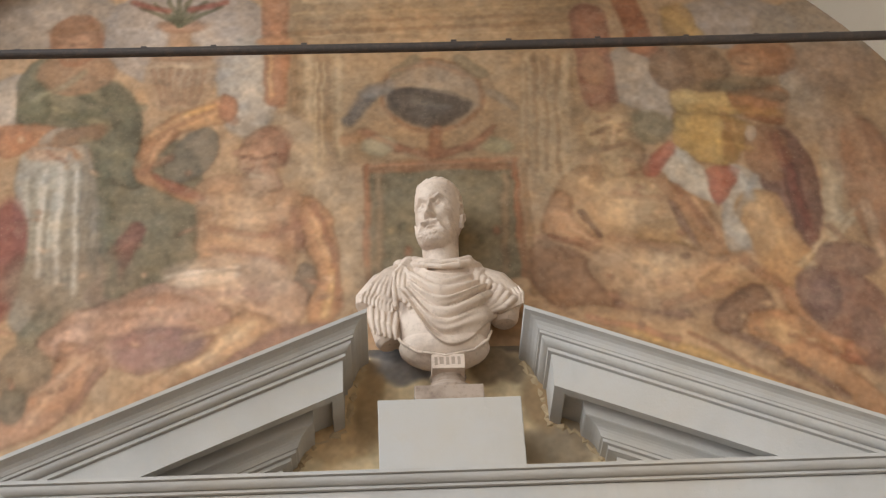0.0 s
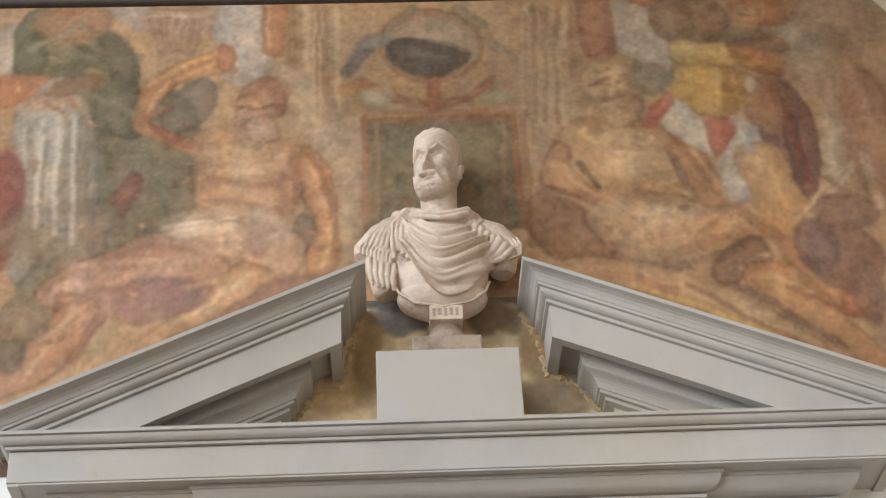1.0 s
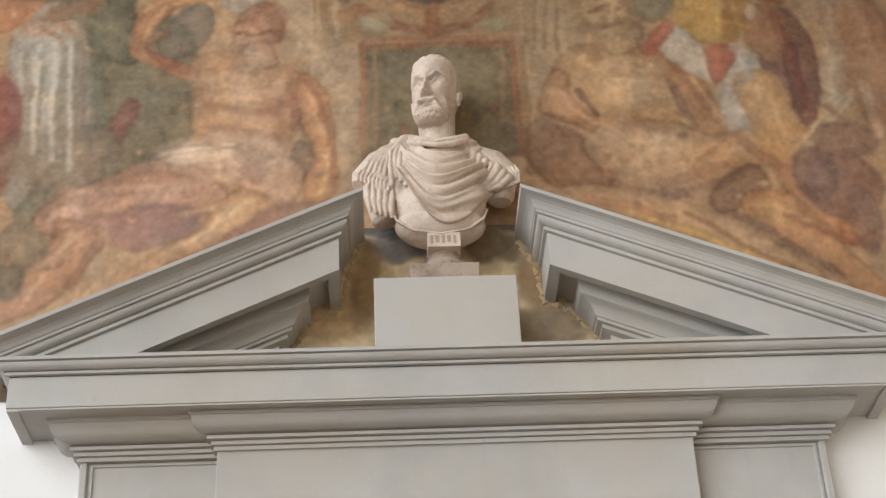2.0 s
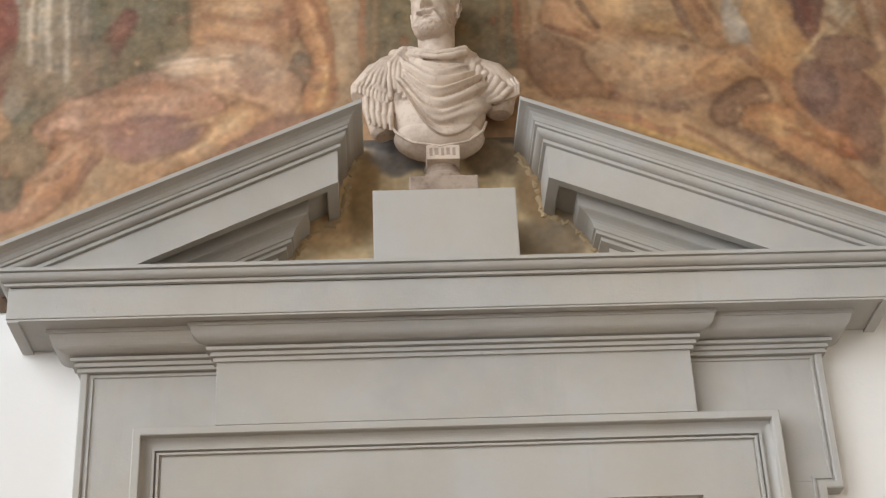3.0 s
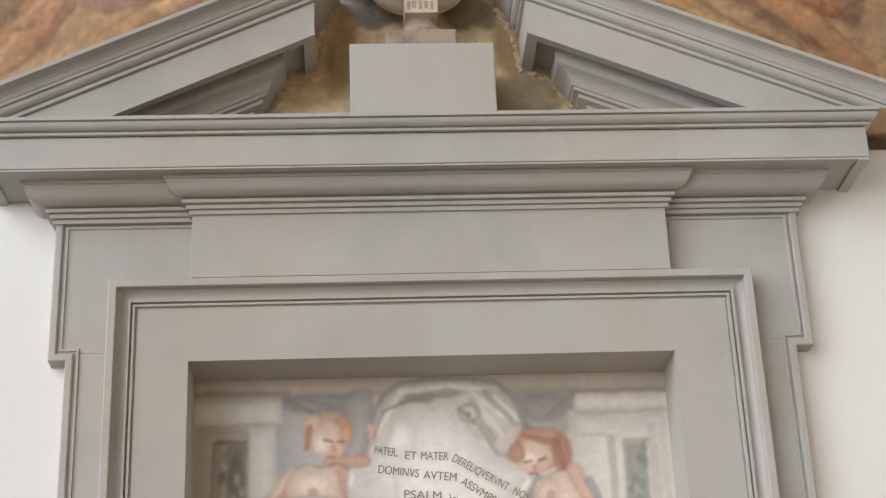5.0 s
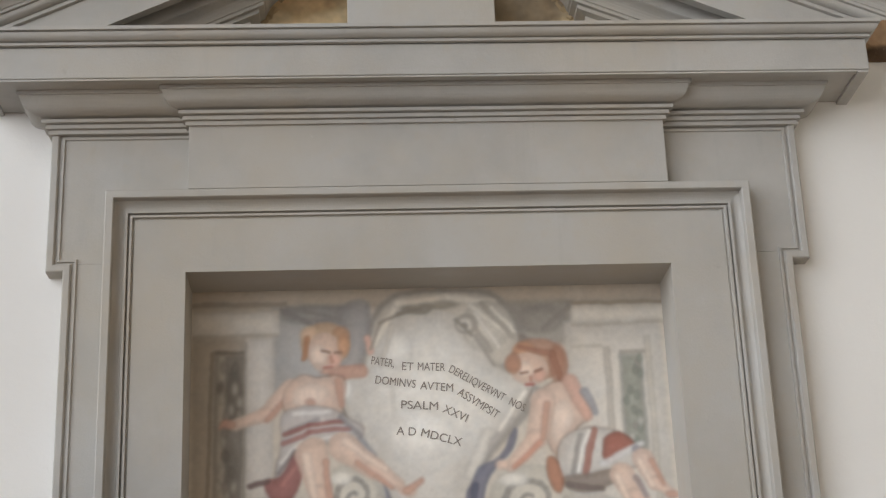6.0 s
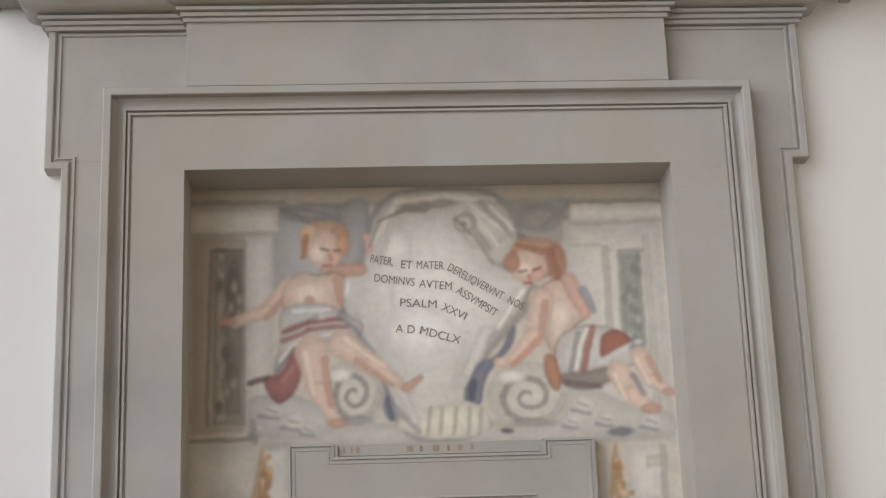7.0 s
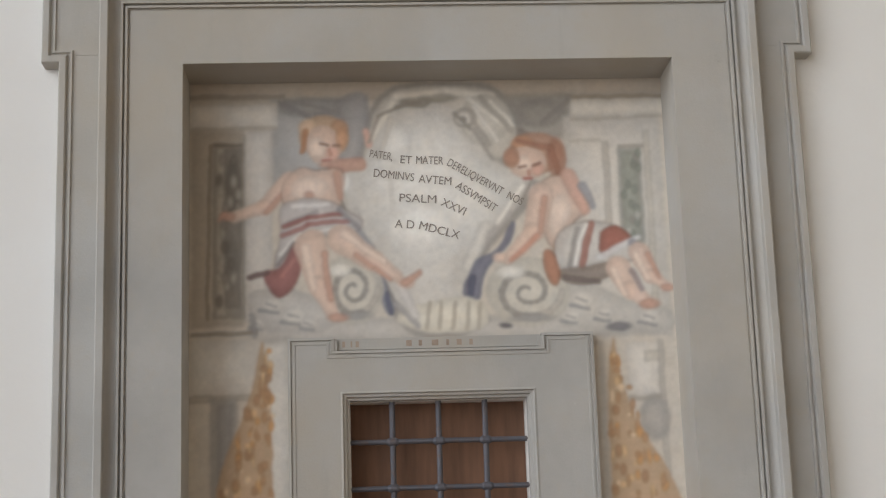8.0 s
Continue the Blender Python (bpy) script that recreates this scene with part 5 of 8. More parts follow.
mural_paint.blob(-0.448, 2.781, 0.011, 0.022, (118, 110, 100), 0, soft=0.010)
mural_paint.blob(-0.426, 2.723, 0.011, 0.021, (118, 110, 100), 0, soft=0.009)
mural_paint.blob(-0.447, 2.663, 0.011, 0.021, (166, 156, 142), 0, soft=0.009)
mural_paint.blob(-0.418, 3.012, 0.012, 0.022, (166, 156, 142), 0, soft=0.010)
mural_paint.blob(-0.417, 3.084, 0.012, 0.022, (118, 110, 100), 0, soft=0.010)
mural_paint.blob(-0.400, 2.915, 0.011, 0.022, (166, 156, 142), 0, soft=0.010)
mural_paint.blob(-0.468, 2.680, 0.011, 0.021, (166, 156, 142), 0, soft=0.009)
mural_paint.blob(-0.442, 2.651, 0.011, 0.021, (166, 156, 142), 0, soft=0.009)
mural_paint.blob(-0.466, 3.015, 0.012, 0.022, (118, 110, 100), 0, soft=0.010)
mural_paint.blob(-0.460, 2.979, 0.012, 0.022, (166, 156, 142), 0, soft=0.010)
mural_paint.blob(-0.444, 2.918, 0.011, 0.022, (140, 130, 118), 0, soft=0.010)
mural_paint.blob(-0.451, 2.858, 0.011, 0.022, (140, 130, 118), 0, soft=0.010)
mural_paint.blob(-0.416, 2.674, 0.011, 0.021, (166, 156, 142), 0, soft=0.009)
mural_paint.blob(-0.467, 2.595, 0.011, 0.021, (118, 110, 100), 0, soft=0.009)
mural_paint.blob(-0.454, 2.831, 0.011, 0.022, (166, 156, 142), 0, soft=0.010)
mural_paint.blob(-0.402, 2.925, 0.011, 0.022, (140, 130, 118), 0, soft=0.010)
mural_paint.blob(-0.429, 2.941, 0.011, 0.022, (166, 156, 142), 0, soft=0.010)
mural_paint.blob(-0.447, 2.674, 0.011, 0.021, (140, 130, 118), 0, soft=0.009)
mural_paint.blob(-0.459, 2.734, 0.011, 0.021, (166, 156, 142), 0, soft=0.009)
mural_paint.blob(-0.457, 3.089, 0.012, 0.022, (140, 130, 118), 0, soft=0.010)
mural_paint.blob(-0.430, 2.889, 0.011, 0.022, (118, 110, 100), 0, soft=0.010)
mural_paint.rect(1.001, 2.513, 1.025, 3.172, (190, 180, 164), soft=0.008)
mural_paint.limb(0.753, 3.214, 1.072, 3.221, 0.004, 0.004, (178, 166, 148), soft=0.006)
mural_paint.limb(0.749, 3.136, 0.848, 3.138, 0.004, 0.004, (186, 176, 160), soft=0.006)
mural_paint.rect(-0.368, 2.450, 1.064, 2.528, (186, 178, 168), soft=0.019)
mural_paint.rect(-0.565, 2.477, -0.340, 2.492, (136, 124, 110), soft=0.008)
mural_paint.patch([(-0.367, 2.621), (-0.253, 2.638), (-0.140, 2.606), (-0.065, 2.537), (-0.142, 2.481), (-0.311, 2.495), (-0.358, 2.544)], (196, 188, 178), soft=0.011)
mural_paint.patch([(0.686, 2.637), (0.802, 2.625), (0.915, 2.573), (1.049, 2.541), (1.061, 2.472), (0.871, 2.467), (0.698, 2.490), (0.653, 2.559)], (200, 192, 180), soft=0.012)
mural_paint.blob(-0.292, 2.581, 0.038, 0.027, (214, 206, 194), 0, soft=0.009)
mural_paint.limb(-0.330, 2.562, -0.269, 2.551, 0.006, 0.004, (142, 138, 136), soft=0.008)
mural_paint.limb(-0.311, 2.585, -0.277, 2.575, 0.004, 0.004, (160, 154, 148), soft=0.006)
mural_paint.blob(-0.217, 2.540, 0.042, 0.030, (214, 206, 194), 0, soft=0.009)
mural_paint.limb(-0.258, 2.520, -0.192, 2.508, 0.006, 0.004, (142, 138, 136), soft=0.008)
mural_paint.limb(-0.237, 2.545, -0.200, 2.534, 0.004, 0.004, (160, 154, 148), soft=0.006)
mural_paint.blob(-0.340, 2.514, 0.026, 0.019, (214, 206, 194), 0, soft=0.009)
mural_paint.limb(-0.366, 2.502, -0.324, 2.494, 0.006, 0.004, (142, 138, 136), soft=0.008)
mural_paint.limb(-0.353, 2.519, -0.329, 2.508, 0.004, 0.004, (160, 154, 148), soft=0.006)
mural_paint.blob(0.761, 2.576, 0.043, 0.030, (214, 206, 194), 0, soft=0.010)
mural_paint.limb(0.717, 2.556, 0.784, 2.544, 0.006, 0.004, (142, 138, 136), soft=0.008)
mural_paint.limb(0.739, 2.581, 0.777, 2.570, 0.004, 0.004, (160, 154, 148), soft=0.006)
mural_paint.blob(0.835, 2.526, 0.035, 0.025, (214, 206, 194), 0, soft=0.010)
mural_paint.limb(0.800, 2.509, 0.855, 2.499, 0.006, 0.004, (142, 138, 136), soft=0.008)
mural_paint.limb(0.818, 2.530, 0.849, 2.520, 0.004, 0.004, (160, 154, 148), soft=0.006)
mural_paint.blob(0.989, 2.513, 0.039, 0.027, (214, 206, 194), 0, soft=0.010)
mural_paint.limb(0.950, 2.494, 1.011, 2.483, 0.006, 0.004, (142, 138, 136), soft=0.008)
mural_paint.limb(0.970, 2.517, 1.005, 2.507, 0.004, 0.004, (160, 154, 148), soft=0.006)
mural_paint.blob(0.719, 2.519, 0.031, 0.022, (214, 206, 194), 0, soft=0.010)
mural_paint.limb(0.687, 2.504, 0.736, 2.495, 0.006, 0.004, (142, 138, 136), soft=0.008)
mural_paint.limb(0.704, 2.523, 0.731, 2.513, 0.004, 0.004, (160, 154, 148), soft=0.006)
mural_paint.blob(-0.170, 2.510, 0.026, 0.019, (214, 206, 194), 0, soft=0.009)
mural_paint.limb(-0.196, 2.498, -0.154, 2.490, 0.006, 0.004, (142, 138, 136), soft=0.008)
mural_paint.limb(-0.183, 2.515, -0.159, 2.504, 0.004, 0.004, (160, 154, 148), soft=0.006)
mural_paint.limb(-0.358, 2.544, -0.349, 2.467, 0.010, 0.006, (150, 144, 140), soft=0.008)
mural_paint.blob(0.881, 2.480, 0.042, 0.014, (120, 116, 118), 0, soft=0.008)
mural_paint.blob(0.497, 2.495, 0.023, 0.010, (90, 86, 90), 0, soft=0.006)
mural_paint.patch([(-0.002, 3.048), (0.024, 3.179), (0.066, 3.287), (0.162, 3.351), (0.324, 3.361), (0.474, 3.346), (0.565, 3.258), (0.584, 3.143), (0.538, 3.038), (0.634, 2.992), (0.601, 2.912), (0.510, 2.818), (0.423, 2.717), (0.391, 2.600), (0.446, 2.514), (0.314, 2.451), (0.190, 2.465), (0.103, 2.549), (0.060, 2.660), (0.001, 2.777), (-0.055, 2.881), (-0.096, 2.989), (-0.075, 3.053)], (166, 157, 147), soft=0.014)
mural_paint.patch([(-0.052, 3.292), (0.047, 3.311), (0.022, 3.088), (-0.075, 3.049), (-0.034, 3.170)], (160, 154, 150), soft=0.016)
mural_paint.patch([(0.544, 3.180), (0.603, 3.169), (0.592, 3.139), (0.529, 3.059)], (140, 128, 118), soft=0.012)
mural_paint.patch([(0.022, 3.048), (0.044, 3.168), (0.081, 3.270), (0.165, 3.334), (0.323, 3.344), (0.461, 3.330), (0.541, 3.250), (0.561, 3.149), (0.499, 3.075), (0.426, 3.117), (0.339, 3.225), (0.222, 3.272), (0.123, 3.238), (0.078, 3.148)], (210, 200, 184), soft=0.012)
mural_paint.patch([(0.068, 3.213), (0.183, 3.281), (0.321, 3.274), (0.413, 3.191), (0.475, 3.080), (0.609, 3.001), (0.573, 2.925), (0.485, 2.835), (0.404, 2.731), (0.361, 2.605), (0.412, 2.534), (0.314, 2.474), (0.204, 2.488), (0.126, 2.562), (0.083, 2.670), (0.028, 2.788), (-0.028, 2.893), (-0.069, 2.993), (-0.052, 3.037), (0.022, 3.068), (0.047, 3.138)], (226, 218, 206), soft=0.008)
mural_paint.patch([(0.102, 3.147), (0.221, 3.237), (0.339, 3.215), (0.431, 3.060), (0.536, 2.988), (0.483, 2.869), (0.362, 2.762), (0.245, 2.705), (0.131, 2.767), (0.056, 2.867), (0.020, 2.987), (0.051, 3.047)], (234, 227, 216), soft=0.027)
mural_paint.blob(0.213, 3.292, 0.055, 0.029, (150, 140, 126), 0, soft=0.010)
mural_paint.blob(0.292, 3.308, 0.067, 0.025, (158, 148, 132), 0, soft=0.010)
mural_paint.limb(0.053, 3.158, 0.145, 3.306, 0.016, 0.012, (222, 212, 196), soft=0.010)
mural_paint.limb(0.145, 3.306, 0.323, 3.328, 0.012, 0.014, (224, 214, 198), soft=0.010)
mural_paint.limb(0.323, 3.328, 0.476, 3.301, 0.014, 0.018, (226, 217, 202), soft=0.010)
mural_paint.blob(0.453, 3.219, 0.087, 0.094, (206, 197, 182), 0, soft=0.010)
mural_paint.limb(0.400, 3.294, 0.515, 3.197, 0.010, 0.010, (226, 218, 204), soft=0.008)
mural_paint.limb(0.440, 3.301, 0.542, 3.176, 0.008, 0.008, (168, 158, 144), soft=0.008)
mural_paint.limb(0.415, 3.265, 0.493, 3.140, 0.008, 0.008, (224, 216, 204), soft=0.008)
mural_paint.limb(0.391, 3.253, 0.465, 3.125, 0.006, 0.006, (160, 150, 138), soft=0.008)
mural_paint.limb(0.475, 3.288, 0.551, 3.197, 0.008, 0.008, (222, 214, 200), soft=0.008)
mural_paint.blob(0.382, 3.228, 0.039, 0.037, (176, 166, 152), 0, soft=0.008)
mural_paint.blob(0.378, 3.226, 0.026, 0.023, (220, 212, 200), 0, soft=0.006)
mural_paint.blob(0.378, 3.222, 0.012, 0.010, (150, 140, 128), 0, soft=0.006)
mural_paint.limb(0.344, 3.245, 0.401, 3.191, 0.006, 0.006, (148, 138, 126), soft=0.006)
mural_paint.limb(0.144, 3.269, 0.223, 3.284, 0.008, 0.006, (140, 130, 116), soft=0.008)
mural_paint.limb(0.036, 3.185, 0.047, 3.136, 0.012, 0.012, (214, 166, 146), soft=0.008)
mural_paint.limb(-0.060, 3.029, -0.028, 2.904, 0.010, 0.006, (200, 190, 176), soft=0.008)
mural_paint.limb(-0.028, 2.896, 0.054, 2.768, 0.008, 0.006, (178, 170, 160), soft=0.008)
mural_paint.blob(-0.041, 3.000, 0.023, 0.032, (238, 232, 222), 0, soft=0.010)
mural_paint.limb(-0.001, 2.904, 0.053, 2.709, 0.006, 0.006, (190, 182, 172), soft=0.010)
mural_paint.limb(0.601, 2.993, 0.522, 2.882, 0.012, 0.010, (190, 180, 168), soft=0.010)
mural_paint.limb(0.522, 2.878, 0.420, 2.761, 0.012, 0.016, (176, 168, 160), soft=0.012)
mural_paint.limb(0.575, 2.977, 0.482, 2.849, 0.008, 0.008, (236, 228, 216), soft=0.008)
mural_paint.limb(0.118, 3.006, 0.132, 2.806, 0.006, 0.006, (216, 208, 196), soft=0.010)
mural_paint.limb(0.443, 2.839, 0.380, 2.702, 0.020, 0.024, (214, 206, 194), soft=0.012)
mural_paint.patch([(0.531, 2.854), (0.478, 2.759), (0.403, 2.718), (0.362, 2.634), (0.364, 2.593), (0.414, 2.588), (0.428, 2.658), (0.461, 2.716), (0.518, 2.774), (0.543, 2.828)], (112, 112, 128), soft=0.008)
mural_paint.limb(0.390, 2.663, 0.384, 2.604, 0.012, 0.010, (86, 88, 106), soft=0.006)
mural_paint.limb(-0.069, 2.993, -0.028, 2.889, 0.005, 0.005, (140, 130, 118), soft=0.005)
mural_paint.limb(-0.028, 2.889, 0.083, 2.670, 0.005, 0.005, (140, 130, 120), soft=0.005)
mural_paint.limb(0.083, 2.670, 0.133, 2.556, 0.005, 0.005, (128, 122, 118), soft=0.005)
mural_paint.limb(0.609, 3.001, 0.573, 2.925, 0.005, 0.005, (150, 138, 126), soft=0.005)
mural_paint.limb(0.047, 3.144, 0.080, 3.239, 0.005, 0.005, (160, 148, 134), soft=0.005)
mural_paint.limb(0.080, 3.239, 0.183, 3.285, 0.005, 0.005, (150, 138, 124), soft=0.005)
mural_paint.limb(0.412, 3.187, 0.475, 3.076, 0.006, 0.006, (160, 150, 138), soft=0.006)
mural_paint.limb(0.475, 3.076, 0.605, 3.005, 0.004, 0.004, (176, 166, 152), soft=0.006)
mural_paint.blob(0.210, 2.844, 0.116, 0.099, (240, 233, 222), 0, soft=0.031)
mural_paint.blob(0.140, 3.136, 0.051, 0.061, (238, 231, 220), 0, soft=0.020)
mural_paint.limb(0.123, 3.228, 0.085, 3.087, 0.008, 0.008, (206, 196, 182), soft=0.010)
mural_paint.limb(-0.058, 2.909, 0.054, 2.768, 0.014, 0.010, (150, 148, 152), soft=0.010)
mural_paint.limb(0.061, 2.709, 0.107, 2.552, 0.017, 0.014, (134, 134, 146), soft=0.010)
mural_paint.limb(0.097, 2.611, 0.110, 2.541, 0.008, 0.008, (96, 98, 116), soft=0.006)
mural_paint.blob(-0.016, 2.629, 0.103, 0.121, (208, 199, 182), 0, soft=0.010)
mural_paint.limb(0.069, 2.627, 0.059, 2.590, 0.011, 0.011, (184, 174, 160), soft=0.006)
mural_paint.limb(0.059, 2.590, 0.038, 2.561, 0.011, 0.011, (184, 174, 160), soft=0.006)
mural_paint.limb(0.038, 2.561, 0.010, 2.545, 0.011, 0.011, (184, 174, 160), soft=0.006)
mural_paint.limb(0.010, 2.545, -0.019, 2.542, 0.011, 0.011, (152, 144, 134), soft=0.006)
mural_paint.limb(-0.019, 2.542, -0.047, 2.553, 0.010, 0.010, (152, 144, 134), soft=0.006)
mural_paint.limb(-0.047, 2.553, -0.067, 2.575, 0.010, 0.010, (152, 144, 134), soft=0.006)
mural_paint.limb(-0.067, 2.575, -0.079, 2.604, 0.010, 0.010, (152, 144, 134), soft=0.006)
mural_paint.limb(-0.079, 2.604, -0.079, 2.635, 0.010, 0.010, (152, 144, 134), soft=0.006)
mural_paint.limb(-0.079, 2.635, -0.070, 2.662, 0.009, 0.009, (152, 144, 134), soft=0.006)
mural_paint.limb(-0.070, 2.662, -0.053, 2.682, 0.009, 0.009, (152, 144, 134), soft=0.006)
mural_paint.limb(-0.053, 2.682, -0.032, 2.692, 0.009, 0.009, (152, 144, 134), soft=0.006)
mural_paint.limb(-0.032, 2.692, -0.010, 2.692, 0.009, 0.009, (152, 144, 134), soft=0.006)
mural_paint.limb(-0.010, 2.692, 0.009, 2.681, 0.009, 0.009, (152, 144, 134), soft=0.006)
mural_paint.limb(0.009, 2.681, 0.023, 2.664, 0.008, 0.008, (152, 144, 134), soft=0.006)
mural_paint.limb(0.023, 2.664, 0.029, 2.643, 0.008, 0.008, (152, 144, 134), soft=0.006)
mural_paint.limb(0.029, 2.643, 0.027, 2.622, 0.008, 0.008, (152, 144, 134), soft=0.006)
mural_paint.limb(0.027, 2.622, 0.019, 2.604, 0.008, 0.008, (152, 144, 134), soft=0.006)
mural_paint.limb(0.019, 2.604, 0.007, 2.593, 0.007, 0.007, (152, 144, 134), soft=0.006)
mural_paint.limb(0.007, 2.593, -0.007, 2.588, 0.007, 0.007, (152, 144, 134), soft=0.006)
mural_paint.limb(-0.007, 2.588, -0.021, 2.590, 0.007, 0.007, (152, 144, 134), soft=0.006)
mural_paint.limb(-0.021, 2.590, -0.032, 2.598, 0.007, 0.007, (152, 144, 134), soft=0.006)
mural_paint.limb(-0.032, 2.598, -0.039, 2.610, 0.006, 0.006, (152, 144, 134), soft=0.006)
mural_paint.limb(-0.039, 2.610, -0.041, 2.623, 0.006, 0.006, (152, 144, 134), soft=0.006)
mural_paint.limb(-0.041, 2.623, -0.038, 2.634, 0.006, 0.006, (152, 144, 134), soft=0.006)
mural_paint.limb(-0.038, 2.634, -0.033, 2.642, 0.006, 0.006, (152, 144, 134), soft=0.006)
mural_paint.limb(-0.033, 2.642, -0.025, 2.646, 0.005, 0.005, (152, 144, 134), soft=0.006)
mural_paint.limb(-0.025, 2.646, -0.018, 2.647, 0.005, 0.005, (152, 144, 134), soft=0.006)
mural_paint.limb(-0.018, 2.647, -0.013, 2.643, 0.005, 0.005, (152, 144, 134), soft=0.006)
mural_paint.limb(-0.013, 2.643, -0.010, 2.639, 0.005, 0.005, (152, 144, 134), soft=0.006)
mural_paint.blob(-0.056, 2.696, 0.036, 0.022, (232, 224, 210), 0, soft=0.010)
mural_paint.blob(-0.007, 2.538, 0.051, 0.014, (158, 152, 146), 0, soft=0.010)
mural_paint.blob(0.577, 2.608, 0.143, 0.121, (208, 199, 182), 0, soft=0.010)
mural_paint.limb(0.694, 2.605, 0.679, 2.568, 0.011, 0.011, (184, 174, 160), soft=0.006)
mural_paint.limb(0.679, 2.568, 0.650, 2.539, 0.011, 0.011, (184, 174, 160), soft=0.006)
mural_paint.limb(0.650, 2.539, 0.611, 2.523, 0.011, 0.011, (184, 174, 160), soft=0.006)
mural_paint.limb(0.611, 2.523, 0.570, 2.521, 0.011, 0.011, (152, 144, 134), soft=0.006)
mural_paint.limb(0.570, 2.521, 0.532, 2.532, 0.010, 0.010, (152, 144, 134), soft=0.006)
mural_paint.limb(0.532, 2.532, 0.504, 2.555, 0.010, 0.010, (152, 144, 134), soft=0.006)
mural_paint.limb(0.504, 2.555, 0.489, 2.584, 0.010, 0.010, (152, 144, 134), soft=0.006)
mural_paint.limb(0.489, 2.584, 0.488, 2.614, 0.010, 0.010, (152, 144, 134), soft=0.006)
mural_paint.limb(0.488, 2.614, 0.502, 2.642, 0.010, 0.010, (152, 144, 134), soft=0.006)
mural_paint.limb(0.502, 2.642, 0.525, 2.662, 0.009, 0.009, (152, 144, 134), soft=0.006)
mural_paint.limb(0.525, 2.662, 0.555, 2.672, 0.009, 0.009, (152, 144, 134), soft=0.006)
mural_paint.limb(0.555, 2.672, 0.586, 2.671, 0.009, 0.009, (152, 144, 134), soft=0.006)
mural_paint.limb(0.586, 2.671, 0.612, 2.660, 0.009, 0.009, (152, 144, 134), soft=0.006)
mural_paint.limb(0.612, 2.660, 0.630, 2.643, 0.008, 0.008, (152, 144, 134), soft=0.006)
mural_paint.limb(0.630, 2.643, 0.639, 2.622, 0.008, 0.008, (152, 144, 134), soft=0.006)
mural_paint.limb(0.639, 2.622, 0.636, 2.601, 0.008, 0.008, (152, 144, 134), soft=0.006)
mural_paint.limb(0.636, 2.601, 0.625, 2.583, 0.008, 0.008, (152, 144, 134), soft=0.006)
mural_paint.limb(0.625, 2.583, 0.607, 2.571, 0.007, 0.007, (152, 144, 134), soft=0.006)
mural_paint.limb(0.607, 2.571, 0.587, 2.567, 0.007, 0.007, (152, 144, 134), soft=0.006)
mural_paint.limb(0.587, 2.567, 0.568, 2.569, 0.007, 0.007, (152, 144, 134), soft=0.006)
mural_paint.limb(0.568, 2.569, 0.553, 2.578, 0.007, 0.007, (152, 144, 134), soft=0.006)
mural_paint.limb(0.553, 2.578, 0.544, 2.589, 0.006, 0.006, (152, 144, 134), soft=0.006)
mural_paint.limb(0.544, 2.589, 0.542, 2.602, 0.006, 0.006, (152, 144, 134), soft=0.006)
mural_paint.limb(0.542, 2.602, 0.545, 2.613, 0.006, 0.006, (152, 144, 134), soft=0.006)
mural_paint.limb(0.545, 2.613, 0.553, 2.622, 0.006, 0.006, (152, 144, 134), soft=0.006)
mural_paint.limb(0.553, 2.622, 0.563, 2.626, 0.006, 0.006, (152, 144, 134), soft=0.006)
mural_paint.limb(0.563, 2.626, 0.573, 2.626, 0.005, 0.005, (152, 144, 134), soft=0.006)
mural_paint.limb(0.573, 2.626, 0.581, 2.623, 0.005, 0.005, (152, 144, 134), soft=0.006)
mural_paint.limb(0.581, 2.623, 0.585, 2.618, 0.005, 0.005, (152, 144, 134), soft=0.006)
mural_paint.blob(0.522, 2.676, 0.050, 0.022, (232, 224, 210), 0, soft=0.010)
mural_paint.blob(0.587, 2.517, 0.071, 0.014, (158, 152, 146), 0, soft=0.010)
mural_paint.patch([(0.164, 2.561), (0.241, 2.578), (0.376, 2.595), (0.436, 2.555), (0.426, 2.491), (0.314, 2.470), (0.200, 2.483), (0.125, 2.517)], (222, 212, 192), soft=0.008)
mural_paint.limb(0.241, 2.576, 0.231, 2.488, 0.006, 0.006, (176, 164, 144), soft=0.006)
mural_paint.limb(0.283, 2.575, 0.273, 2.487, 0.006, 0.006, (176, 164, 144), soft=0.006)
mural_paint.limb(0.329, 2.574, 0.318, 2.486, 0.006, 0.006, (176, 164, 144), soft=0.006)
mural_paint.limb(0.375, 2.573, 0.364, 2.485, 0.006, 0.006, (176, 164, 144), soft=0.006)
mural_paint.limb(0.413, 2.573, 0.403, 2.484, 0.006, 0.006, (176, 164, 144), soft=0.006)
mural_paint.limb(0.126, 2.571, 0.201, 2.496, 0.010, 0.008, (160, 154, 150), soft=0.008)
mural_paint.limb(0.138, 2.649, 0.192, 2.531, 0.019, 0.015, (206, 198, 190), soft=0.015)
mural_paint.limb(-0.227, 3.008, -0.308, 2.922, 0.037, 0.029, (222, 188, 166))
mural_paint.limb(-0.308, 2.922, -0.420, 2.888, 0.027, 0.020, (222, 188, 166))
mural_paint.limb(-0.235, 2.976, -0.308, 2.902, 0.012, 0.010, (196, 146, 124), soft=0.010)
mural_paint.blob(-0.439, 2.889, 0.025, 0.018, (196, 146, 124), 0)
mural_paint.limb(-0.446, 2.897, -0.465, 2.873, 0.008, 0.006, (196, 146, 124))
mural_paint.limb(-0.066, 3.057, 0.014, 3.068, 0.030, 0.024, (196, 146, 124))
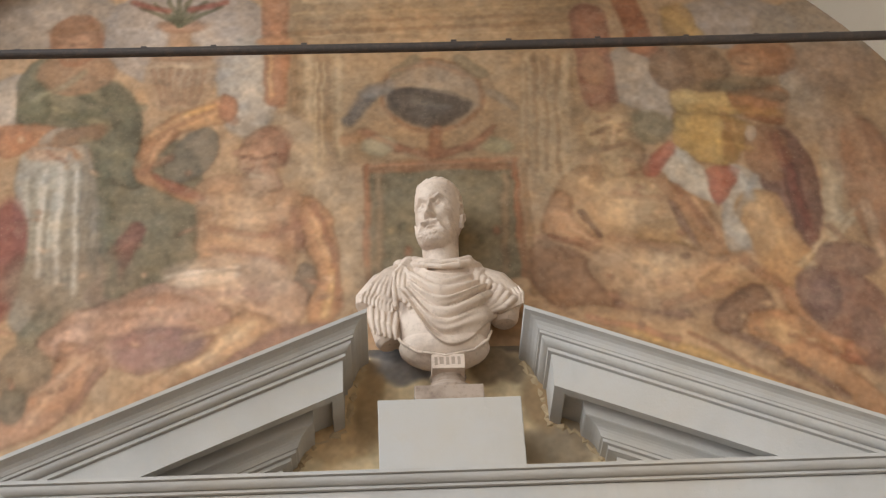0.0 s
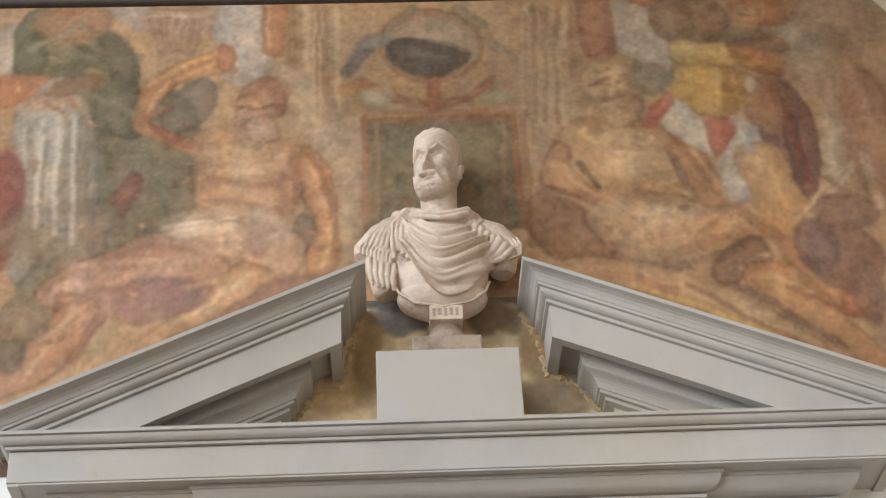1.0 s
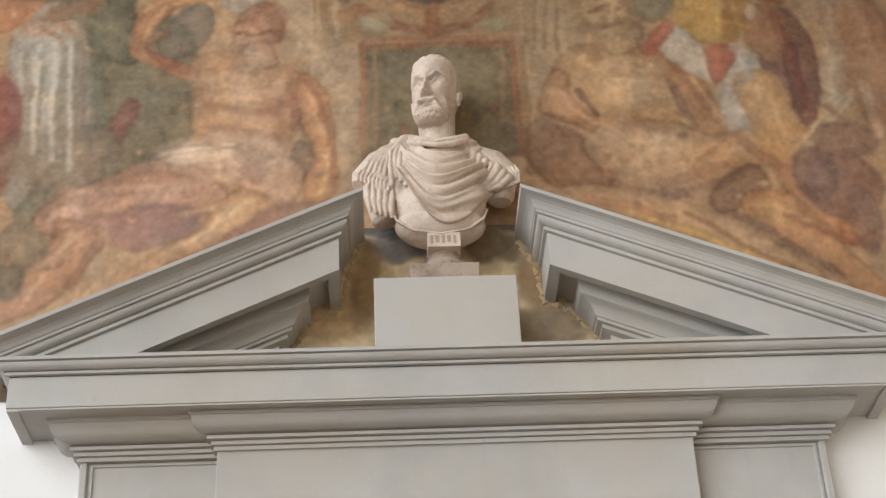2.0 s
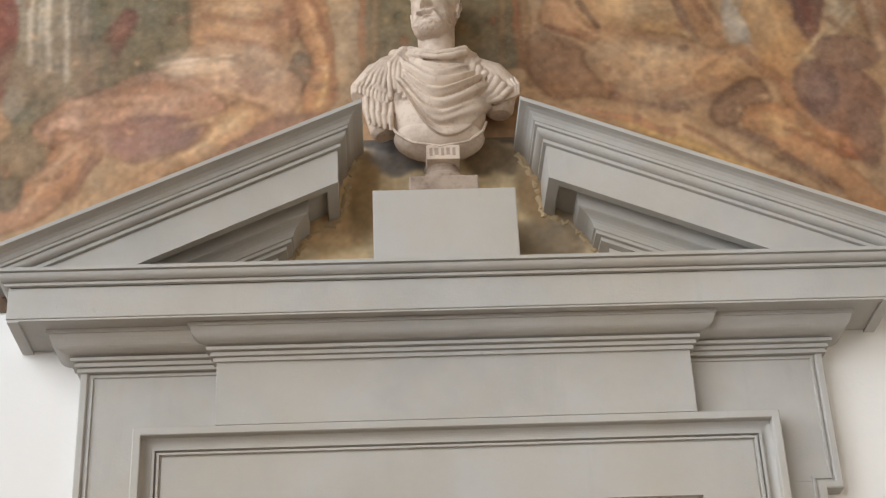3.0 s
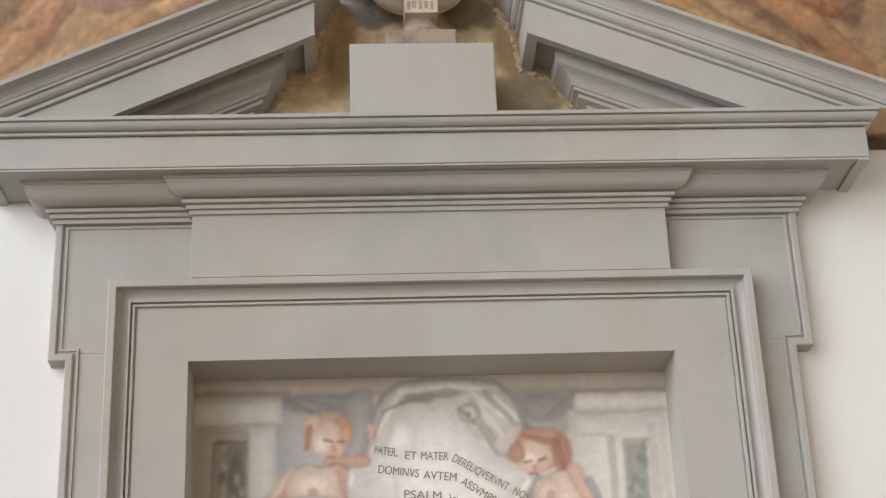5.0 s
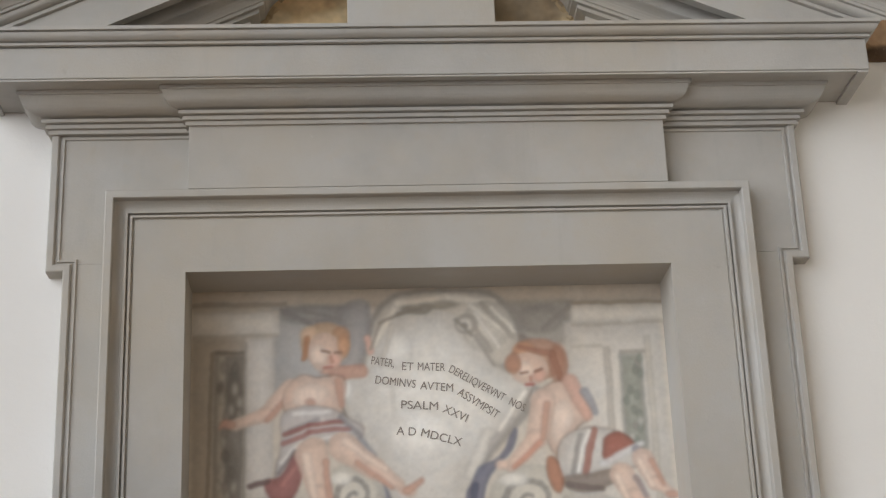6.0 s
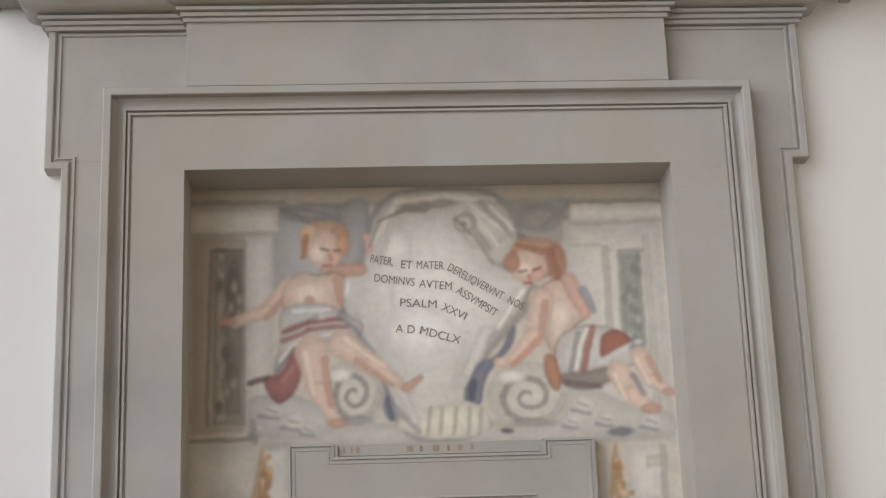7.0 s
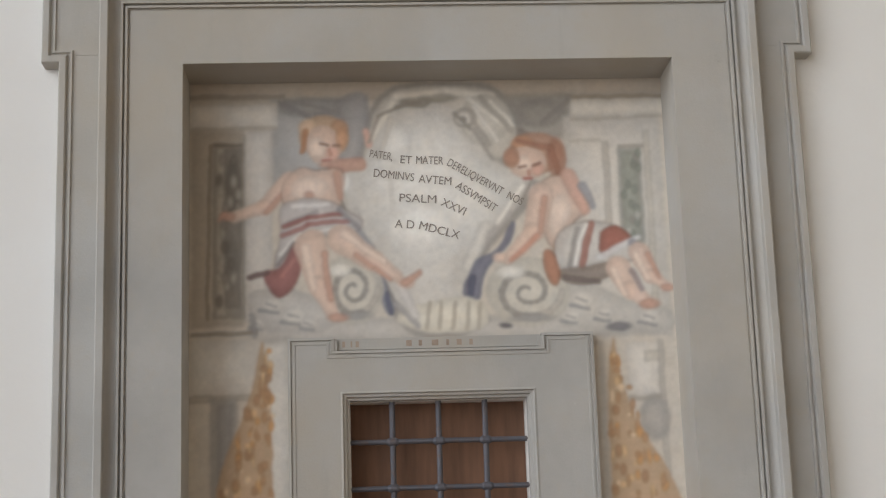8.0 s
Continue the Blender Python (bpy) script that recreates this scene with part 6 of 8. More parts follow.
mural_paint.patch([(-0.240, 3.016), (-0.191, 3.055), (-0.133, 3.050), (-0.048, 3.045), (-0.042, 2.968), (-0.066, 2.913), (-0.164, 2.927), (-0.235, 2.920), (-0.254, 2.963)], (222, 188, 166))
mural_paint.patch([(-0.211, 3.012), (-0.134, 3.026), (-0.096, 2.989), (-0.135, 2.950), (-0.212, 2.952)], (234, 208, 188), soft=0.015)
mural_paint.limb(-0.064, 3.029, -0.054, 2.949, 0.014, 0.010, (196, 146, 124), soft=0.012)
mural_paint.blob(-0.158, 2.961, 0.019, 0.012, (196, 146, 124), 0, soft=0.010)
mural_paint.blob(-0.108, 3.167, 0.086, 0.077, (202, 160, 124), 0)
mural_paint.blob(-0.160, 3.202, 0.035, 0.033, (216, 180, 146), 0, soft=0.010)
mural_paint.blob(-0.053, 3.194, 0.031, 0.037, (190, 142, 108), 0, soft=0.010)
mural_paint.blob(-0.109, 3.139, 0.062, 0.069, (222, 188, 166), 0)
mural_paint.blob(-0.132, 3.127, 0.031, 0.036, (234, 208, 188), 0, soft=0.014)
mural_paint.blob(-0.078, 3.106, 0.023, 0.028, (222, 170, 148), 0, soft=0.012)
mural_paint.blob(-0.046, 3.160, 0.019, 0.041, (206, 150, 112), 0, soft=0.010)
mural_paint.limb(-0.120, 3.143, -0.093, 3.136, 0.004, 0.004, (120, 84, 70), soft=0.004)
mural_paint.limb(-0.074, 3.134, -0.055, 3.134, 0.004, 0.004, (124, 88, 74), soft=0.004)
mural_paint.limb(-0.090, 3.118, -0.086, 3.102, 0.005, 0.006, (190, 132, 112), soft=0.005)
mural_paint.limb(-0.114, 3.082, -0.086, 3.082, 0.004, 0.004, (170, 92, 82), soft=0.004)
mural_paint.blob(-0.102, 3.066, 0.023, 0.010, (196, 146, 124), 0, soft=0.008)
mural_paint.limb(-0.170, 3.188, -0.183, 3.112, 0.010, 0.008, (176, 116, 80), soft=0.008)
mural_paint.patch([(-0.258, 2.909), (-0.212, 2.940), (-0.135, 2.950), (-0.051, 2.917), (0.022, 2.864), (-0.006, 2.829), (-0.060, 2.800), (-0.118, 2.815), (-0.185, 2.793), (-0.230, 2.719), (-0.268, 2.685), (-0.279, 2.720), (-0.259, 2.814)], (196, 188, 184))
mural_paint.limb(-0.212, 2.920, -0.097, 2.926, 0.010, 0.010, (222, 216, 210), soft=0.008)
mural_paint.limb(-0.242, 2.853, -0.136, 2.899, 0.010, 0.008, (160, 152, 150), soft=0.008)
mural_paint.limb(-0.256, 2.755, -0.194, 2.828, 0.010, 0.008, (220, 214, 206), soft=0.008)
mural_paint.limb(-0.175, 2.822, -0.040, 2.845, 0.008, 0.008, (214, 208, 202), soft=0.008)
mural_paint.limb(-0.248, 2.849, -0.165, 2.879, 0.008, 0.008, (150, 96, 90), soft=0.006)
mural_paint.limb(-0.165, 2.879, -0.051, 2.889, 0.008, 0.008, (150, 96, 90), soft=0.006)
mural_paint.limb(-0.252, 2.818, -0.165, 2.856, 0.008, 0.008, (160, 108, 102), soft=0.006)
mural_paint.limb(-0.165, 2.856, -0.028, 2.865, 0.008, 0.008, (160, 108, 102), soft=0.006)
mural_paint.limb(-0.058, 2.905, 0.010, 2.840, 0.008, 0.008, (140, 134, 134), soft=0.008)
mural_paint.limb(-0.268, 2.716, -0.214, 2.793, 0.006, 0.006, (130, 120, 118), soft=0.006)
mural_paint.patch([(-0.314, 2.694), (-0.260, 2.708), (-0.222, 2.774), (-0.195, 2.793), (-0.188, 2.707), (-0.219, 2.633), (-0.265, 2.603), (-0.303, 2.643)], (152, 92, 88))
mural_paint.limb(-0.253, 2.677, -0.214, 2.735, 0.012, 0.010, (178, 116, 108), soft=0.010)
mural_paint.limb(-0.363, 2.675, -0.302, 2.693, 0.010, 0.008, (110, 88, 84), soft=0.006)
mural_paint.limb(-0.156, 2.780, -0.128, 2.645, 0.058, 0.039, (222, 188, 166))
mural_paint.limb(-0.128, 2.645, -0.088, 2.545, 0.035, 0.021, (222, 188, 166))
mural_paint.limb(-0.176, 2.773, -0.147, 2.636, 0.016, 0.012, (234, 208, 188), soft=0.012)
mural_paint.limb(-0.111, 2.752, -0.094, 2.596, 0.012, 0.010, (196, 146, 124), soft=0.010)
mural_paint.blob(-0.069, 2.533, 0.034, 0.015, (196, 146, 124), 0)
mural_paint.limb(-0.049, 2.802, 0.053, 2.725, 0.051, 0.037, (222, 188, 166))
mural_paint.limb(0.053, 2.725, 0.136, 2.668, 0.035, 0.021, (222, 188, 166))
mural_paint.limb(-0.041, 2.821, 0.092, 2.720, 0.014, 0.010, (234, 208, 188), soft=0.012)
mural_paint.limb(-0.004, 2.746, 0.109, 2.661, 0.010, 0.008, (196, 146, 124), soft=0.010)
mural_paint.blob(0.163, 2.648, 0.031, 0.020, (222, 188, 166), 0)
mural_paint.limb(0.159, 2.648, 0.213, 2.682, 0.015, 0.010, (196, 146, 124))
mural_paint.blob(0.625, 3.093, 0.094, 0.077, (186, 138, 112), 0)
mural_paint.blob(0.697, 3.076, 0.035, 0.073, (172, 120, 96), 0, soft=0.012)
mural_paint.blob(0.581, 3.129, 0.039, 0.028, (206, 146, 110), 0, soft=0.010)
mural_paint.blob(0.596, 3.061, 0.067, 0.061, (222, 188, 166), 0)
mural_paint.blob(0.580, 3.058, 0.031, 0.028, (234, 208, 188), 0, soft=0.012)
mural_paint.blob(0.540, 3.079, 0.027, 0.036, (180, 128, 102), 0, soft=0.010)
mural_paint.blob(0.630, 3.036, 0.024, 0.024, (220, 166, 144), 0, soft=0.012)
mural_paint.limb(0.564, 3.046, 0.588, 3.049, 0.004, 0.004, (120, 80, 66), soft=0.004)
mural_paint.limb(0.615, 3.053, 0.639, 3.061, 0.004, 0.004, (120, 80, 66), soft=0.004)
mural_paint.limb(0.597, 3.033, 0.598, 3.017, 0.005, 0.006, (186, 124, 104), soft=0.005)
mural_paint.limb(0.578, 3.001, 0.609, 3.005, 0.005, 0.004, (168, 84, 74), soft=0.004)
mural_paint.limb(0.562, 3.139, 0.679, 3.113, 0.008, 0.012, (164, 112, 90), soft=0.008)
mural_paint.limb(0.679, 3.113, 0.704, 3.015, 0.012, 0.010, (158, 106, 84), soft=0.008)
mural_paint.patch([(0.611, 2.944), (0.674, 3.011), (0.747, 2.998), (0.786, 2.933), (0.796, 2.880), (0.751, 2.853), (0.712, 2.774), (0.682, 2.747), (0.647, 2.796), (0.635, 2.868)], (222, 188, 166))
mural_paint.patch([(0.656, 2.915), (0.720, 2.944), (0.736, 2.874), (0.684, 2.795), (0.657, 2.835)], (234, 208, 188), soft=0.016)
mural_paint.limb(0.733, 3.010, 0.788, 2.893, 0.028, 0.022, (212, 162, 140))
mural_paint.limb(0.781, 2.973, 0.816, 2.900, 0.016, 0.010, (150, 148, 152), soft=0.010)
mural_paint.limb(0.638, 2.944, 0.609, 2.816, 0.044, 0.036, (222, 188, 166))
mural_paint.limb(0.609, 2.816, 0.512, 2.723, 0.033, 0.022, (222, 188, 166))
mural_paint.limb(0.649, 2.935, 0.628, 2.816, 0.012, 0.010, (196, 146, 124), soft=0.010)
mural_paint.limb(0.616, 2.800, 0.525, 2.719, 0.010, 0.008, (206, 140, 116), soft=0.010)
mural_paint.blob(0.485, 2.728, 0.027, 0.018, (222, 188, 166), 0)
mural_paint.patch([(0.694, 2.811), (0.774, 2.849), (0.872, 2.839), (0.966, 2.769), (1.001, 2.713), (0.923, 2.707), (0.845, 2.700), (0.785, 2.682), (0.708, 2.680), (0.670, 2.716)], (206, 198, 188))
mural_paint.patch([(0.835, 2.808), (0.891, 2.831), (0.943, 2.790), (0.894, 2.751), (0.834, 2.728)], (158, 88, 72))
mural_paint.limb(0.805, 2.840, 0.767, 2.694, 0.012, 0.012, (160, 104, 90), soft=0.006)
mural_paint.limb(0.758, 2.825, 0.724, 2.695, 0.008, 0.008, (150, 142, 134), soft=0.008)
mural_paint.limb(0.785, 2.837, 0.740, 2.699, 0.008, 0.008, (232, 224, 214), soft=0.008)
mural_paint.limb(0.826, 2.723, 0.967, 2.789, 0.012, 0.010, (214, 210, 206), soft=0.008)
mural_paint.limb(0.946, 2.770, 1.001, 2.705, 0.014, 0.012, (146, 140, 146), soft=0.008)
mural_paint.patch([(0.678, 2.680), (0.786, 2.694), (0.884, 2.707), (0.862, 2.653), (0.782, 2.625), (0.705, 2.636)], (138, 122, 110), soft=0.010)
mural_paint.patch([(0.633, 2.740), (0.664, 2.748), (0.688, 2.676), (0.674, 2.625), (0.644, 2.657)], (178, 116, 88))
mural_paint.limb(0.706, 2.656, 0.822, 2.634, 0.012, 0.010, (112, 98, 92), soft=0.010)
mural_paint.limb(0.890, 2.684, 0.929, 2.608, 0.043, 0.033, (222, 188, 166))
mural_paint.limb(0.929, 2.608, 0.988, 2.560, 0.031, 0.021, (222, 188, 166))
mural_paint.limb(0.874, 2.676, 0.909, 2.593, 0.012, 0.010, (234, 208, 188), soft=0.012)
mural_paint.blob(0.992, 2.556, 0.035, 0.018, (196, 146, 124), 0)
mural_paint.limb(0.967, 2.733, 1.002, 2.654, 0.039, 0.031, (222, 188, 166))
mural_paint.limb(1.002, 2.654, 1.058, 2.617, 0.027, 0.016, (222, 188, 166))
mural_paint.limb(0.951, 2.726, 0.990, 2.646, 0.012, 0.010, (234, 208, 188), soft=0.012)
mural_paint.limb(0.995, 2.729, 1.029, 2.649, 0.010, 0.008, (196, 146, 124), soft=0.010)
mural_paint.blob(1.058, 2.613, 0.023, 0.014, (196, 146, 124), 0)
mural_paint.limb(0.936, 2.671, 0.968, 2.607, 0.010, 0.008, (150, 132, 128), soft=0.008)
mural_paint.rect(-0.565, 2.270, -0.331, 2.465, (214, 204, 190), soft=0.011)
mural_paint.rect(-0.565, 2.257, -0.347, 2.280, (170, 158, 142), soft=0.007)
mural_paint.rect(-0.496, 1.909, -0.407, 2.268, (168, 160, 150), soft=0.015)
mural_paint.rect(-0.474, 1.909, -0.422, 2.249, (150, 144, 138), soft=0.015)
mural_paint.rect(-0.323, 1.544, -0.237, 2.455, (216, 207, 194), soft=0.015)
mural_paint.rect(0.763, 1.510, 0.824, 2.429, (196, 186, 172), soft=0.015)
mural_paint.rect(0.902, 2.244, 1.021, 2.424, (222, 212, 198), soft=0.012)
mural_paint.rect(0.962, 2.358, 1.031, 2.396, (196, 186, 170), soft=0.008)
mural_paint.rect(0.900, 2.228, 1.023, 2.243, (168, 156, 140), soft=0.008)
mural_paint.rect(1.009, 1.867, 1.029, 2.434, (178, 168, 154), soft=0.008)
mural_paint.blob(0.988, 2.167, 0.050, 0.076, (170, 162, 152), 0, soft=0.015)
mural_paint.patch([(-0.327, 2.455), (-0.312, 2.389), (-0.298, 2.238), (-0.292, 2.088), (-0.290, 1.904), (-0.289, 1.544), (-0.496, 1.551), (-0.481, 1.910), (-0.452, 2.056), (-0.399, 2.181), (-0.361, 2.296)], (200, 160, 120), soft=0.009)
mural_paint.patch([(0.858, 2.446), (0.872, 2.361), (0.890, 2.264), (0.933, 2.145), (0.999, 2.034), (1.059, 1.902), (1.127, 1.679), (0.810, 1.508), (0.828, 1.909), (0.829, 2.133), (0.834, 2.285)], (200, 160, 120), soft=0.010)
mural_paint.blob(-0.337, 1.986, 0.010, 0.010, (206, 146, 90), 0, soft=0.006)
mural_paint.blob(-0.312, 2.391, 0.005, 0.020, (180, 134, 94), 0, soft=0.006)
mural_paint.blob(0.848, 2.006, 0.008, 0.010, (172, 128, 92), 0, soft=0.006)
mural_paint.blob(-0.377, 2.216, 0.012, 0.024, (172, 128, 92), 0, soft=0.006)
mural_paint.blob(0.894, 1.851, 0.006, 0.015, (180, 134, 94), 0, soft=0.006)
mural_paint.blob(0.873, 2.299, 0.006, 0.024, (220, 178, 126), 0, soft=0.006)
mural_paint.blob(-0.324, 2.283, 0.009, 0.016, (180, 134, 94), 0, soft=0.006)
mural_paint.blob(0.963, 1.928, 0.010, 0.020, (220, 178, 126), 0, soft=0.006)
mural_paint.blob(0.960, 2.038, 0.006, 0.024, (206, 146, 90), 0, soft=0.006)
mural_paint.blob(0.902, 2.183, 0.009, 0.008, (226, 196, 156), 0, soft=0.006)
mural_paint.blob(-0.342, 1.971, 0.006, 0.016, (206, 146, 90), 0, soft=0.006)
mural_paint.blob(-0.406, 1.962, 0.010, 0.021, (220, 178, 126), 0, soft=0.006)
mural_paint.blob(-0.461, 1.907, 0.008, 0.013, (220, 178, 126), 0, soft=0.006)
mural_paint.blob(0.857, 2.062, 0.012, 0.023, (172, 128, 92), 0, soft=0.006)
mural_paint.blob(-0.348, 2.222, 0.008, 0.018, (226, 196, 156), 0, soft=0.006)
mural_paint.blob(0.877, 2.062, 0.009, 0.022, (220, 178, 126), 0, soft=0.006)
mural_paint.blob(-0.322, 1.995, 0.008, 0.018, (180, 134, 94), 0, soft=0.006)
mural_paint.blob(-0.414, 1.980, 0.013, 0.024, (180, 134, 94), 0, soft=0.006)
mural_paint.blob(-0.302, 2.372, 0.005, 0.011, (180, 134, 94), 0, soft=0.006)
mural_paint.blob(-0.365, 2.149, 0.004, 0.011, (206, 146, 90), 0, soft=0.006)
mural_paint.blob(-0.373, 1.913, 0.006, 0.014, (180, 134, 94), 0, soft=0.006)
mural_paint.blob(1.001, 1.973, 0.009, 0.013, (220, 178, 126), 0, soft=0.006)
mural_paint.blob(-0.370, 2.082, 0.013, 0.021, (172, 128, 92), 0, soft=0.006)
mural_paint.blob(0.902, 2.118, 0.008, 0.010, (172, 128, 92), 0, soft=0.006)
mural_paint.blob(0.981, 2.036, 0.010, 0.013, (206, 146, 90), 0, soft=0.006)
mural_paint.blob(-0.299, 2.425, 0.010, 0.010, (206, 146, 90), 0, soft=0.006)
mural_paint.blob(0.915, 1.888, 0.013, 0.016, (172, 128, 92), 0, soft=0.006)
mural_paint.blob(-0.486, 1.885, 0.012, 0.017, (220, 178, 126), 0, soft=0.005)
mural_paint.blob(-0.337, 1.986, 0.004, 0.023, (220, 178, 126), 0, soft=0.006)
mural_paint.blob(-0.352, 2.109, 0.005, 0.018, (172, 128, 92), 0, soft=0.006)
mural_paint.blob(-0.304, 2.243, 0.007, 0.016, (226, 196, 156), 0, soft=0.006)
mural_paint.blob(0.912, 2.194, 0.006, 0.012, (180, 134, 94), 0, soft=0.006)
mural_paint.blob(-0.374, 1.996, 0.013, 0.016, (226, 196, 156), 0, soft=0.006)
mural_paint.blob(0.827, 1.888, 0.005, 0.012, (206, 146, 90), 0, soft=0.006)
mural_paint.blob(-0.343, 2.191, 0.008, 0.014, (206, 146, 90), 0, soft=0.006)
mural_paint.blob(-0.297, 1.952, 0.009, 0.019, (180, 134, 94), 0, soft=0.006)
mural_paint.blob(0.827, 1.885, 0.011, 0.014, (226, 196, 156), 0, soft=0.006)
mural_paint.blob(0.944, 1.975, 0.012, 0.022, (172, 128, 92), 0, soft=0.006)
mural_paint.blob(0.860, 2.129, 0.007, 0.022, (180, 134, 94), 0, soft=0.006)
mural_paint.blob(-0.360, 2.210, 0.009, 0.018, (172, 128, 92), 0, soft=0.006)
mural_paint.blob(-0.387, 1.910, 0.009, 0.015, (220, 178, 126), 0, soft=0.006)
mural_paint.blob(-0.365, 2.085, 0.004, 0.020, (220, 178, 126), 0, soft=0.006)
mural_paint.blob(0.960, 1.913, 0.004, 0.019, (180, 134, 94), 0, soft=0.006)
mural_paint.blob(0.832, 1.835, 0.012, 0.011, (206, 146, 90), 0, soft=0.006)
mural_paint.blob(-0.452, 1.951, 0.013, 0.019, (172, 128, 92), 0, soft=0.006)
mural_paint.blob(0.870, 2.273, 0.005, 0.018, (180, 134, 94), 0, soft=0.006)
mural_paint.blob(0.946, 2.041, 0.006, 0.017, (180, 134, 94), 0, soft=0.006)
mural_paint.blob(0.852, 1.952, 0.008, 0.013, (226, 196, 156), 0, soft=0.006)
mural_paint.blob(-0.373, 2.110, 0.012, 0.010, (220, 178, 126), 0, soft=0.006)
mural_paint.blob(0.876, 2.272, 0.013, 0.017, (226, 196, 156), 0, soft=0.006)
mural_paint.blob(-0.310, 2.258, 0.012, 0.012, (180, 134, 94), 0, soft=0.006)
mural_paint.blob(0.916, 1.919, 0.007, 0.010, (180, 134, 94), 0, soft=0.006)
mural_paint.blob(-0.394, 2.029, 0.005, 0.009, (226, 196, 156), 0, soft=0.006)
mural_paint.blob(-0.347, 2.128, 0.013, 0.009, (226, 196, 156), 0, soft=0.006)
mural_paint.blob(0.851, 2.365, 0.005, 0.024, (206, 146, 90), 0, soft=0.006)
mural_paint.blob(0.842, 1.928, 0.012, 0.016, (180, 134, 94), 0, soft=0.006)
mural_paint.blob(0.866, 2.280, 0.006, 0.013, (226, 196, 156), 0, soft=0.006)
mural_paint.blob(0.897, 1.968, 0.011, 0.013, (220, 178, 126), 0, soft=0.006)
mural_paint.blob(-0.442, 1.960, 0.008, 0.017, (226, 196, 156), 0, soft=0.006)
mural_paint.blob(-0.299, 2.261, 0.004, 0.011, (180, 134, 94), 0, soft=0.006)
mural_paint.blob(0.863, 2.356, 0.011, 0.008, (172, 128, 92), 0, soft=0.006)
mural_paint.blob(0.930, 2.178, 0.007, 0.015, (180, 134, 94), 0, soft=0.006)
mural_paint.blob(-0.314, 2.300, 0.007, 0.023, (180, 134, 94), 0, soft=0.006)
mural_paint.blob(-0.402, 2.079, 0.011, 0.019, (180, 134, 94), 0, soft=0.006)
mural_paint.blob(-0.404, 2.115, 0.007, 0.023, (206, 146, 90), 0, soft=0.006)
mural_paint.blob(-0.309, 2.401, 0.005, 0.021, (220, 178, 126), 0, soft=0.006)
mural_paint.blob(0.910, 2.184, 0.005, 0.011, (180, 134, 94), 0, soft=0.006)
mural_paint.blob(0.928, 2.031, 0.012, 0.019, (206, 146, 90), 0, soft=0.006)
mural_paint.blob(-0.319, 2.204, 0.011, 0.020, (180, 134, 94), 0, soft=0.006)
mural_paint.blob(-0.332, 1.970, 0.004, 0.017, (206, 146, 90), 0, soft=0.006)
mural_paint.blob(-0.310, 1.879, 0.011, 0.014, (180, 134, 94), 0, soft=0.006)
mural_paint.blob(0.871, 2.361, 0.009, 0.024, (206, 146, 90), 0, soft=0.006)
mural_paint.blob(0.867, 2.330, 0.013, 0.009, (180, 134, 94), 0, soft=0.006)
mural_paint.blob(-0.409, 2.034, 0.004, 0.021, (172, 128, 92), 0, soft=0.006)
mural_paint.blob(-0.298, 2.207, 0.013, 0.011, (226, 196, 156), 0, soft=0.006)
mural_paint.blob(-0.330, 2.034, 0.012, 0.021, (180, 134, 94), 0, soft=0.006)
mural_paint.blob(0.922, 2.048, 0.012, 0.011, (180, 134, 94), 0, soft=0.006)
mural_paint.blob(-0.342, 2.135, 0.011, 0.016, (180, 134, 94), 0, soft=0.006)
mural_paint.blob(0.884, 1.959, 0.008, 0.021, (180, 134, 94), 0, soft=0.006)
mural_paint.blob(-0.359, 2.077, 0.011, 0.012, (172, 128, 92), 0, soft=0.006)
mural_paint.blob(-0.302, 2.203, 0.006, 0.009, (172, 128, 92), 0, soft=0.006)
mural_paint.blob(0.885, 1.847, 0.008, 0.011, (206, 146, 90), 0, soft=0.006)
mural_paint.blob(-0.318, 2.271, 0.005, 0.015, (220, 178, 126), 0, soft=0.006)
mural_paint.blob(0.837, 2.136, 0.007, 0.023, (180, 134, 94), 0, soft=0.006)
mural_paint.blob(-0.405, 2.068, 0.010, 0.023, (206, 146, 90), 0, soft=0.006)
mural_paint.blob(-0.296, 2.378, 0.011, 0.017, (220, 178, 126), 0, soft=0.006)
mural_paint.blob(-0.302, 2.362, 0.010, 0.012, (180, 134, 94), 0, soft=0.006)
mural_paint.blob(0.837, 2.050, 0.005, 0.024, (220, 178, 126), 0, soft=0.006)
mural_paint.blob(-0.399, 2.139, 0.004, 0.016, (180, 134, 94), 0, soft=0.006)
mural_paint.blob(-0.296, 2.176, 0.009, 0.021, (206, 146, 90), 0, soft=0.006)
mural_paint.blob(-0.418, 1.879, 0.009, 0.010, (172, 128, 92), 0, soft=0.006)
mural_paint.blob(-0.351, 1.961, 0.012, 0.015, (172, 128, 92), 0, soft=0.006)
mural_paint.blob(-0.332, 2.289, 0.005, 0.016, (172, 128, 92), 0, soft=0.006)
mural_paint.blob(-0.407, 2.058, 0.008, 0.008, (180, 134, 94), 0, soft=0.006)
mural_paint.blob(0.862, 2.362, 0.012, 0.014, (180, 134, 94), 0, soft=0.006)
mural_paint.blob(0.865, 2.240, 0.009, 0.021, (180, 134, 94), 0, soft=0.006)
mural_paint.blob(0.929, 2.141, 0.010, 0.023, (180, 134, 94), 0, soft=0.006)
mural_paint.blob(-0.316, 2.044, 0.011, 0.016, (180, 134, 94), 0, soft=0.006)
mural_paint.blob(-0.323, 2.342, 0.006, 0.023, (220, 178, 126), 0, soft=0.006)
mural_paint.blob(-0.358, 2.116, 0.005, 0.011, (206, 146, 90), 0, soft=0.006)
mural_paint.blob(0.860, 2.385, 0.006, 0.014, (220, 178, 126), 0, soft=0.006)
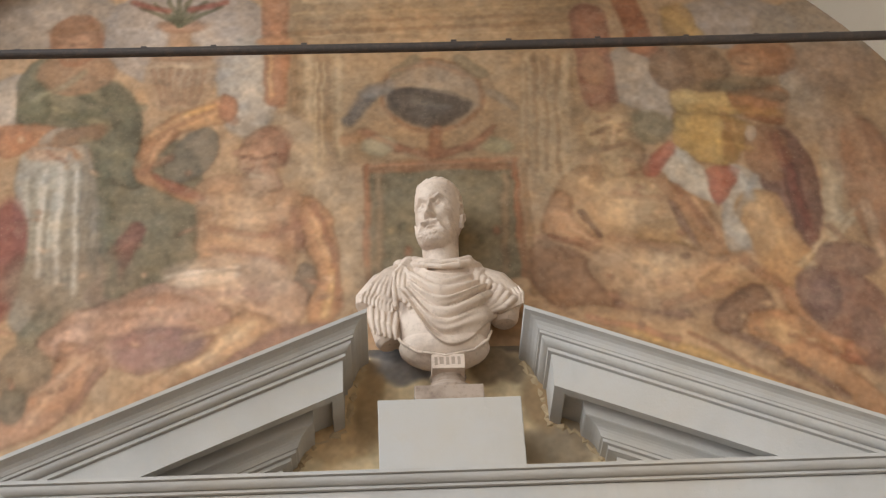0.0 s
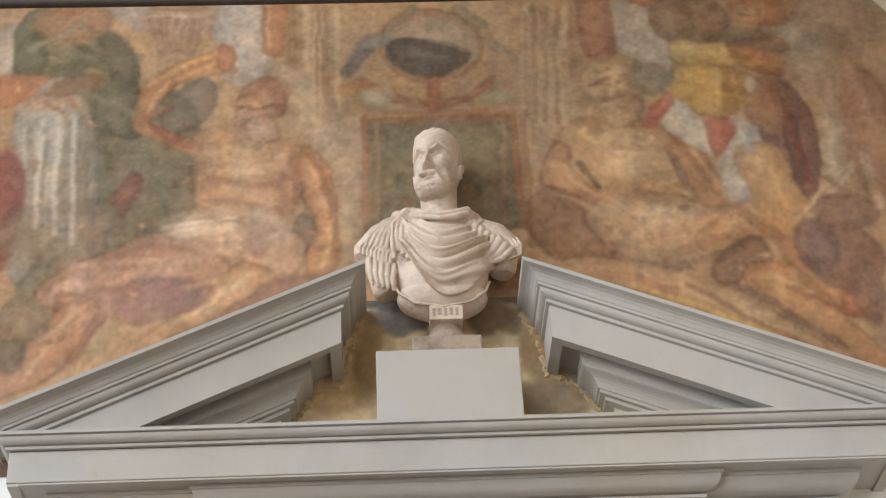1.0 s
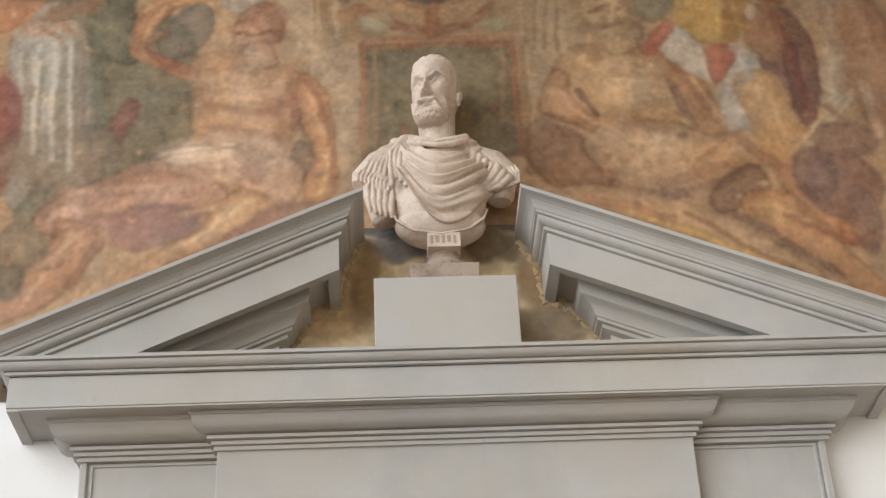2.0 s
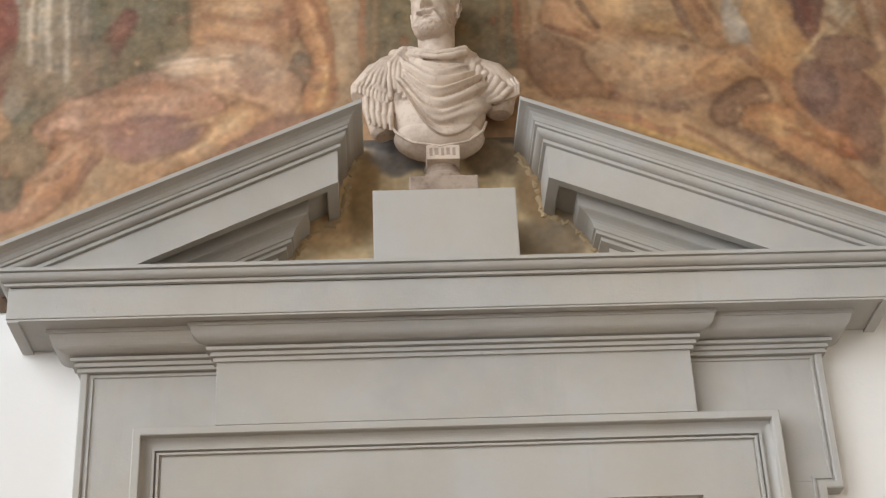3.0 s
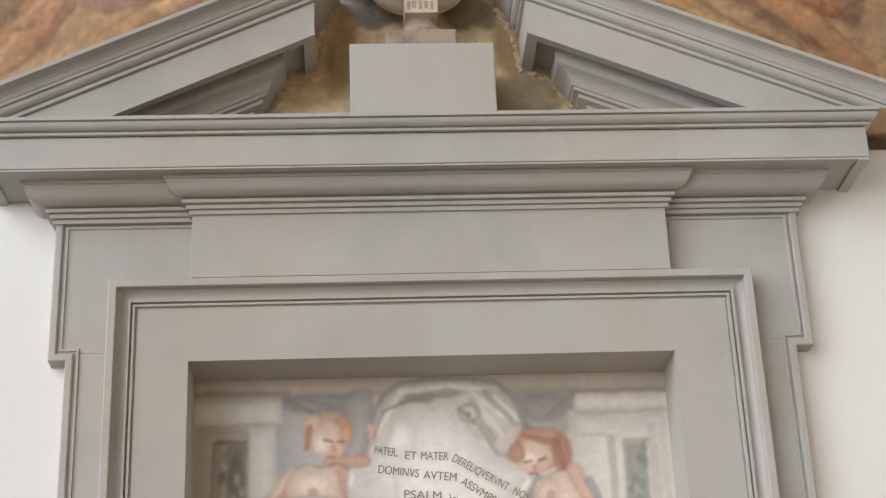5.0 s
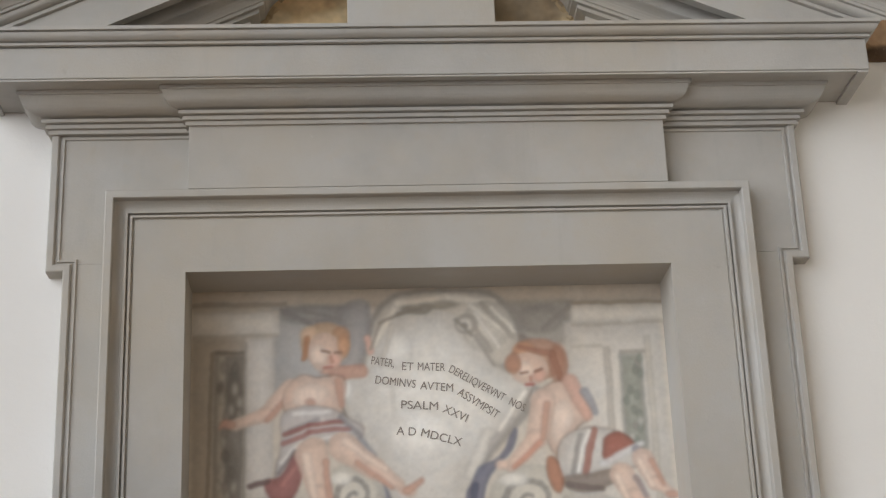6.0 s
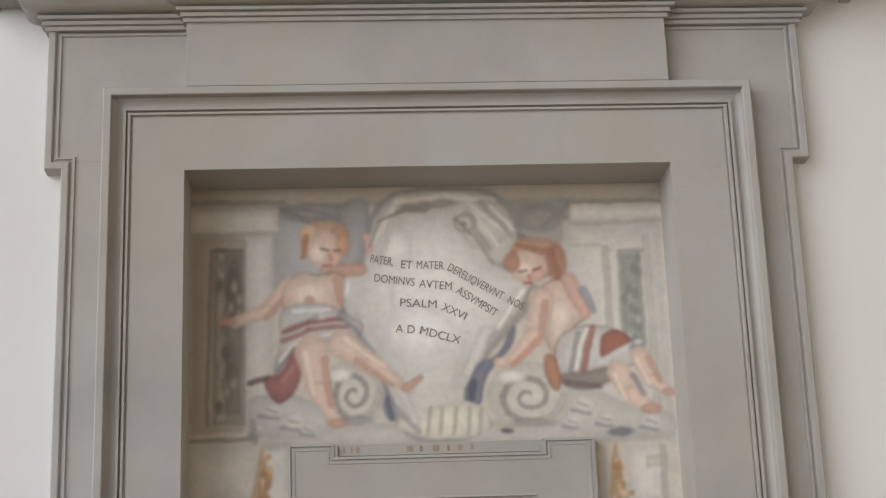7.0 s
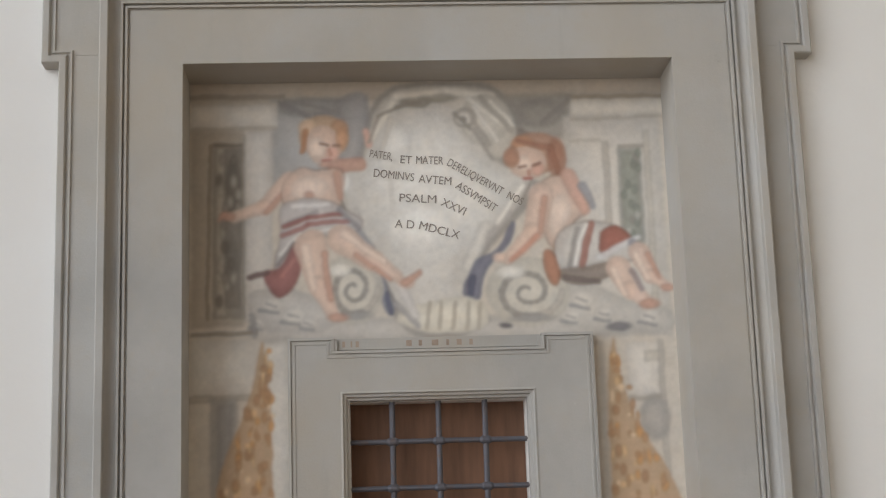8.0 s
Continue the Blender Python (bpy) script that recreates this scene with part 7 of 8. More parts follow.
mural_paint.blob(0.919, 1.981, 0.009, 0.017, (206, 146, 90), 0, soft=0.006)
mural_paint.blob(0.934, 2.123, 0.013, 0.019, (206, 146, 90), 0, soft=0.006)
mural_paint.blob(-0.306, 2.366, 0.013, 0.008, (226, 196, 156), 0, soft=0.006)
mural_paint.blob(-0.296, 2.266, 0.011, 0.018, (206, 146, 90), 0, soft=0.006)
mural_paint.blob(0.838, 2.118, 0.013, 0.011, (180, 134, 94), 0, soft=0.006)
mural_paint.blob(1.009, 1.942, 0.012, 0.019, (206, 146, 90), 0, soft=0.006)
mural_paint.blob(0.909, 2.017, 0.005, 0.010, (220, 178, 126), 0, soft=0.006)
mural_paint.blob(0.912, 1.844, 0.004, 0.014, (180, 134, 94), 0, soft=0.006)
mural_paint.blob(0.866, 1.947, 0.010, 0.013, (220, 178, 126), 0, soft=0.006)
mural_paint.blob(0.874, 2.301, 0.011, 0.014, (180, 134, 94), 0, soft=0.006)
mural_paint.blob(-0.312, 2.263, 0.010, 0.023, (180, 134, 94), 0, soft=0.006)
mural_paint.blob(-0.300, 2.354, 0.010, 0.017, (206, 146, 90), 0, soft=0.006)
mural_paint.blob(0.974, 1.907, 0.008, 0.015, (226, 196, 156), 0, soft=0.006)
mural_paint.blob(-0.353, 2.056, 0.004, 0.022, (220, 178, 126), 0, soft=0.006)
mural_paint.blob(-0.301, 2.278, 0.009, 0.018, (180, 134, 94), 0, soft=0.006)
mural_paint.blob(-0.307, 2.137, 0.011, 0.013, (180, 134, 94), 0, soft=0.006)
mural_paint.blob(-0.319, 2.366, 0.013, 0.013, (172, 128, 92), 0, soft=0.006)
mural_paint.blob(0.869, 1.998, 0.010, 0.022, (172, 128, 92), 0, soft=0.006)
mural_paint.blob(-0.415, 1.943, 0.005, 0.013, (220, 178, 126), 0, soft=0.006)
mural_paint.blob(-0.402, 2.048, 0.010, 0.021, (180, 134, 94), 0, soft=0.006)
mural_paint.blob(1.003, 1.962, 0.010, 0.024, (180, 134, 94), 0, soft=0.006)
mural_paint.blob(0.859, 2.144, 0.007, 0.010, (206, 146, 90), 0, soft=0.006)
mural_paint.blob(0.878, 1.839, 0.013, 0.015, (180, 134, 94), 0, soft=0.006)
mural_paint.blob(0.865, 2.295, 0.010, 0.016, (220, 178, 126), 0, soft=0.006)
mural_paint.blob(-0.444, 1.896, 0.010, 0.012, (180, 134, 94), 0, soft=0.006)
mural_paint.blob(0.976, 1.917, 0.006, 0.013, (180, 134, 94), 0, soft=0.006)
mural_paint.blob(-0.352, 2.217, 0.011, 0.017, (220, 178, 126), 0, soft=0.006)
mural_paint.blob(0.844, 2.121, 0.008, 0.011, (180, 134, 94), 0, soft=0.006)
mural_paint.blob(0.854, 2.198, 0.013, 0.017, (172, 128, 92), 0, soft=0.006)
mural_paint.blob(0.911, 1.839, 0.013, 0.009, (220, 178, 126), 0, soft=0.006)
mural_paint.blob(-0.333, 2.317, 0.005, 0.021, (180, 134, 94), 0, soft=0.006)
mural_paint.blob(-0.323, 2.240, 0.009, 0.008, (180, 134, 94), 0, soft=0.006)
mural_paint.blob(0.844, 2.245, 0.009, 0.024, (226, 196, 156), 0, soft=0.006)
mural_paint.blob(0.937, 1.852, 0.004, 0.014, (226, 196, 156), 0, soft=0.006)
mural_paint.blob(0.950, 2.103, 0.010, 0.018, (180, 134, 94), 0, soft=0.006)
mural_paint.blob(-0.342, 2.262, 0.011, 0.021, (172, 128, 92), 0, soft=0.006)
mural_paint.blob(-0.485, 1.911, 0.011, 0.022, (180, 134, 94), 0, soft=0.006)
mural_paint.blob(-0.365, 2.211, 0.004, 0.014, (172, 128, 92), 0, soft=0.006)
mural_paint.blob(-0.345, 2.145, 0.006, 0.019, (180, 134, 94), 0, soft=0.006)
mural_paint.blob(0.841, 1.940, 0.010, 0.008, (172, 128, 92), 0, soft=0.006)
mural_paint.blob(-0.301, 1.919, 0.011, 0.023, (226, 196, 156), 0, soft=0.006)
mural_paint.blob(-0.304, 2.125, 0.007, 0.018, (180, 134, 94), 0, soft=0.006)
mural_paint.blob(-0.310, 2.280, 0.011, 0.014, (180, 134, 94), 0, soft=0.006)
mural_paint.blob(0.904, 2.271, 0.011, 0.009, (180, 134, 94), 0, soft=0.006)
mural_paint.blob(-0.306, 2.333, 0.012, 0.017, (172, 128, 92), 0, soft=0.006)
mural_paint.blob(-0.409, 1.886, 0.006, 0.016, (206, 146, 90), 0, soft=0.006)
mural_paint.blob(-0.361, 2.165, 0.004, 0.008, (180, 134, 94), 0, soft=0.006)
mural_paint.blob(0.912, 2.113, 0.011, 0.008, (226, 196, 156), 0, soft=0.006)
mural_paint.blob(0.915, 2.216, 0.011, 0.017, (172, 128, 92), 0, soft=0.006)
mural_paint.soften(2)
mural_paint.fade(0.0, 0.86)
mural_paint.age(0.022)
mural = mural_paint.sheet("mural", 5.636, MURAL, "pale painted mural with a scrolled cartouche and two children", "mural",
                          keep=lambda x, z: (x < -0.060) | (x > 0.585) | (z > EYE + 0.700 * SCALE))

WORDS = [  # text, x, z, length, slope
    ("PATER,", 0.047, 3.090, 0.079, -10),
    ("ET", 0.152, 3.067, 0.039, -5),
    ("MATER", 0.207, 3.064, 0.094, -3),
    ("DERELIQVERVNT", 0.312, 3.058, 0.214, -31),
    ("NOS", 0.514, 2.937, 0.057, -29),
    ("DOMINVS", 0.059, 3.021, 0.139, -8),
    ("AVTEM", 0.215, 2.997, 0.113, -6),
    ("ASSVMPSIT", 0.340, 2.976, 0.160, -34),
    ("PSALM", 0.145, 2.931, 0.126, -4),
    ("XXVI", 0.288, 2.916, 0.088, -26),
    ("A D", 0.130, 2.840, 0.066, -5),
    ("MDCLX", 0.209, 2.834, 0.141, -16),
]
for text, x, z, length, slope in WORDS:
    font = bpy.data.curves.new("lettering", "FONT")
    font.body, font.size, font.fill_mode = text, 0.041, "FRONT"
    font.materials.append(INK)
    line = new("lettering", font)
    bpy.context.view_layer.update()
    fit = length / max(line.dimensions.x, 0.01)
    line.parent = mural
    line.matrix_basis = (Matrix.Translation(Vector((x, 5.634 * SCALE, z)) - mural.location) @ pose(0, 0, 0, 90, 0, 0)
                         @ pose(0, 0, 0, 0, 0, slope) @ Matrix.Diagonal((fit, 1, 1, 1)))
    tagged(line, "dark painted Latin capitals")

# ---- the stone portal ----
portal = thing("portal", (0.275, 5.5, FLOOR), "grey sandstone portal surround with eared architrave and broken pediment", "portal")
EAR_L, EAR_R, LOW_L, LOW_R = -1.117, 1.687, -1.055, 1.623
EAR_Z, PANEL_Z, PANEL_Y = 1.898, 2.44, 5.42
panel_face = PANEL_Y + 0.014
for x0, x1, z0, z1 in ((EAR_L + 0.03, -0.80, EAR_Z + 0.031, PANEL_Z), (1.38, EAR_R - 0.03, EAR_Z + 0.031, PANEL_Z), (LOW_L + 0.03, -0.80, FLOOR, EAR_Z + 0.030),
                       (1.38, LOW_R - 0.03, FLOOR, EAR_Z + 0.030), (-0.80, 1.38, 2.10, PANEL_Z)):
    part("backing_slab", boxes((x0, x1, panel_face, WALL, z0, z1)), STONE, portal)
ear_path = [(LOW_L, FLOOR), (LOW_L, EAR_Z), (EAR_L, EAR_Z), (EAR_L, PANEL_Z + 0.026), (EAR_R, PANEL_Z + 0.026), (EAR_R, EAR_Z), (LOW_R, EAR_Z), (LOW_R, FLOOR)]
part("border", frame_moulding(ear_path, [(0, -0.08), (0, -0.004), (0.004, 0), (0.024, 0), (0.028, -0.005), (0.031, -0.016), (0.037, -0.016), (0.039, -0.006),
                                         (0.047, -0.006), (0.050, -0.015), (0.054, -0.03)], PANEL_Y), STONE, portal)

ARCH_L, ARCH_R, ARCH_T, ARCH_Y = -0.902, 1.472, 2.186, 5.40
arch_path = [(ARCH_L, FLOOR), (ARCH_L, ARCH_T), (ARCH_R, ARCH_T), (ARCH_R, FLOOR)]
arch_profile = [(0, -0.10), (0, 0.040), (0.004, 0.044), (0.028, 0.044), (0.031, 0.040)]
arch_profile += curve_steps((0.032, 0.012), (0.066, -0.002), 0.14)
arch_profile += [(0.068, -0.003), (0.070, 0.012), (0.079, 0.012), (0.081, -0.006), (0.085, -0.006), (0.087, 0.008), (0.095, 0.008), (0.097, -0.005), (0.101, -0.005), (0.104, 0.0), (0.22, 0.0)]
part("architrave", frame_moulding(arch_path, arch_profile, ARCH_Y), STONE, portal)
part("jamb", boxes((ARCH_L + 0.2, LEFT, ARCH_Y - 0.0006, 5.70, FLOOR, TOP)), STONE, portal)
part("jamb", boxes((RIGHT, ARCH_R - 0.2, ARCH_Y - 0.0006, 5.70, FLOOR, TOP)), STONE, portal)
part("lintel", boxes((ARCH_L + 0.2, ARCH_R - 0.2, ARCH_Y - 0.0006, 5.70, TOP, ARCH_T - 0.2)), STONE, portal)

SOFFIT = 2.566
part("frieze", boxes((-0.606, 1.172, 5.37, WALL, 2.192, 2.50), bevel=0.003), STONE, portal)


def bed_profile(z, out):
    rows = [(0.0, z), (0.012, z), (0.012, z + 0.014), (0.007, z + 0.015), (0.007, z + 0.018), (0.022, z + 0.019), (0.022, z + 0.033), (0.016, z + 0.034), (0.016, z + 0.037), (0.036, z + 0.038), (0.036, z + 0.051), (0.018, z + 0.053), (0.018, z + 0.058)]
    rows += curve_steps((0.042, z + 0.060), (out - 0.008, SOFFIT - 0.016), 0.20, 8)
    return rows + [(out, SOFFIT - 0.014), (out, SOFFIT)]


part("bed_moulding", cornice(bed_profile(2.441, 0.100), -0.606, 1.172, 5.37, WALL), STONE, portal, "middle bed moulding, stepped forward")
part("bed_moulding", cornice(bed_profile(2.434, 0.115), EAR_L, EAR_R, PANEL_Y, WALL), STONE, portal)

COR_L, COR_R, COR_Y, COR_T = -1.361, 1.934, 5.21, 2.690
part("corona", boxes((COR_L, COR_R, COR_Y, WALL, SOFFIT, COR_T + 0.01), bevel=0.004), STONE, portal)
for x in (COR_L + 0.004, COR_R - 0.045):
    part("drip_edge", boxes((x, x + 0.041, COR_Y + 0.004, WALL, SOFFIT - 0.012, SOFFIT - 0.001)), STONE, portal)
part("drip_edge", boxes((COR_L + 0.046, COR_R - 0.046, COR_Y + 0.004, COR_Y + 0.030, SOFFIT - 0.008, SOFFIT - 0.001)), STONE, portal)
cap_profile = [(0.0, COR_T), (0.0, COR_T + 0.003), (0.014, COR_T + 0.005), (0.014, COR_T + 0.015), (0.008, COR_T + 0.016), (0.008, COR_T + 0.019)] + curve_steps((0.022, COR_T + 0.020), (0.042, COR_T + 0.044), 0.15) + [(0.036, COR_T + 0.045), (0.036, COR_T + 0.048), (0.050, COR_T + 0.050), (0.050, COR_T + 0.064)]
CAP_Z = COR_T + 0.064
part("cap_moulding", cornice(cap_profile, COR_L, COR_R, COR_Y, WALL), STONE, portal)


def raking(name, end, side, slope, far):
    """One half of the pediment: fascia, mouldings and their returns at the break. side: +1 runs to the right."""
    bm = bmesh.new()
    drop = -slope * side
    profile = [(-0.29, 0.045), (-0.048, 0.045), (-0.044, 0.008), (-0.040, 0.006), (0.0, 0.006), (0.0, 0.148), (-0.004, 0.149), (-0.004, 0.153), (0.012, 0.155), (0.012, 0.169), (0.006, 0.170), (0.006, 0.174)]
    profile += curve_steps((0.018, 0.177), (0.034, 0.202), 0.18) + [(0.031, 0.203), (0.031, 0.206), (0.042, 0.208), (0.042, 0.220)]
    profile += curve_steps((0.046, 0.222), (0.092, 0.262), -0.18, 4)[:-1] + [(0.098, 0.262), (0.100, 0.278), (-0.29, 0.278)]
    rings = []
    for p, h in profile:
        xe = end - side * p
        line = lambda x: 3.113 + h + drop * (x - end)
        rings.append([(xe, WALL, line(xe)), (xe, COR_Y - p, line(xe)), (far - side * 0.0, COR_Y - p, line(far))])
    rings.append(rings[0])
    strips(bm, rings)
    bed = [(-0.29, 0.04), (-0.100, 0.055), (-0.100, -0.012)] + curve_steps((-0.104, -0.016), (-0.150, -0.066), 0.18) + [(-0.156, -0.068), (-0.156, -0.082), (-0.172, -0.084), (-0.172, -0.100), (-0.200, -0.106), (-0.200, -0.60), (-0.29, -0.60)]
    rings = []
    for p, h in bed:
        xe = end - side * p * 1.2
        line = lambda x: 3.113 + h + drop * (x - end)
        rings.append([(xe, WALL, line(xe)), (xe, COR_Y - p, line(xe)), (far, COR_Y - p, line(far))])
    rings.append(rings[0])
    strips(bm, rings)
    geom = bm.verts[:] + bm.edges[:] + bm.faces[:]
    bmesh.ops.bisect_plane(bm, geom=geom, plane_co=(0, 0, CAP_Z - 0.002), plane_no=(0, 0, -1), clear_outer=True)
    return part(name, bm, STONE, portal)


def mortar(points, seed):
    """A lumpy bead of old mortar along a joint."""
    rng = random.Random(seed)
    fine = []
    for a, b in zip(points, points[1:]):
        n = max(2, int((Vector(b) - Vector(a)).length / 0.014))
        fine += [Vector(a).lerp(Vector(b), k / n) + Vector((rng.uniform(-0.010, 0.010), 0.002, rng.uniform(-0.010, 0.010))) for k in range(n)]
    return tube(bmesh.new(), fine, [rng.uniform(0.008, 0.022) for _ in fine], 8)


raking("raking_cornice", 0.674, 1, 0.415, 2.034)
part("mortar", mortar([(0.592, 5.498, 3.40), (0.640, 5.498, 3.28), (0.668, 5.498, 3.14), (0.674, 5.498, 3.105), (0.79, 5.498, 3.055), (0.84, 5.498, 2.98), (0.90, 5.498, 2.90), (0.912, 5.498, 2.77)], 3), MORTAR, portal, "rough ochre mortar")
part("mortar", mortar([(-0.061, 5.498, 3.40), (-0.109, 5.498, 3.28), (-0.137, 5.498, 3.14), (-0.143, 5.498, 3.105), (-0.26, 5.498, 3.05), (-0.31, 5.498, 2.97), (-0.37, 5.498, 2.89), (-0.382, 5.498, 2.77)], 4), MORTAR, portal, "rough ochre mortar")
raking("raking_cornice", -0.143, -1, 0.450, -1.461)

# ---- pedestal, socle and bust ----
single("pedestal", boxes((-0.0105, 0.5420, 5.22, 5.49, CAP_Z, 3.083), bevel=0.004), STONE, (0.266, 5.35, CAP_Z),
       "plain grey stone block pedestal on the cornice", "pedestal")

socle = thing("socle", (0.268, 5.37, 3.083), "round brown marble socle on a square plinth", "socle")
part("plinth", boxes((0.133, 0.405, 5.265, 5.48, 3.083, 3.172), bevel=0.006), SOCLE, socle)
stem = [(0.105, 3.170), (0.108, 3.180), (0.104, 3.192), (0.090, 3.200), (0.074, 3.216), (0.066, 3.236), (0.066, 3.252), (0.074, 3.262), (0.060, 3.270), (0.055, 3.285)]
part("stem", turned(bmesh.new(), 0.272, 5.37, stem), SOCLE, socle)
plate = part("name_plate", boxes((0.206, 0.338, 5.275, 5.40, 3.252, 3.318), bevel=0.004), MARBLE, socle, "small pale marble plate with worn letters")
for k, (wide, x) in enumerate(((0.012, 0.224), (0.016, 0.246), (0.012, 0.270), (0.014, 0.292), (0.012, 0.315))):
    part("letter_bar", boxes((x - wide / 2, x + wide / 2, 5.2735, 5.280, 3.268 + 0.004 * (k % 2), 3.304)), SOCLE, plate)


def hump(x, z, at_x, at_z, wide, high):
    return math.exp(-((x - at_x) / wide) ** 2 - ((z - at_z) / high) ** 2)


def ridge(x, z, xa, za, xb, zb, wide):
    """One along a line, falling off to both sides of it."""
    dx, dz = xb - xa, zb - za
    s = min(1, max(0, ((x - xa) * dx + (z - za) * dz) / (dx * dx + dz * dz)))
    return math.exp(-((x - xa - s * dx) ** 2 + (z - za - s * dz) ** 2) / wide ** 2)


def step(a, b, v):
    k = min(1, max(0, (v - a) / (b - a)))
    return k * k * (3 - 2 * k)


SKULL = [  # height, half width, front, back
    (-0.258, 0.012, 0.078, -0.040), (-0.244, 0.040, 0.104, -0.020), (-0.215, 0.058, 0.116, 0.000), (-0.170, 0.071, 0.117, 0.030), (-0.120, 0.080, 0.113, 0.080), (-0.070, 0.088, 0.110, 0.112),
    (-0.020, 0.093, 0.108, 0.126), (0.030, 0.098, 0.113, 0.132), (0.080, 0.097, 0.108, 0.128), (0.120, 0.086, 0.092, 0.108), (0.150, 0.064, 0.066, 0.078), (0.168, 0.036, 0.036, 0.042), (0.174, 0.008, 0.008, 0.010)]


def carved(x, y, z):
    """How far the carving stands out from the skull, on the face, hair and beard."""
    a, lift = abs(x), 0.0
    face = step(0.01, -0.04, y)
    if face:
        # forehead, brows, sockets, lids
        f = 0.004 * hump(a, z, 0.035, 0.070, 0.035, 0.030)
        f += 0.012 * ridge(a, z, 0.012, -0.006, 0.040, 0.010, 0.011) + 0.010 * ridge(a, z, 0.040, 0.010, 0.070, -0.008, 0.011)
        f -= 0.030 * hump(a, z, 0.036, -0.026, 0.026, 0.018)
        f += 0.019 * hump(a, z, 0.038, -0.028, 0.019, 0.012)
        f += 0.009 * ridge(a, z, 0.018, -0.026, 0.037, -0.013, 0.0045) + 0.009 * ridge(a, z, 0.037, -0.013, 0.060, -0.027, 0.0045)
        f += 0.007 * ridge(a, z, 0.020, -0.036, 0.054, -0.042, 0.0045)
        f -= 0.004 * hump(a, z, 0.033, -0.030, 0.004, 0.004)
        # nose
        k = min(1, max(0, (0.004 - z) / 0.100))
        if z > -0.118:
            f += (0.010 + 0.040 * k) * math.exp(-(x / (0.009 + 0.005 * k)) ** 2) * step(0.035, -0.005, z) * step(-0.118, -0.104, z)
            f += 0.014 * hump(a, z, 0.017, -0.098, 0.008, 0.010)
        f -= 0.010 * hump(a, z, 0.012, -0.116, 0.007, 0.005)
        # cheeks
        f += 0.008 * hump(a, z, 0.062, -0.058, 0.024, 0.022) - 0.009 * hump(a, z, 0.060, -0.112, 0.020, 0.026)
        # moustache, mouth
        f += 0.013 * ridge(a, z, 0.006, -0.128, 0.030, -0.142, 0.009) + 0.012 * ridge(a, z, 0.030, -0.142, 0.050, -0.188, 0.009)
        f -= 0.014 * ridge(a, z, 0.0, -0.153, 0.024, -0.157, 0.006)
        f += 0.009 * hump(x, z, 0, -0.166, 0.020, 0.007) - 0.008 * hump(x, z, 0, -0.180, 0.022, 0.006)
        lift += f * face
    # beard along the jaw, and short hair
    beard = max(step(-0.184, -0.202, z), step(0.052, 0.070, a) * step(-0.085, -0.115, z)) * step(0.05, 0.0, y)
    curls = abs(math.sin(180 * x + 1.6 * math.sin(150 * z))) * abs(math.sin(160 * z + 1.9 * math.sin(140 * x + 60 * y)))
    lift += beard * (0.005 + 0.007 * curls)
    hair = max(step(0.088, 0.108, z + 0.25 * (y + 0.03)), step(-0.030, -0.005, y) * step(-0.075, -0.045, z))
    locks = abs(math.sin(70 * x + 60 * y + 1.5 * math.sin(75 * z))) * abs(math.sin(66 * z + 50 * x))
    lift += hair * (0.003 + 0.005 * locks)
    return lift


def head_form(bm, place, rows=130, sides=160):
    """The head as rings from chin to crown, carved on the way."""
    heights, rings = [r[0] for r in SKULL], []
    for i in range(rows + 1):
        z = heights[0] + (heights[-1] - heights[0]) * 0.5 * (1 - math.cos(math.pi * (0.04 + 0.92 * i / rows)))
        w, f, b = (float(np.interp(z, heights, [r[k] for r in SKULL])) for k in (1, 2, 3))
        mid, ring = (b - f) / 2, []
        half = (b + f) / 2
        for k in range(sides):
            t = 2 * math.pi * k / sides
            nx, ny = math.sin(t), -math.cos(t)
            x = w * math.copysign(abs(nx) ** 0.9, nx)
            y = mid + half * math.copysign(abs(ny) ** 0.9, ny)
            lift = carved(x, y, z)
            away = Vector((nx * 0.7, ny, 0.0)).normalized()
            if z > 0.09:
                away.z = (z - 0.09) * 9
            ring.append(bm.verts.new(place @ (Vector((x, y, z if z > -0.10 else 0.82 * z - 0.018)) + away * lift)))
        rings.append(ring)
    for a, b in zip(rings, rings[1:]):
        for k in range(sides):
            bm.faces.new((a[k], a[(k + 1) % sides], b[(k + 1) % sides], b[k]))
    bm.faces.new(rings[0][::-1])
    bm.faces.new(rings[-1])


def draped(bm, x, y, z, rx, ry, rz, lift, rows=150, sides=220):
    """A rounded form whose front is carved by lift(x, z)."""
    rings = []
    for i in range(rows + 1):
        v = math.pi * (0.02 + 0.96 * i / rows) - math.pi / 2
        ring = []
        for k in range(sides):
            t = 2 * math.pi * k / sides
            d = Vector((math.cos(v) * math.sin(t), -math.cos(v) * math.cos(t), math.sin(v)))
            p = Vector((x + rx * d.x, y + ry * d.y, z + rz * d.z))
            ring.append(bm.verts.new(p + d * lift(p.x, p.z) * step(0.1, -0.25, d.y)))
        rings.append(ring)
    for a, b in zip(rings, rings[1:]):
        for k in range(sides):
            bm.faces.new((a[k], a[(k + 1) % sides], b[(k + 1) % sides], b[k]))
    bm.faces.new(rings[0][::-1])
    bm.faces.new(rings[-1])


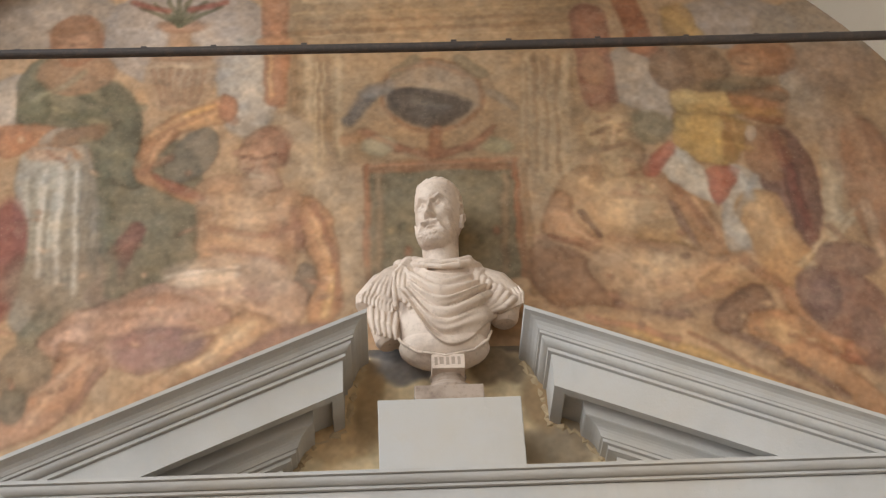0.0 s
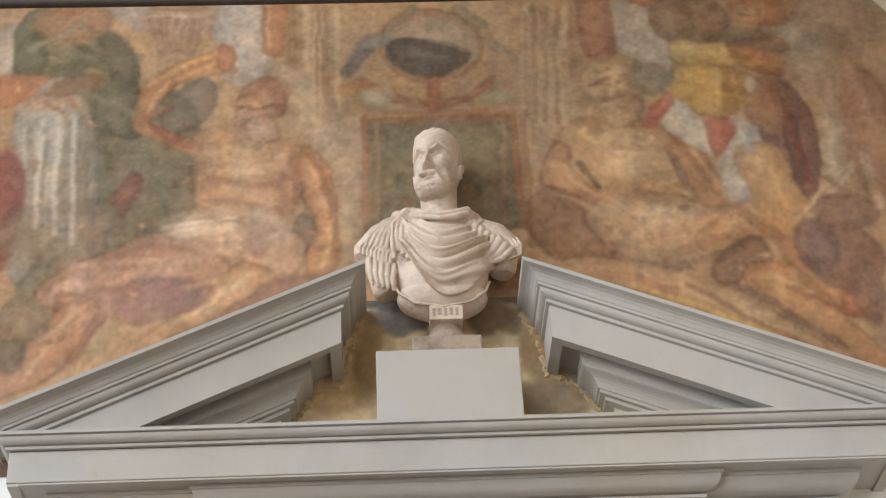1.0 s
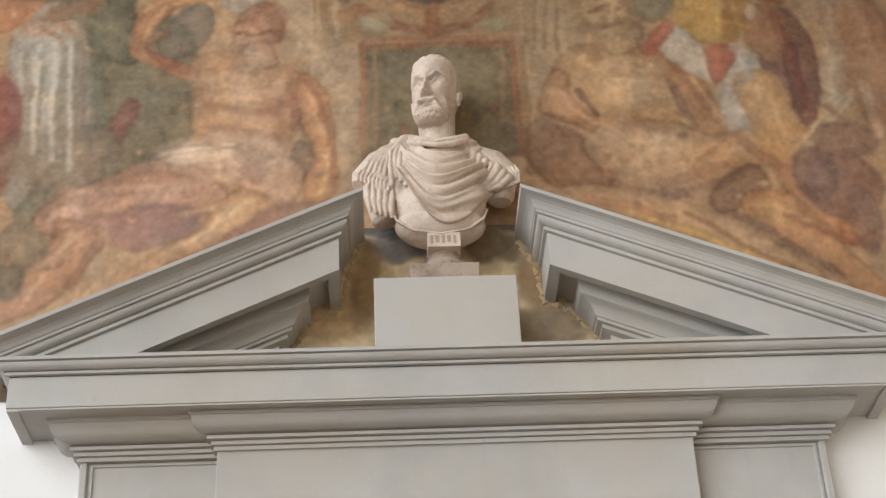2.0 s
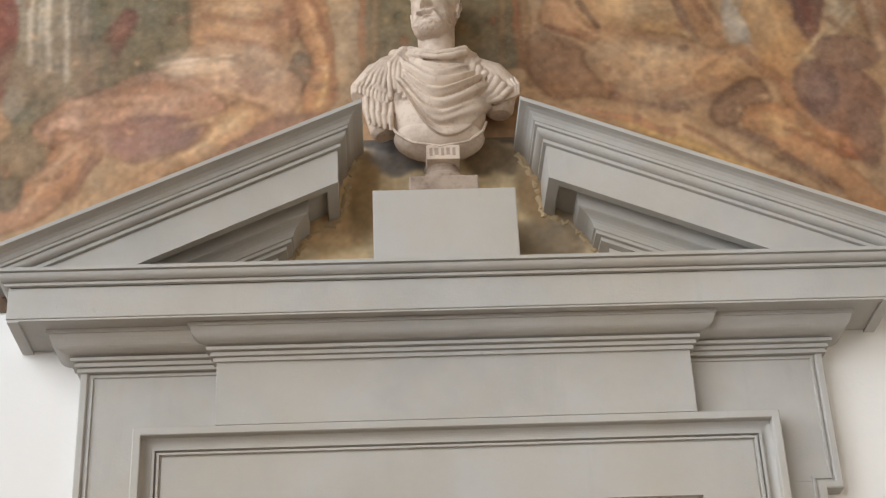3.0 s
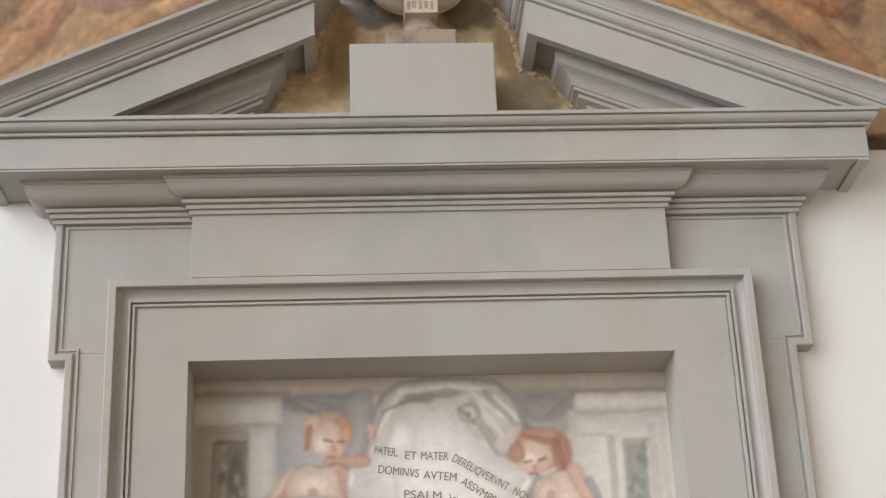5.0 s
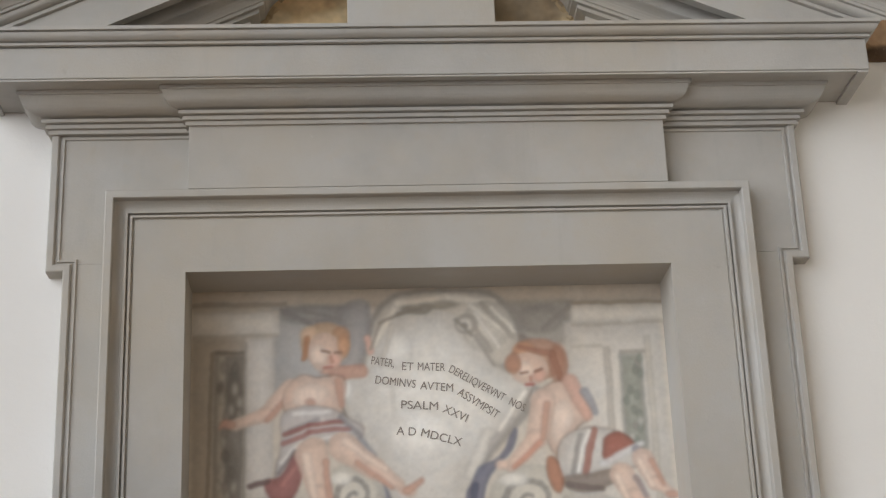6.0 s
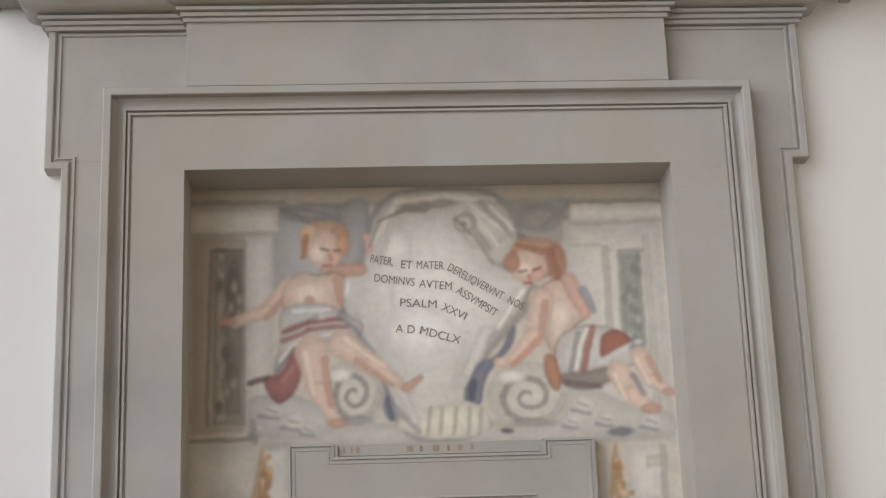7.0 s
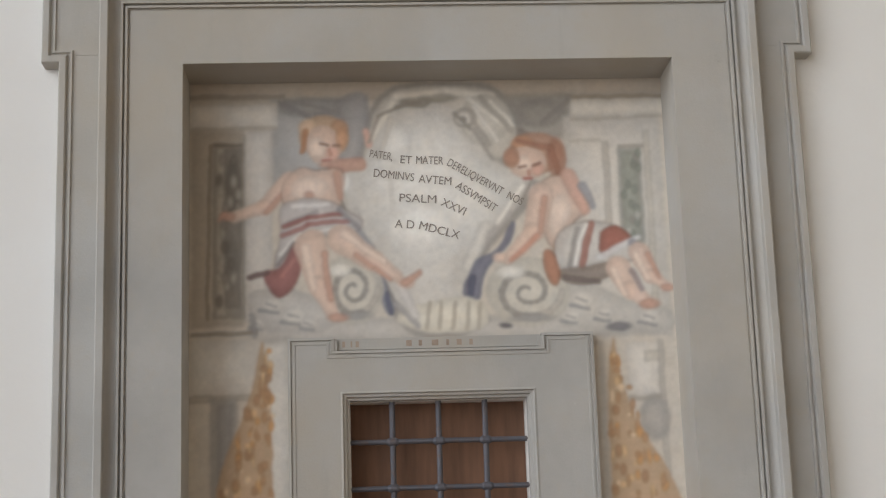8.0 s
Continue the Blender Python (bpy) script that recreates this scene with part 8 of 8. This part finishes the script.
def cloth(x, z):
    """Swags of the cloak gathered at both shoulders, deep and uneven, over a smooth breast."""
    dx = x - 0.285
    neck = 3.735 + 5.0 * dx * dx
    hem = 3.372 + (9.0 if dx < 0 else 5.2) * dx * dx
    if z > neck or neck - hem < 0.02:
        return 0.0
    v = (neck - z) / (neck - hem)
    cover = step(1.03, 0.97, v)
    phase = 6.2 * v ** 0.9 + 0.35 * math.sin(8 * x + 7 * v) + 0.15 * math.sin(23 * x)
    n = math.floor(phase)
    whole = phase - n
    fold = math.sin(math.pi * whole ** 0.75) ** 0.7
    size = 0.35 + 0.65 * abs(math.sin(2.3 * n + 0.8 + 4.5 * dx))
    pinch = min(1.0, 0.35 + (neck - hem) / 0.30)
    small = (0.5 + 0.5 * math.sin(2 * math.pi * 2.2 * phase + 16 * x)) * (0.5 + 0.5 * math.sin(17 * x + 3 * n))
    return cover * step(0.0, 0.06, v) * (0.005 + pinch * (0.040 * size * fold + 0.008 * small))


def bust_mesh():
    """Head and draped shoulders out of merged rounded forms."""
    bm = bmesh.new()
    cx = 0.264
    # breast, shoulders and arm stumps
    draped(bm, cx, 5.378, 3.545, 0.196, 0.132, 0.240, cloth)
    draped(bm, cx, 5.392, 3.690, 0.236, 0.092, 0.112, cloth)
    tube(bm, [(0.20, 5.400, 3.750), (0.12, 5.400, 3.745), (0.03, 5.395, 3.700), (-0.04, 5.390, 3.630), (-0.055, 5.388, 3.610)], [0.08, 0.086, 0.088, 0.070, 0.045], 24)
    tube(bm, [(0.33, 5.400, 3.745), (0.41, 5.400, 3.728), (0.49, 5.395, 3.690), (0.555, 5.390, 3.630), (0.57, 5.388, 3.612)], [0.08, 0.084, 0.088, 0.070, 0.045], 24)
    tube(bm, [(0.03, 5.395, 3.70), (0.03, 5.385, 3.58), (0.045, 5.385, 3.45), (0.05, 5.385, 3.435)], [0.086, 0.078, 0.058, 0.045], 24)
    tube(bm, [(0.50, 5.395, 3.69), (0.515, 5.390, 3.60), (0.520, 5.390, 3.54), (0.52, 5.390, 3.525)], [0.086, 0.074, 0.056, 0.042], 24)
    tube(bm, [(cx, 5.385, 3.66), (cx + 0.004, 5.370, 3.76), (cx + 0.006, 5.355, 3.84), (cx + 0.006, 5.345, 3.95)], [0.120, 0.084, 0.076, 0.080], 28)
    # cords of the neck
    tube(bm, [(cx - 0.055, 5.320, 3.93), (cx - 0.035, 5.300, 3.85), (cx - 0.010, 5.295, 3.78)], [0.012, 0.013, 0.010], 10)
    tube(bm, [(cx + 0.060, 5.320, 3.93), (cx + 0.040, 5.302, 3.85), (cx + 0.010, 5.295, 3.78)], [0.012, 0.012, 0.010], 10)

    # rolled neckline of the cloak
    for lower, out, r in ((0.0, 0.0, 0.017), (0.030, 0.018, 0.014)):
        tube(bm, [(0.140, 5.390, 3.835 - lower), (0.158, 5.318 - out, 3.806 - lower), (0.200, 5.278 - out, 3.772 - lower), (0.265, 5.262 - out, 3.750 - lower), (0.335, 5.275 - out, 3.764 - lower),
                  (0.382, 5.312 - out, 3.800 - lower), (0.405, 5.390, 3.830 - lower)], [r * k for k in (0.9, 1.2, 0.9, 0.8, 1.1, 1.2, 1.0)], 12)
    # cloth over one shoulder, in long folds gathered towards the breast
    for k in range(8):
        x = 0.385 + 0.024 * k
        r = 0.012 + 0.007 * ((3 * k) % 4) / 3
        tube(bm, [(x - 0.02, 5.44, 3.818 - 0.013 * k), (x - 0.006, 5.350 + 0.002 * k, 3.822 - 0.021 * k), (x + 0.004, 5.303 + 0.001 * k, 3.735 - 0.020 * k), (x - 0.010 - 0.004 * k, 5.288 + 0.003 * k, 3.64 - 0.012 * k),
                  (0.372 + 0.011 * k, 5.266 + 0.006 * k, 3.56 - 0.004 * k), (0.330 + 0.010 * k, 5.262 + 0.006 * k, 3.49)], [r, r * 1.25, r * 1.1, r, r * 0.8, 0.004], 12)
    # knot on the other shoulder, with a falling end in pleats
    ball(bm, 0.135, 5.330, 3.802, 0.034, 0.030, 0.030)
    ball(bm, 0.098, 5.345, 3.806, 0.030, 0.026, 0.022)
    for k in range(4):
        tube(bm, [(0.060 - 0.020 * k, 5.410, 3.800 - 0.022 * k), (0.085 - 0.010 * k, 5.345, 3.800 - 0.016 * k), (0.128, 5.318, 3.800)], [0.010, 0.013, 0.010], 10)
    for k in range(6):
        x = 0.072 + 0.019 * k
        low = 3.545 + 0.020 * ((2 * k) % 3)
        tube(bm, [(0.128, 5.316, 3.80), (x, 5.284 + 0.004 * k, 3.72), (x - 0.004, 5.272 + 0.006 * (k % 2), 3.64), (x + 0.002, 5.274 + 0.004 * (k % 2), low), (x + 0.003, 5.282, low - 0.008)],
             [0.017, 0.011, 0.011 + 0.003 * (k % 2), 0.012, 0.004], 10)
    # cloth drawn over the arm, with short leather strips below it
    for k in range(5):
        a = k / 4
        tube(bm, [(0.098 - 0.010 * a, 5.338, 3.800), (0.040 + 0.030 * a, 5.316 - 0.006 * a, 3.755 - 0.012 * a), (-0.018 + 0.070 * a, 5.312, 3.690 - 0.025 * a), (-0.052 + 0.090 * a, 5.324, 3.640 - 0.055 * a)],
             [0.010, 0.014, 0.015, 0.007], 12)
    for k in range(9):
        a = k / 8
        x = -0.070 + 0.125 * a
        tube(bm, [(x + 0.024, 5.318, 3.665 - 0.045 * a), (x + 0.006, 5.312, 3.630 - 0.05 * a), (x + 0.004, 5.316, 3.600 - 0.05 * a)], [0.004, 0.0075, 0.0065], 10)
        x = 0.604 - 0.100 * a
        tube(bm, [(x - 0.024, 5.322, 3.668 - 0.05 * a), (x - 0.008, 5.316, 3.630 - 0.05 * a), (x - 0.010, 5.326, 3.580 - 0.045 * a)], [0.004, 0.0075, 0.0065], 10)
    for k in range(5):
        a = k / 4
        x = -0.052 + 0.105 * a
        tube(bm, [(x + 0.024, 5.322, 3.60 - 0.045 * a), (x + 0.026 - 0.01 * a, 5.314, 3.52 - 0.04 * a), (x + 0.036 - 0.02 * a, 5.330, 3.455 - 0.03 * a)], [0.008, 0.014, 0.006], 10)
    # lower rim
    tube(bm, [(0.070, 5.350, 3.47), (0.090, 5.318, 3.405), (0.150, 5.290, 3.342), (0.264, 5.276, 3.312), (0.378, 5.290, 3.342), (0.438, 5.318, 3.405), (0.458, 5.350, 3.47)], 0.006, 12)
    ball(bm, 0.264, 5.365, 3.400, 0.185, 0.100, 0.095)
    # head, turned towards one shoulder and slightly raised
    head = Matrix.Translation((0.268, 5.345, 4.065)) @ Matrix.Rotation(radians(-20), 4, "Z") @ Matrix.Rotation(radians(-3), 4, "X")
    head_form(bm, head)
    before = set(bm.verts)
    for s in (-1, 1):
        ball(bm, 0.096 * s, 0.022, -0.050, 0.008, 0.020, 0.036)
        tube(bm, [(0.100 * s, 0.004, -0.078), (0.106 * s, 0.006, -0.030), (0.108 * s, 0.026, -0.012), (0.106 * s, 0.042, -0.030), (0.100 * s, 0.030, -0.070), (0.098 * s, 0.012, -0.088)], [0.006, 0.005, 0.006, 0.006, 0.006, 0.009], 10)
    # tuft of hair over the brow
    for k in range(9):
        a = math.pi * (k / 8 - 0.5) * 0.8
        ball(bm, 0.058 * math.sin(a), -0.030 - 0.050 * math.cos(a), 0.128 + 0.005 * (k % 2), 0.010, 0.013, 0.010)
        ball(bm, 0.044 * math.sin(a), -0.010 - 0.044 * math.cos(a), 0.148 + 0.006 * ((k + 1) % 2), 0.011, 0.013, 0.011)
    for v in bm.verts:
        if v not in before:
            v.co = head @ v.co
    return bm


bust = single("bust", bust_mesh(), MARBLE, (0.266, 5.37, 3.30), "draped and bearded marble bust on a round socle", "statue")
merge = bust.modifiers.new("merge", "REMESH")
merge.mode, merge.voxel_size, merge.use_smooth_shade = "VOXEL", 0.0028, True
soften = bust.modifiers.new("soften", "SMOOTH")
soften.factor, soften.iterations = 0.4, 1

# ---- the barred window in the recess ----
window = thing("window_1", (0.285, 5.60, FLOOR + 0.9), "stone-framed barred window in the recess", "window", "structure")
WL, WR, WT, WB = -0.036, 0.598, 0.674, -0.35     # daylight of the opening
FRAME_Y = 5.585
SL, SR, ST = -0.243, 0.834, 0.893
part("stone_frame", boxes((SL, WL - 0.028, FRAME_Y, RECESS, WB - 0.2, 0.842), (WR + 0.028, SR, FRAME_Y, RECESS, WB - 0.2, 0.842),
                          (WL - 0.028, WR + 0.028, FRAME_Y, RECESS, WT + 0.028, 0.842), (SL, -0.078, FRAME_Y, RECESS, 0.842, 0.891), (0.646, SR, FRAME_Y, RECESS, 0.842, 0.891),
                          (WL - 0.028, WR + 0.028, FRAME_Y, RECESS, WB - 0.2, WB - 0.028)), STONE, window)
tab_path = [(SL - 0.012, WB - 0.2), (SL - 0.012, 0.903), (-0.090, 0.903), (-0.090, 0.854), (0.658, 0.854), (0.658, 0.903), (SR + 0.012, 0.903), (SR + 0.012, WB - 0.2)]
part("border", frame_moulding(tab_path, [(0, -0.06), (0, 0.004), (0.010, 0.006), (0.012, -0.004), (0.016, -0.004), (0.018, 0.003), (0.026, 0.003), (0.028, -0.006)], FRAME_Y), STONE, window)
strip = part("frieze_strip", boxes((-0.088, 0.656, FRAME_Y + 0.012, RECESS, 0.858, 0.900), bevel=0.002), STONE, window, "thin stone band with worn paint marks")
for x, wide in ((-0.060, 0.010), (-0.030, 0.006), (-0.012, 0.012), (0.170, 0.020), (0.215, 0.012), (0.262, 0.024), (0.315, 0.010), (0.352, 0.018), (0.398, 0.012)):
    part("letter_bar", boxes((x, x + wide, FRAME_Y + 0.0105, FRAME_Y + 0.014, 0.868, 0.889)), SOCLE, strip)
rebate_path = [(WL - 0.030, WB - 0.030), (WL - 0.030, WT + 0.030), (WR + 0.030, WT + 0.030), (WR + 0.030, WB - 0.030)]
part("rebate", frame_moulding(rebate_path, [(-0.004, 0.0), (0.004, 0.003), (0.008, -0.006), (0.016, -0.008), (0.020, -0.020), (0.028, -0.022), (0.030, -0.16)], FRAME_Y), STONE, window)
part("sill", boxes((WL - 0.03, WR + 0.03, FRAME_Y, 5.75, WB - 0.03, WB), bevel=0.003), STONE, window)
grille = thing("window_grille", (0.281, 5.655, WB), "blue-grey iron bars across the small window", "grille")
for x in (0.114, 0.281, 0.449):
    part("bar", tube(bmesh.new(), [(x, 5.655, WB), (x, 5.655, 0.2), (x, 5.655, WT + 0.01)], 0.0105, 12), IRON, grille)
for k in range(6):
    z = 0.530 - 0.1655 * k
    bar = bmesh.new()
    tube(bar, [(WL - 0.005, 5.652, z), (0.28, 5.652, z + 0.001), (WR + 0.005, 5.652, z)], 0.0095, 12)
    for x in (0.114, 0.281, 0.449):
        tube(bar, [(x - 0.022, 5.652, z), (x - 0.012, 5.652, z), (x + 0.012, 5.652, z), (x + 0.022, 5.652, z)], [0.0095, 0.015, 0.015, 0.0095], 12)
    part("bar", bar, IRON, grille)
shutter = thing("window_shutter", (0.281, 5.73, WB), "closed brown wooden shutter behind the bars", "shutter")
for k in range(4):
    w = (WR - WL + 0.04) / 4
    part("board", boxes((WL - 0.02 + w * k + 0.001, WL - 0.02 + w * (k + 1) - 0.001, 5.725 + 0.002 * (k % 2), 5.75, WB, WT + 0.02), bevel=0.002), WOOD, shutter)

# ---- the iron rod across the vault ----
rod = thing("tie_rod", (0.28, 5.0, 4.72), "long dark iron rod with cable clips across the vault", "tie rod")
ROD_Z = 4.722
part("bar", tube(bmesh.new(), [(-2.06, 5.0, ROD_Z + 0.010), (-1.2, 5.0, ROD_Z + 0.002), (0.2, 5.0, ROD_Z - 0.004), (1.6, 5.0, ROD_Z + 0.002), (2.62, 5.0, ROD_Z + 0.010)], 0.021, 16), ROD, rod)
for x in (-1.52, -0.98, -0.68, -0.29, 0.36, 0.60, 0.99, 1.38, 1.69, 2.0):
    part("clip", boxes((x - 0.012, x + 0.014, 4.988, 5.012, ROD_Z + 0.010, ROD_Z + 0.028), bevel=0.004), ROD, rod)
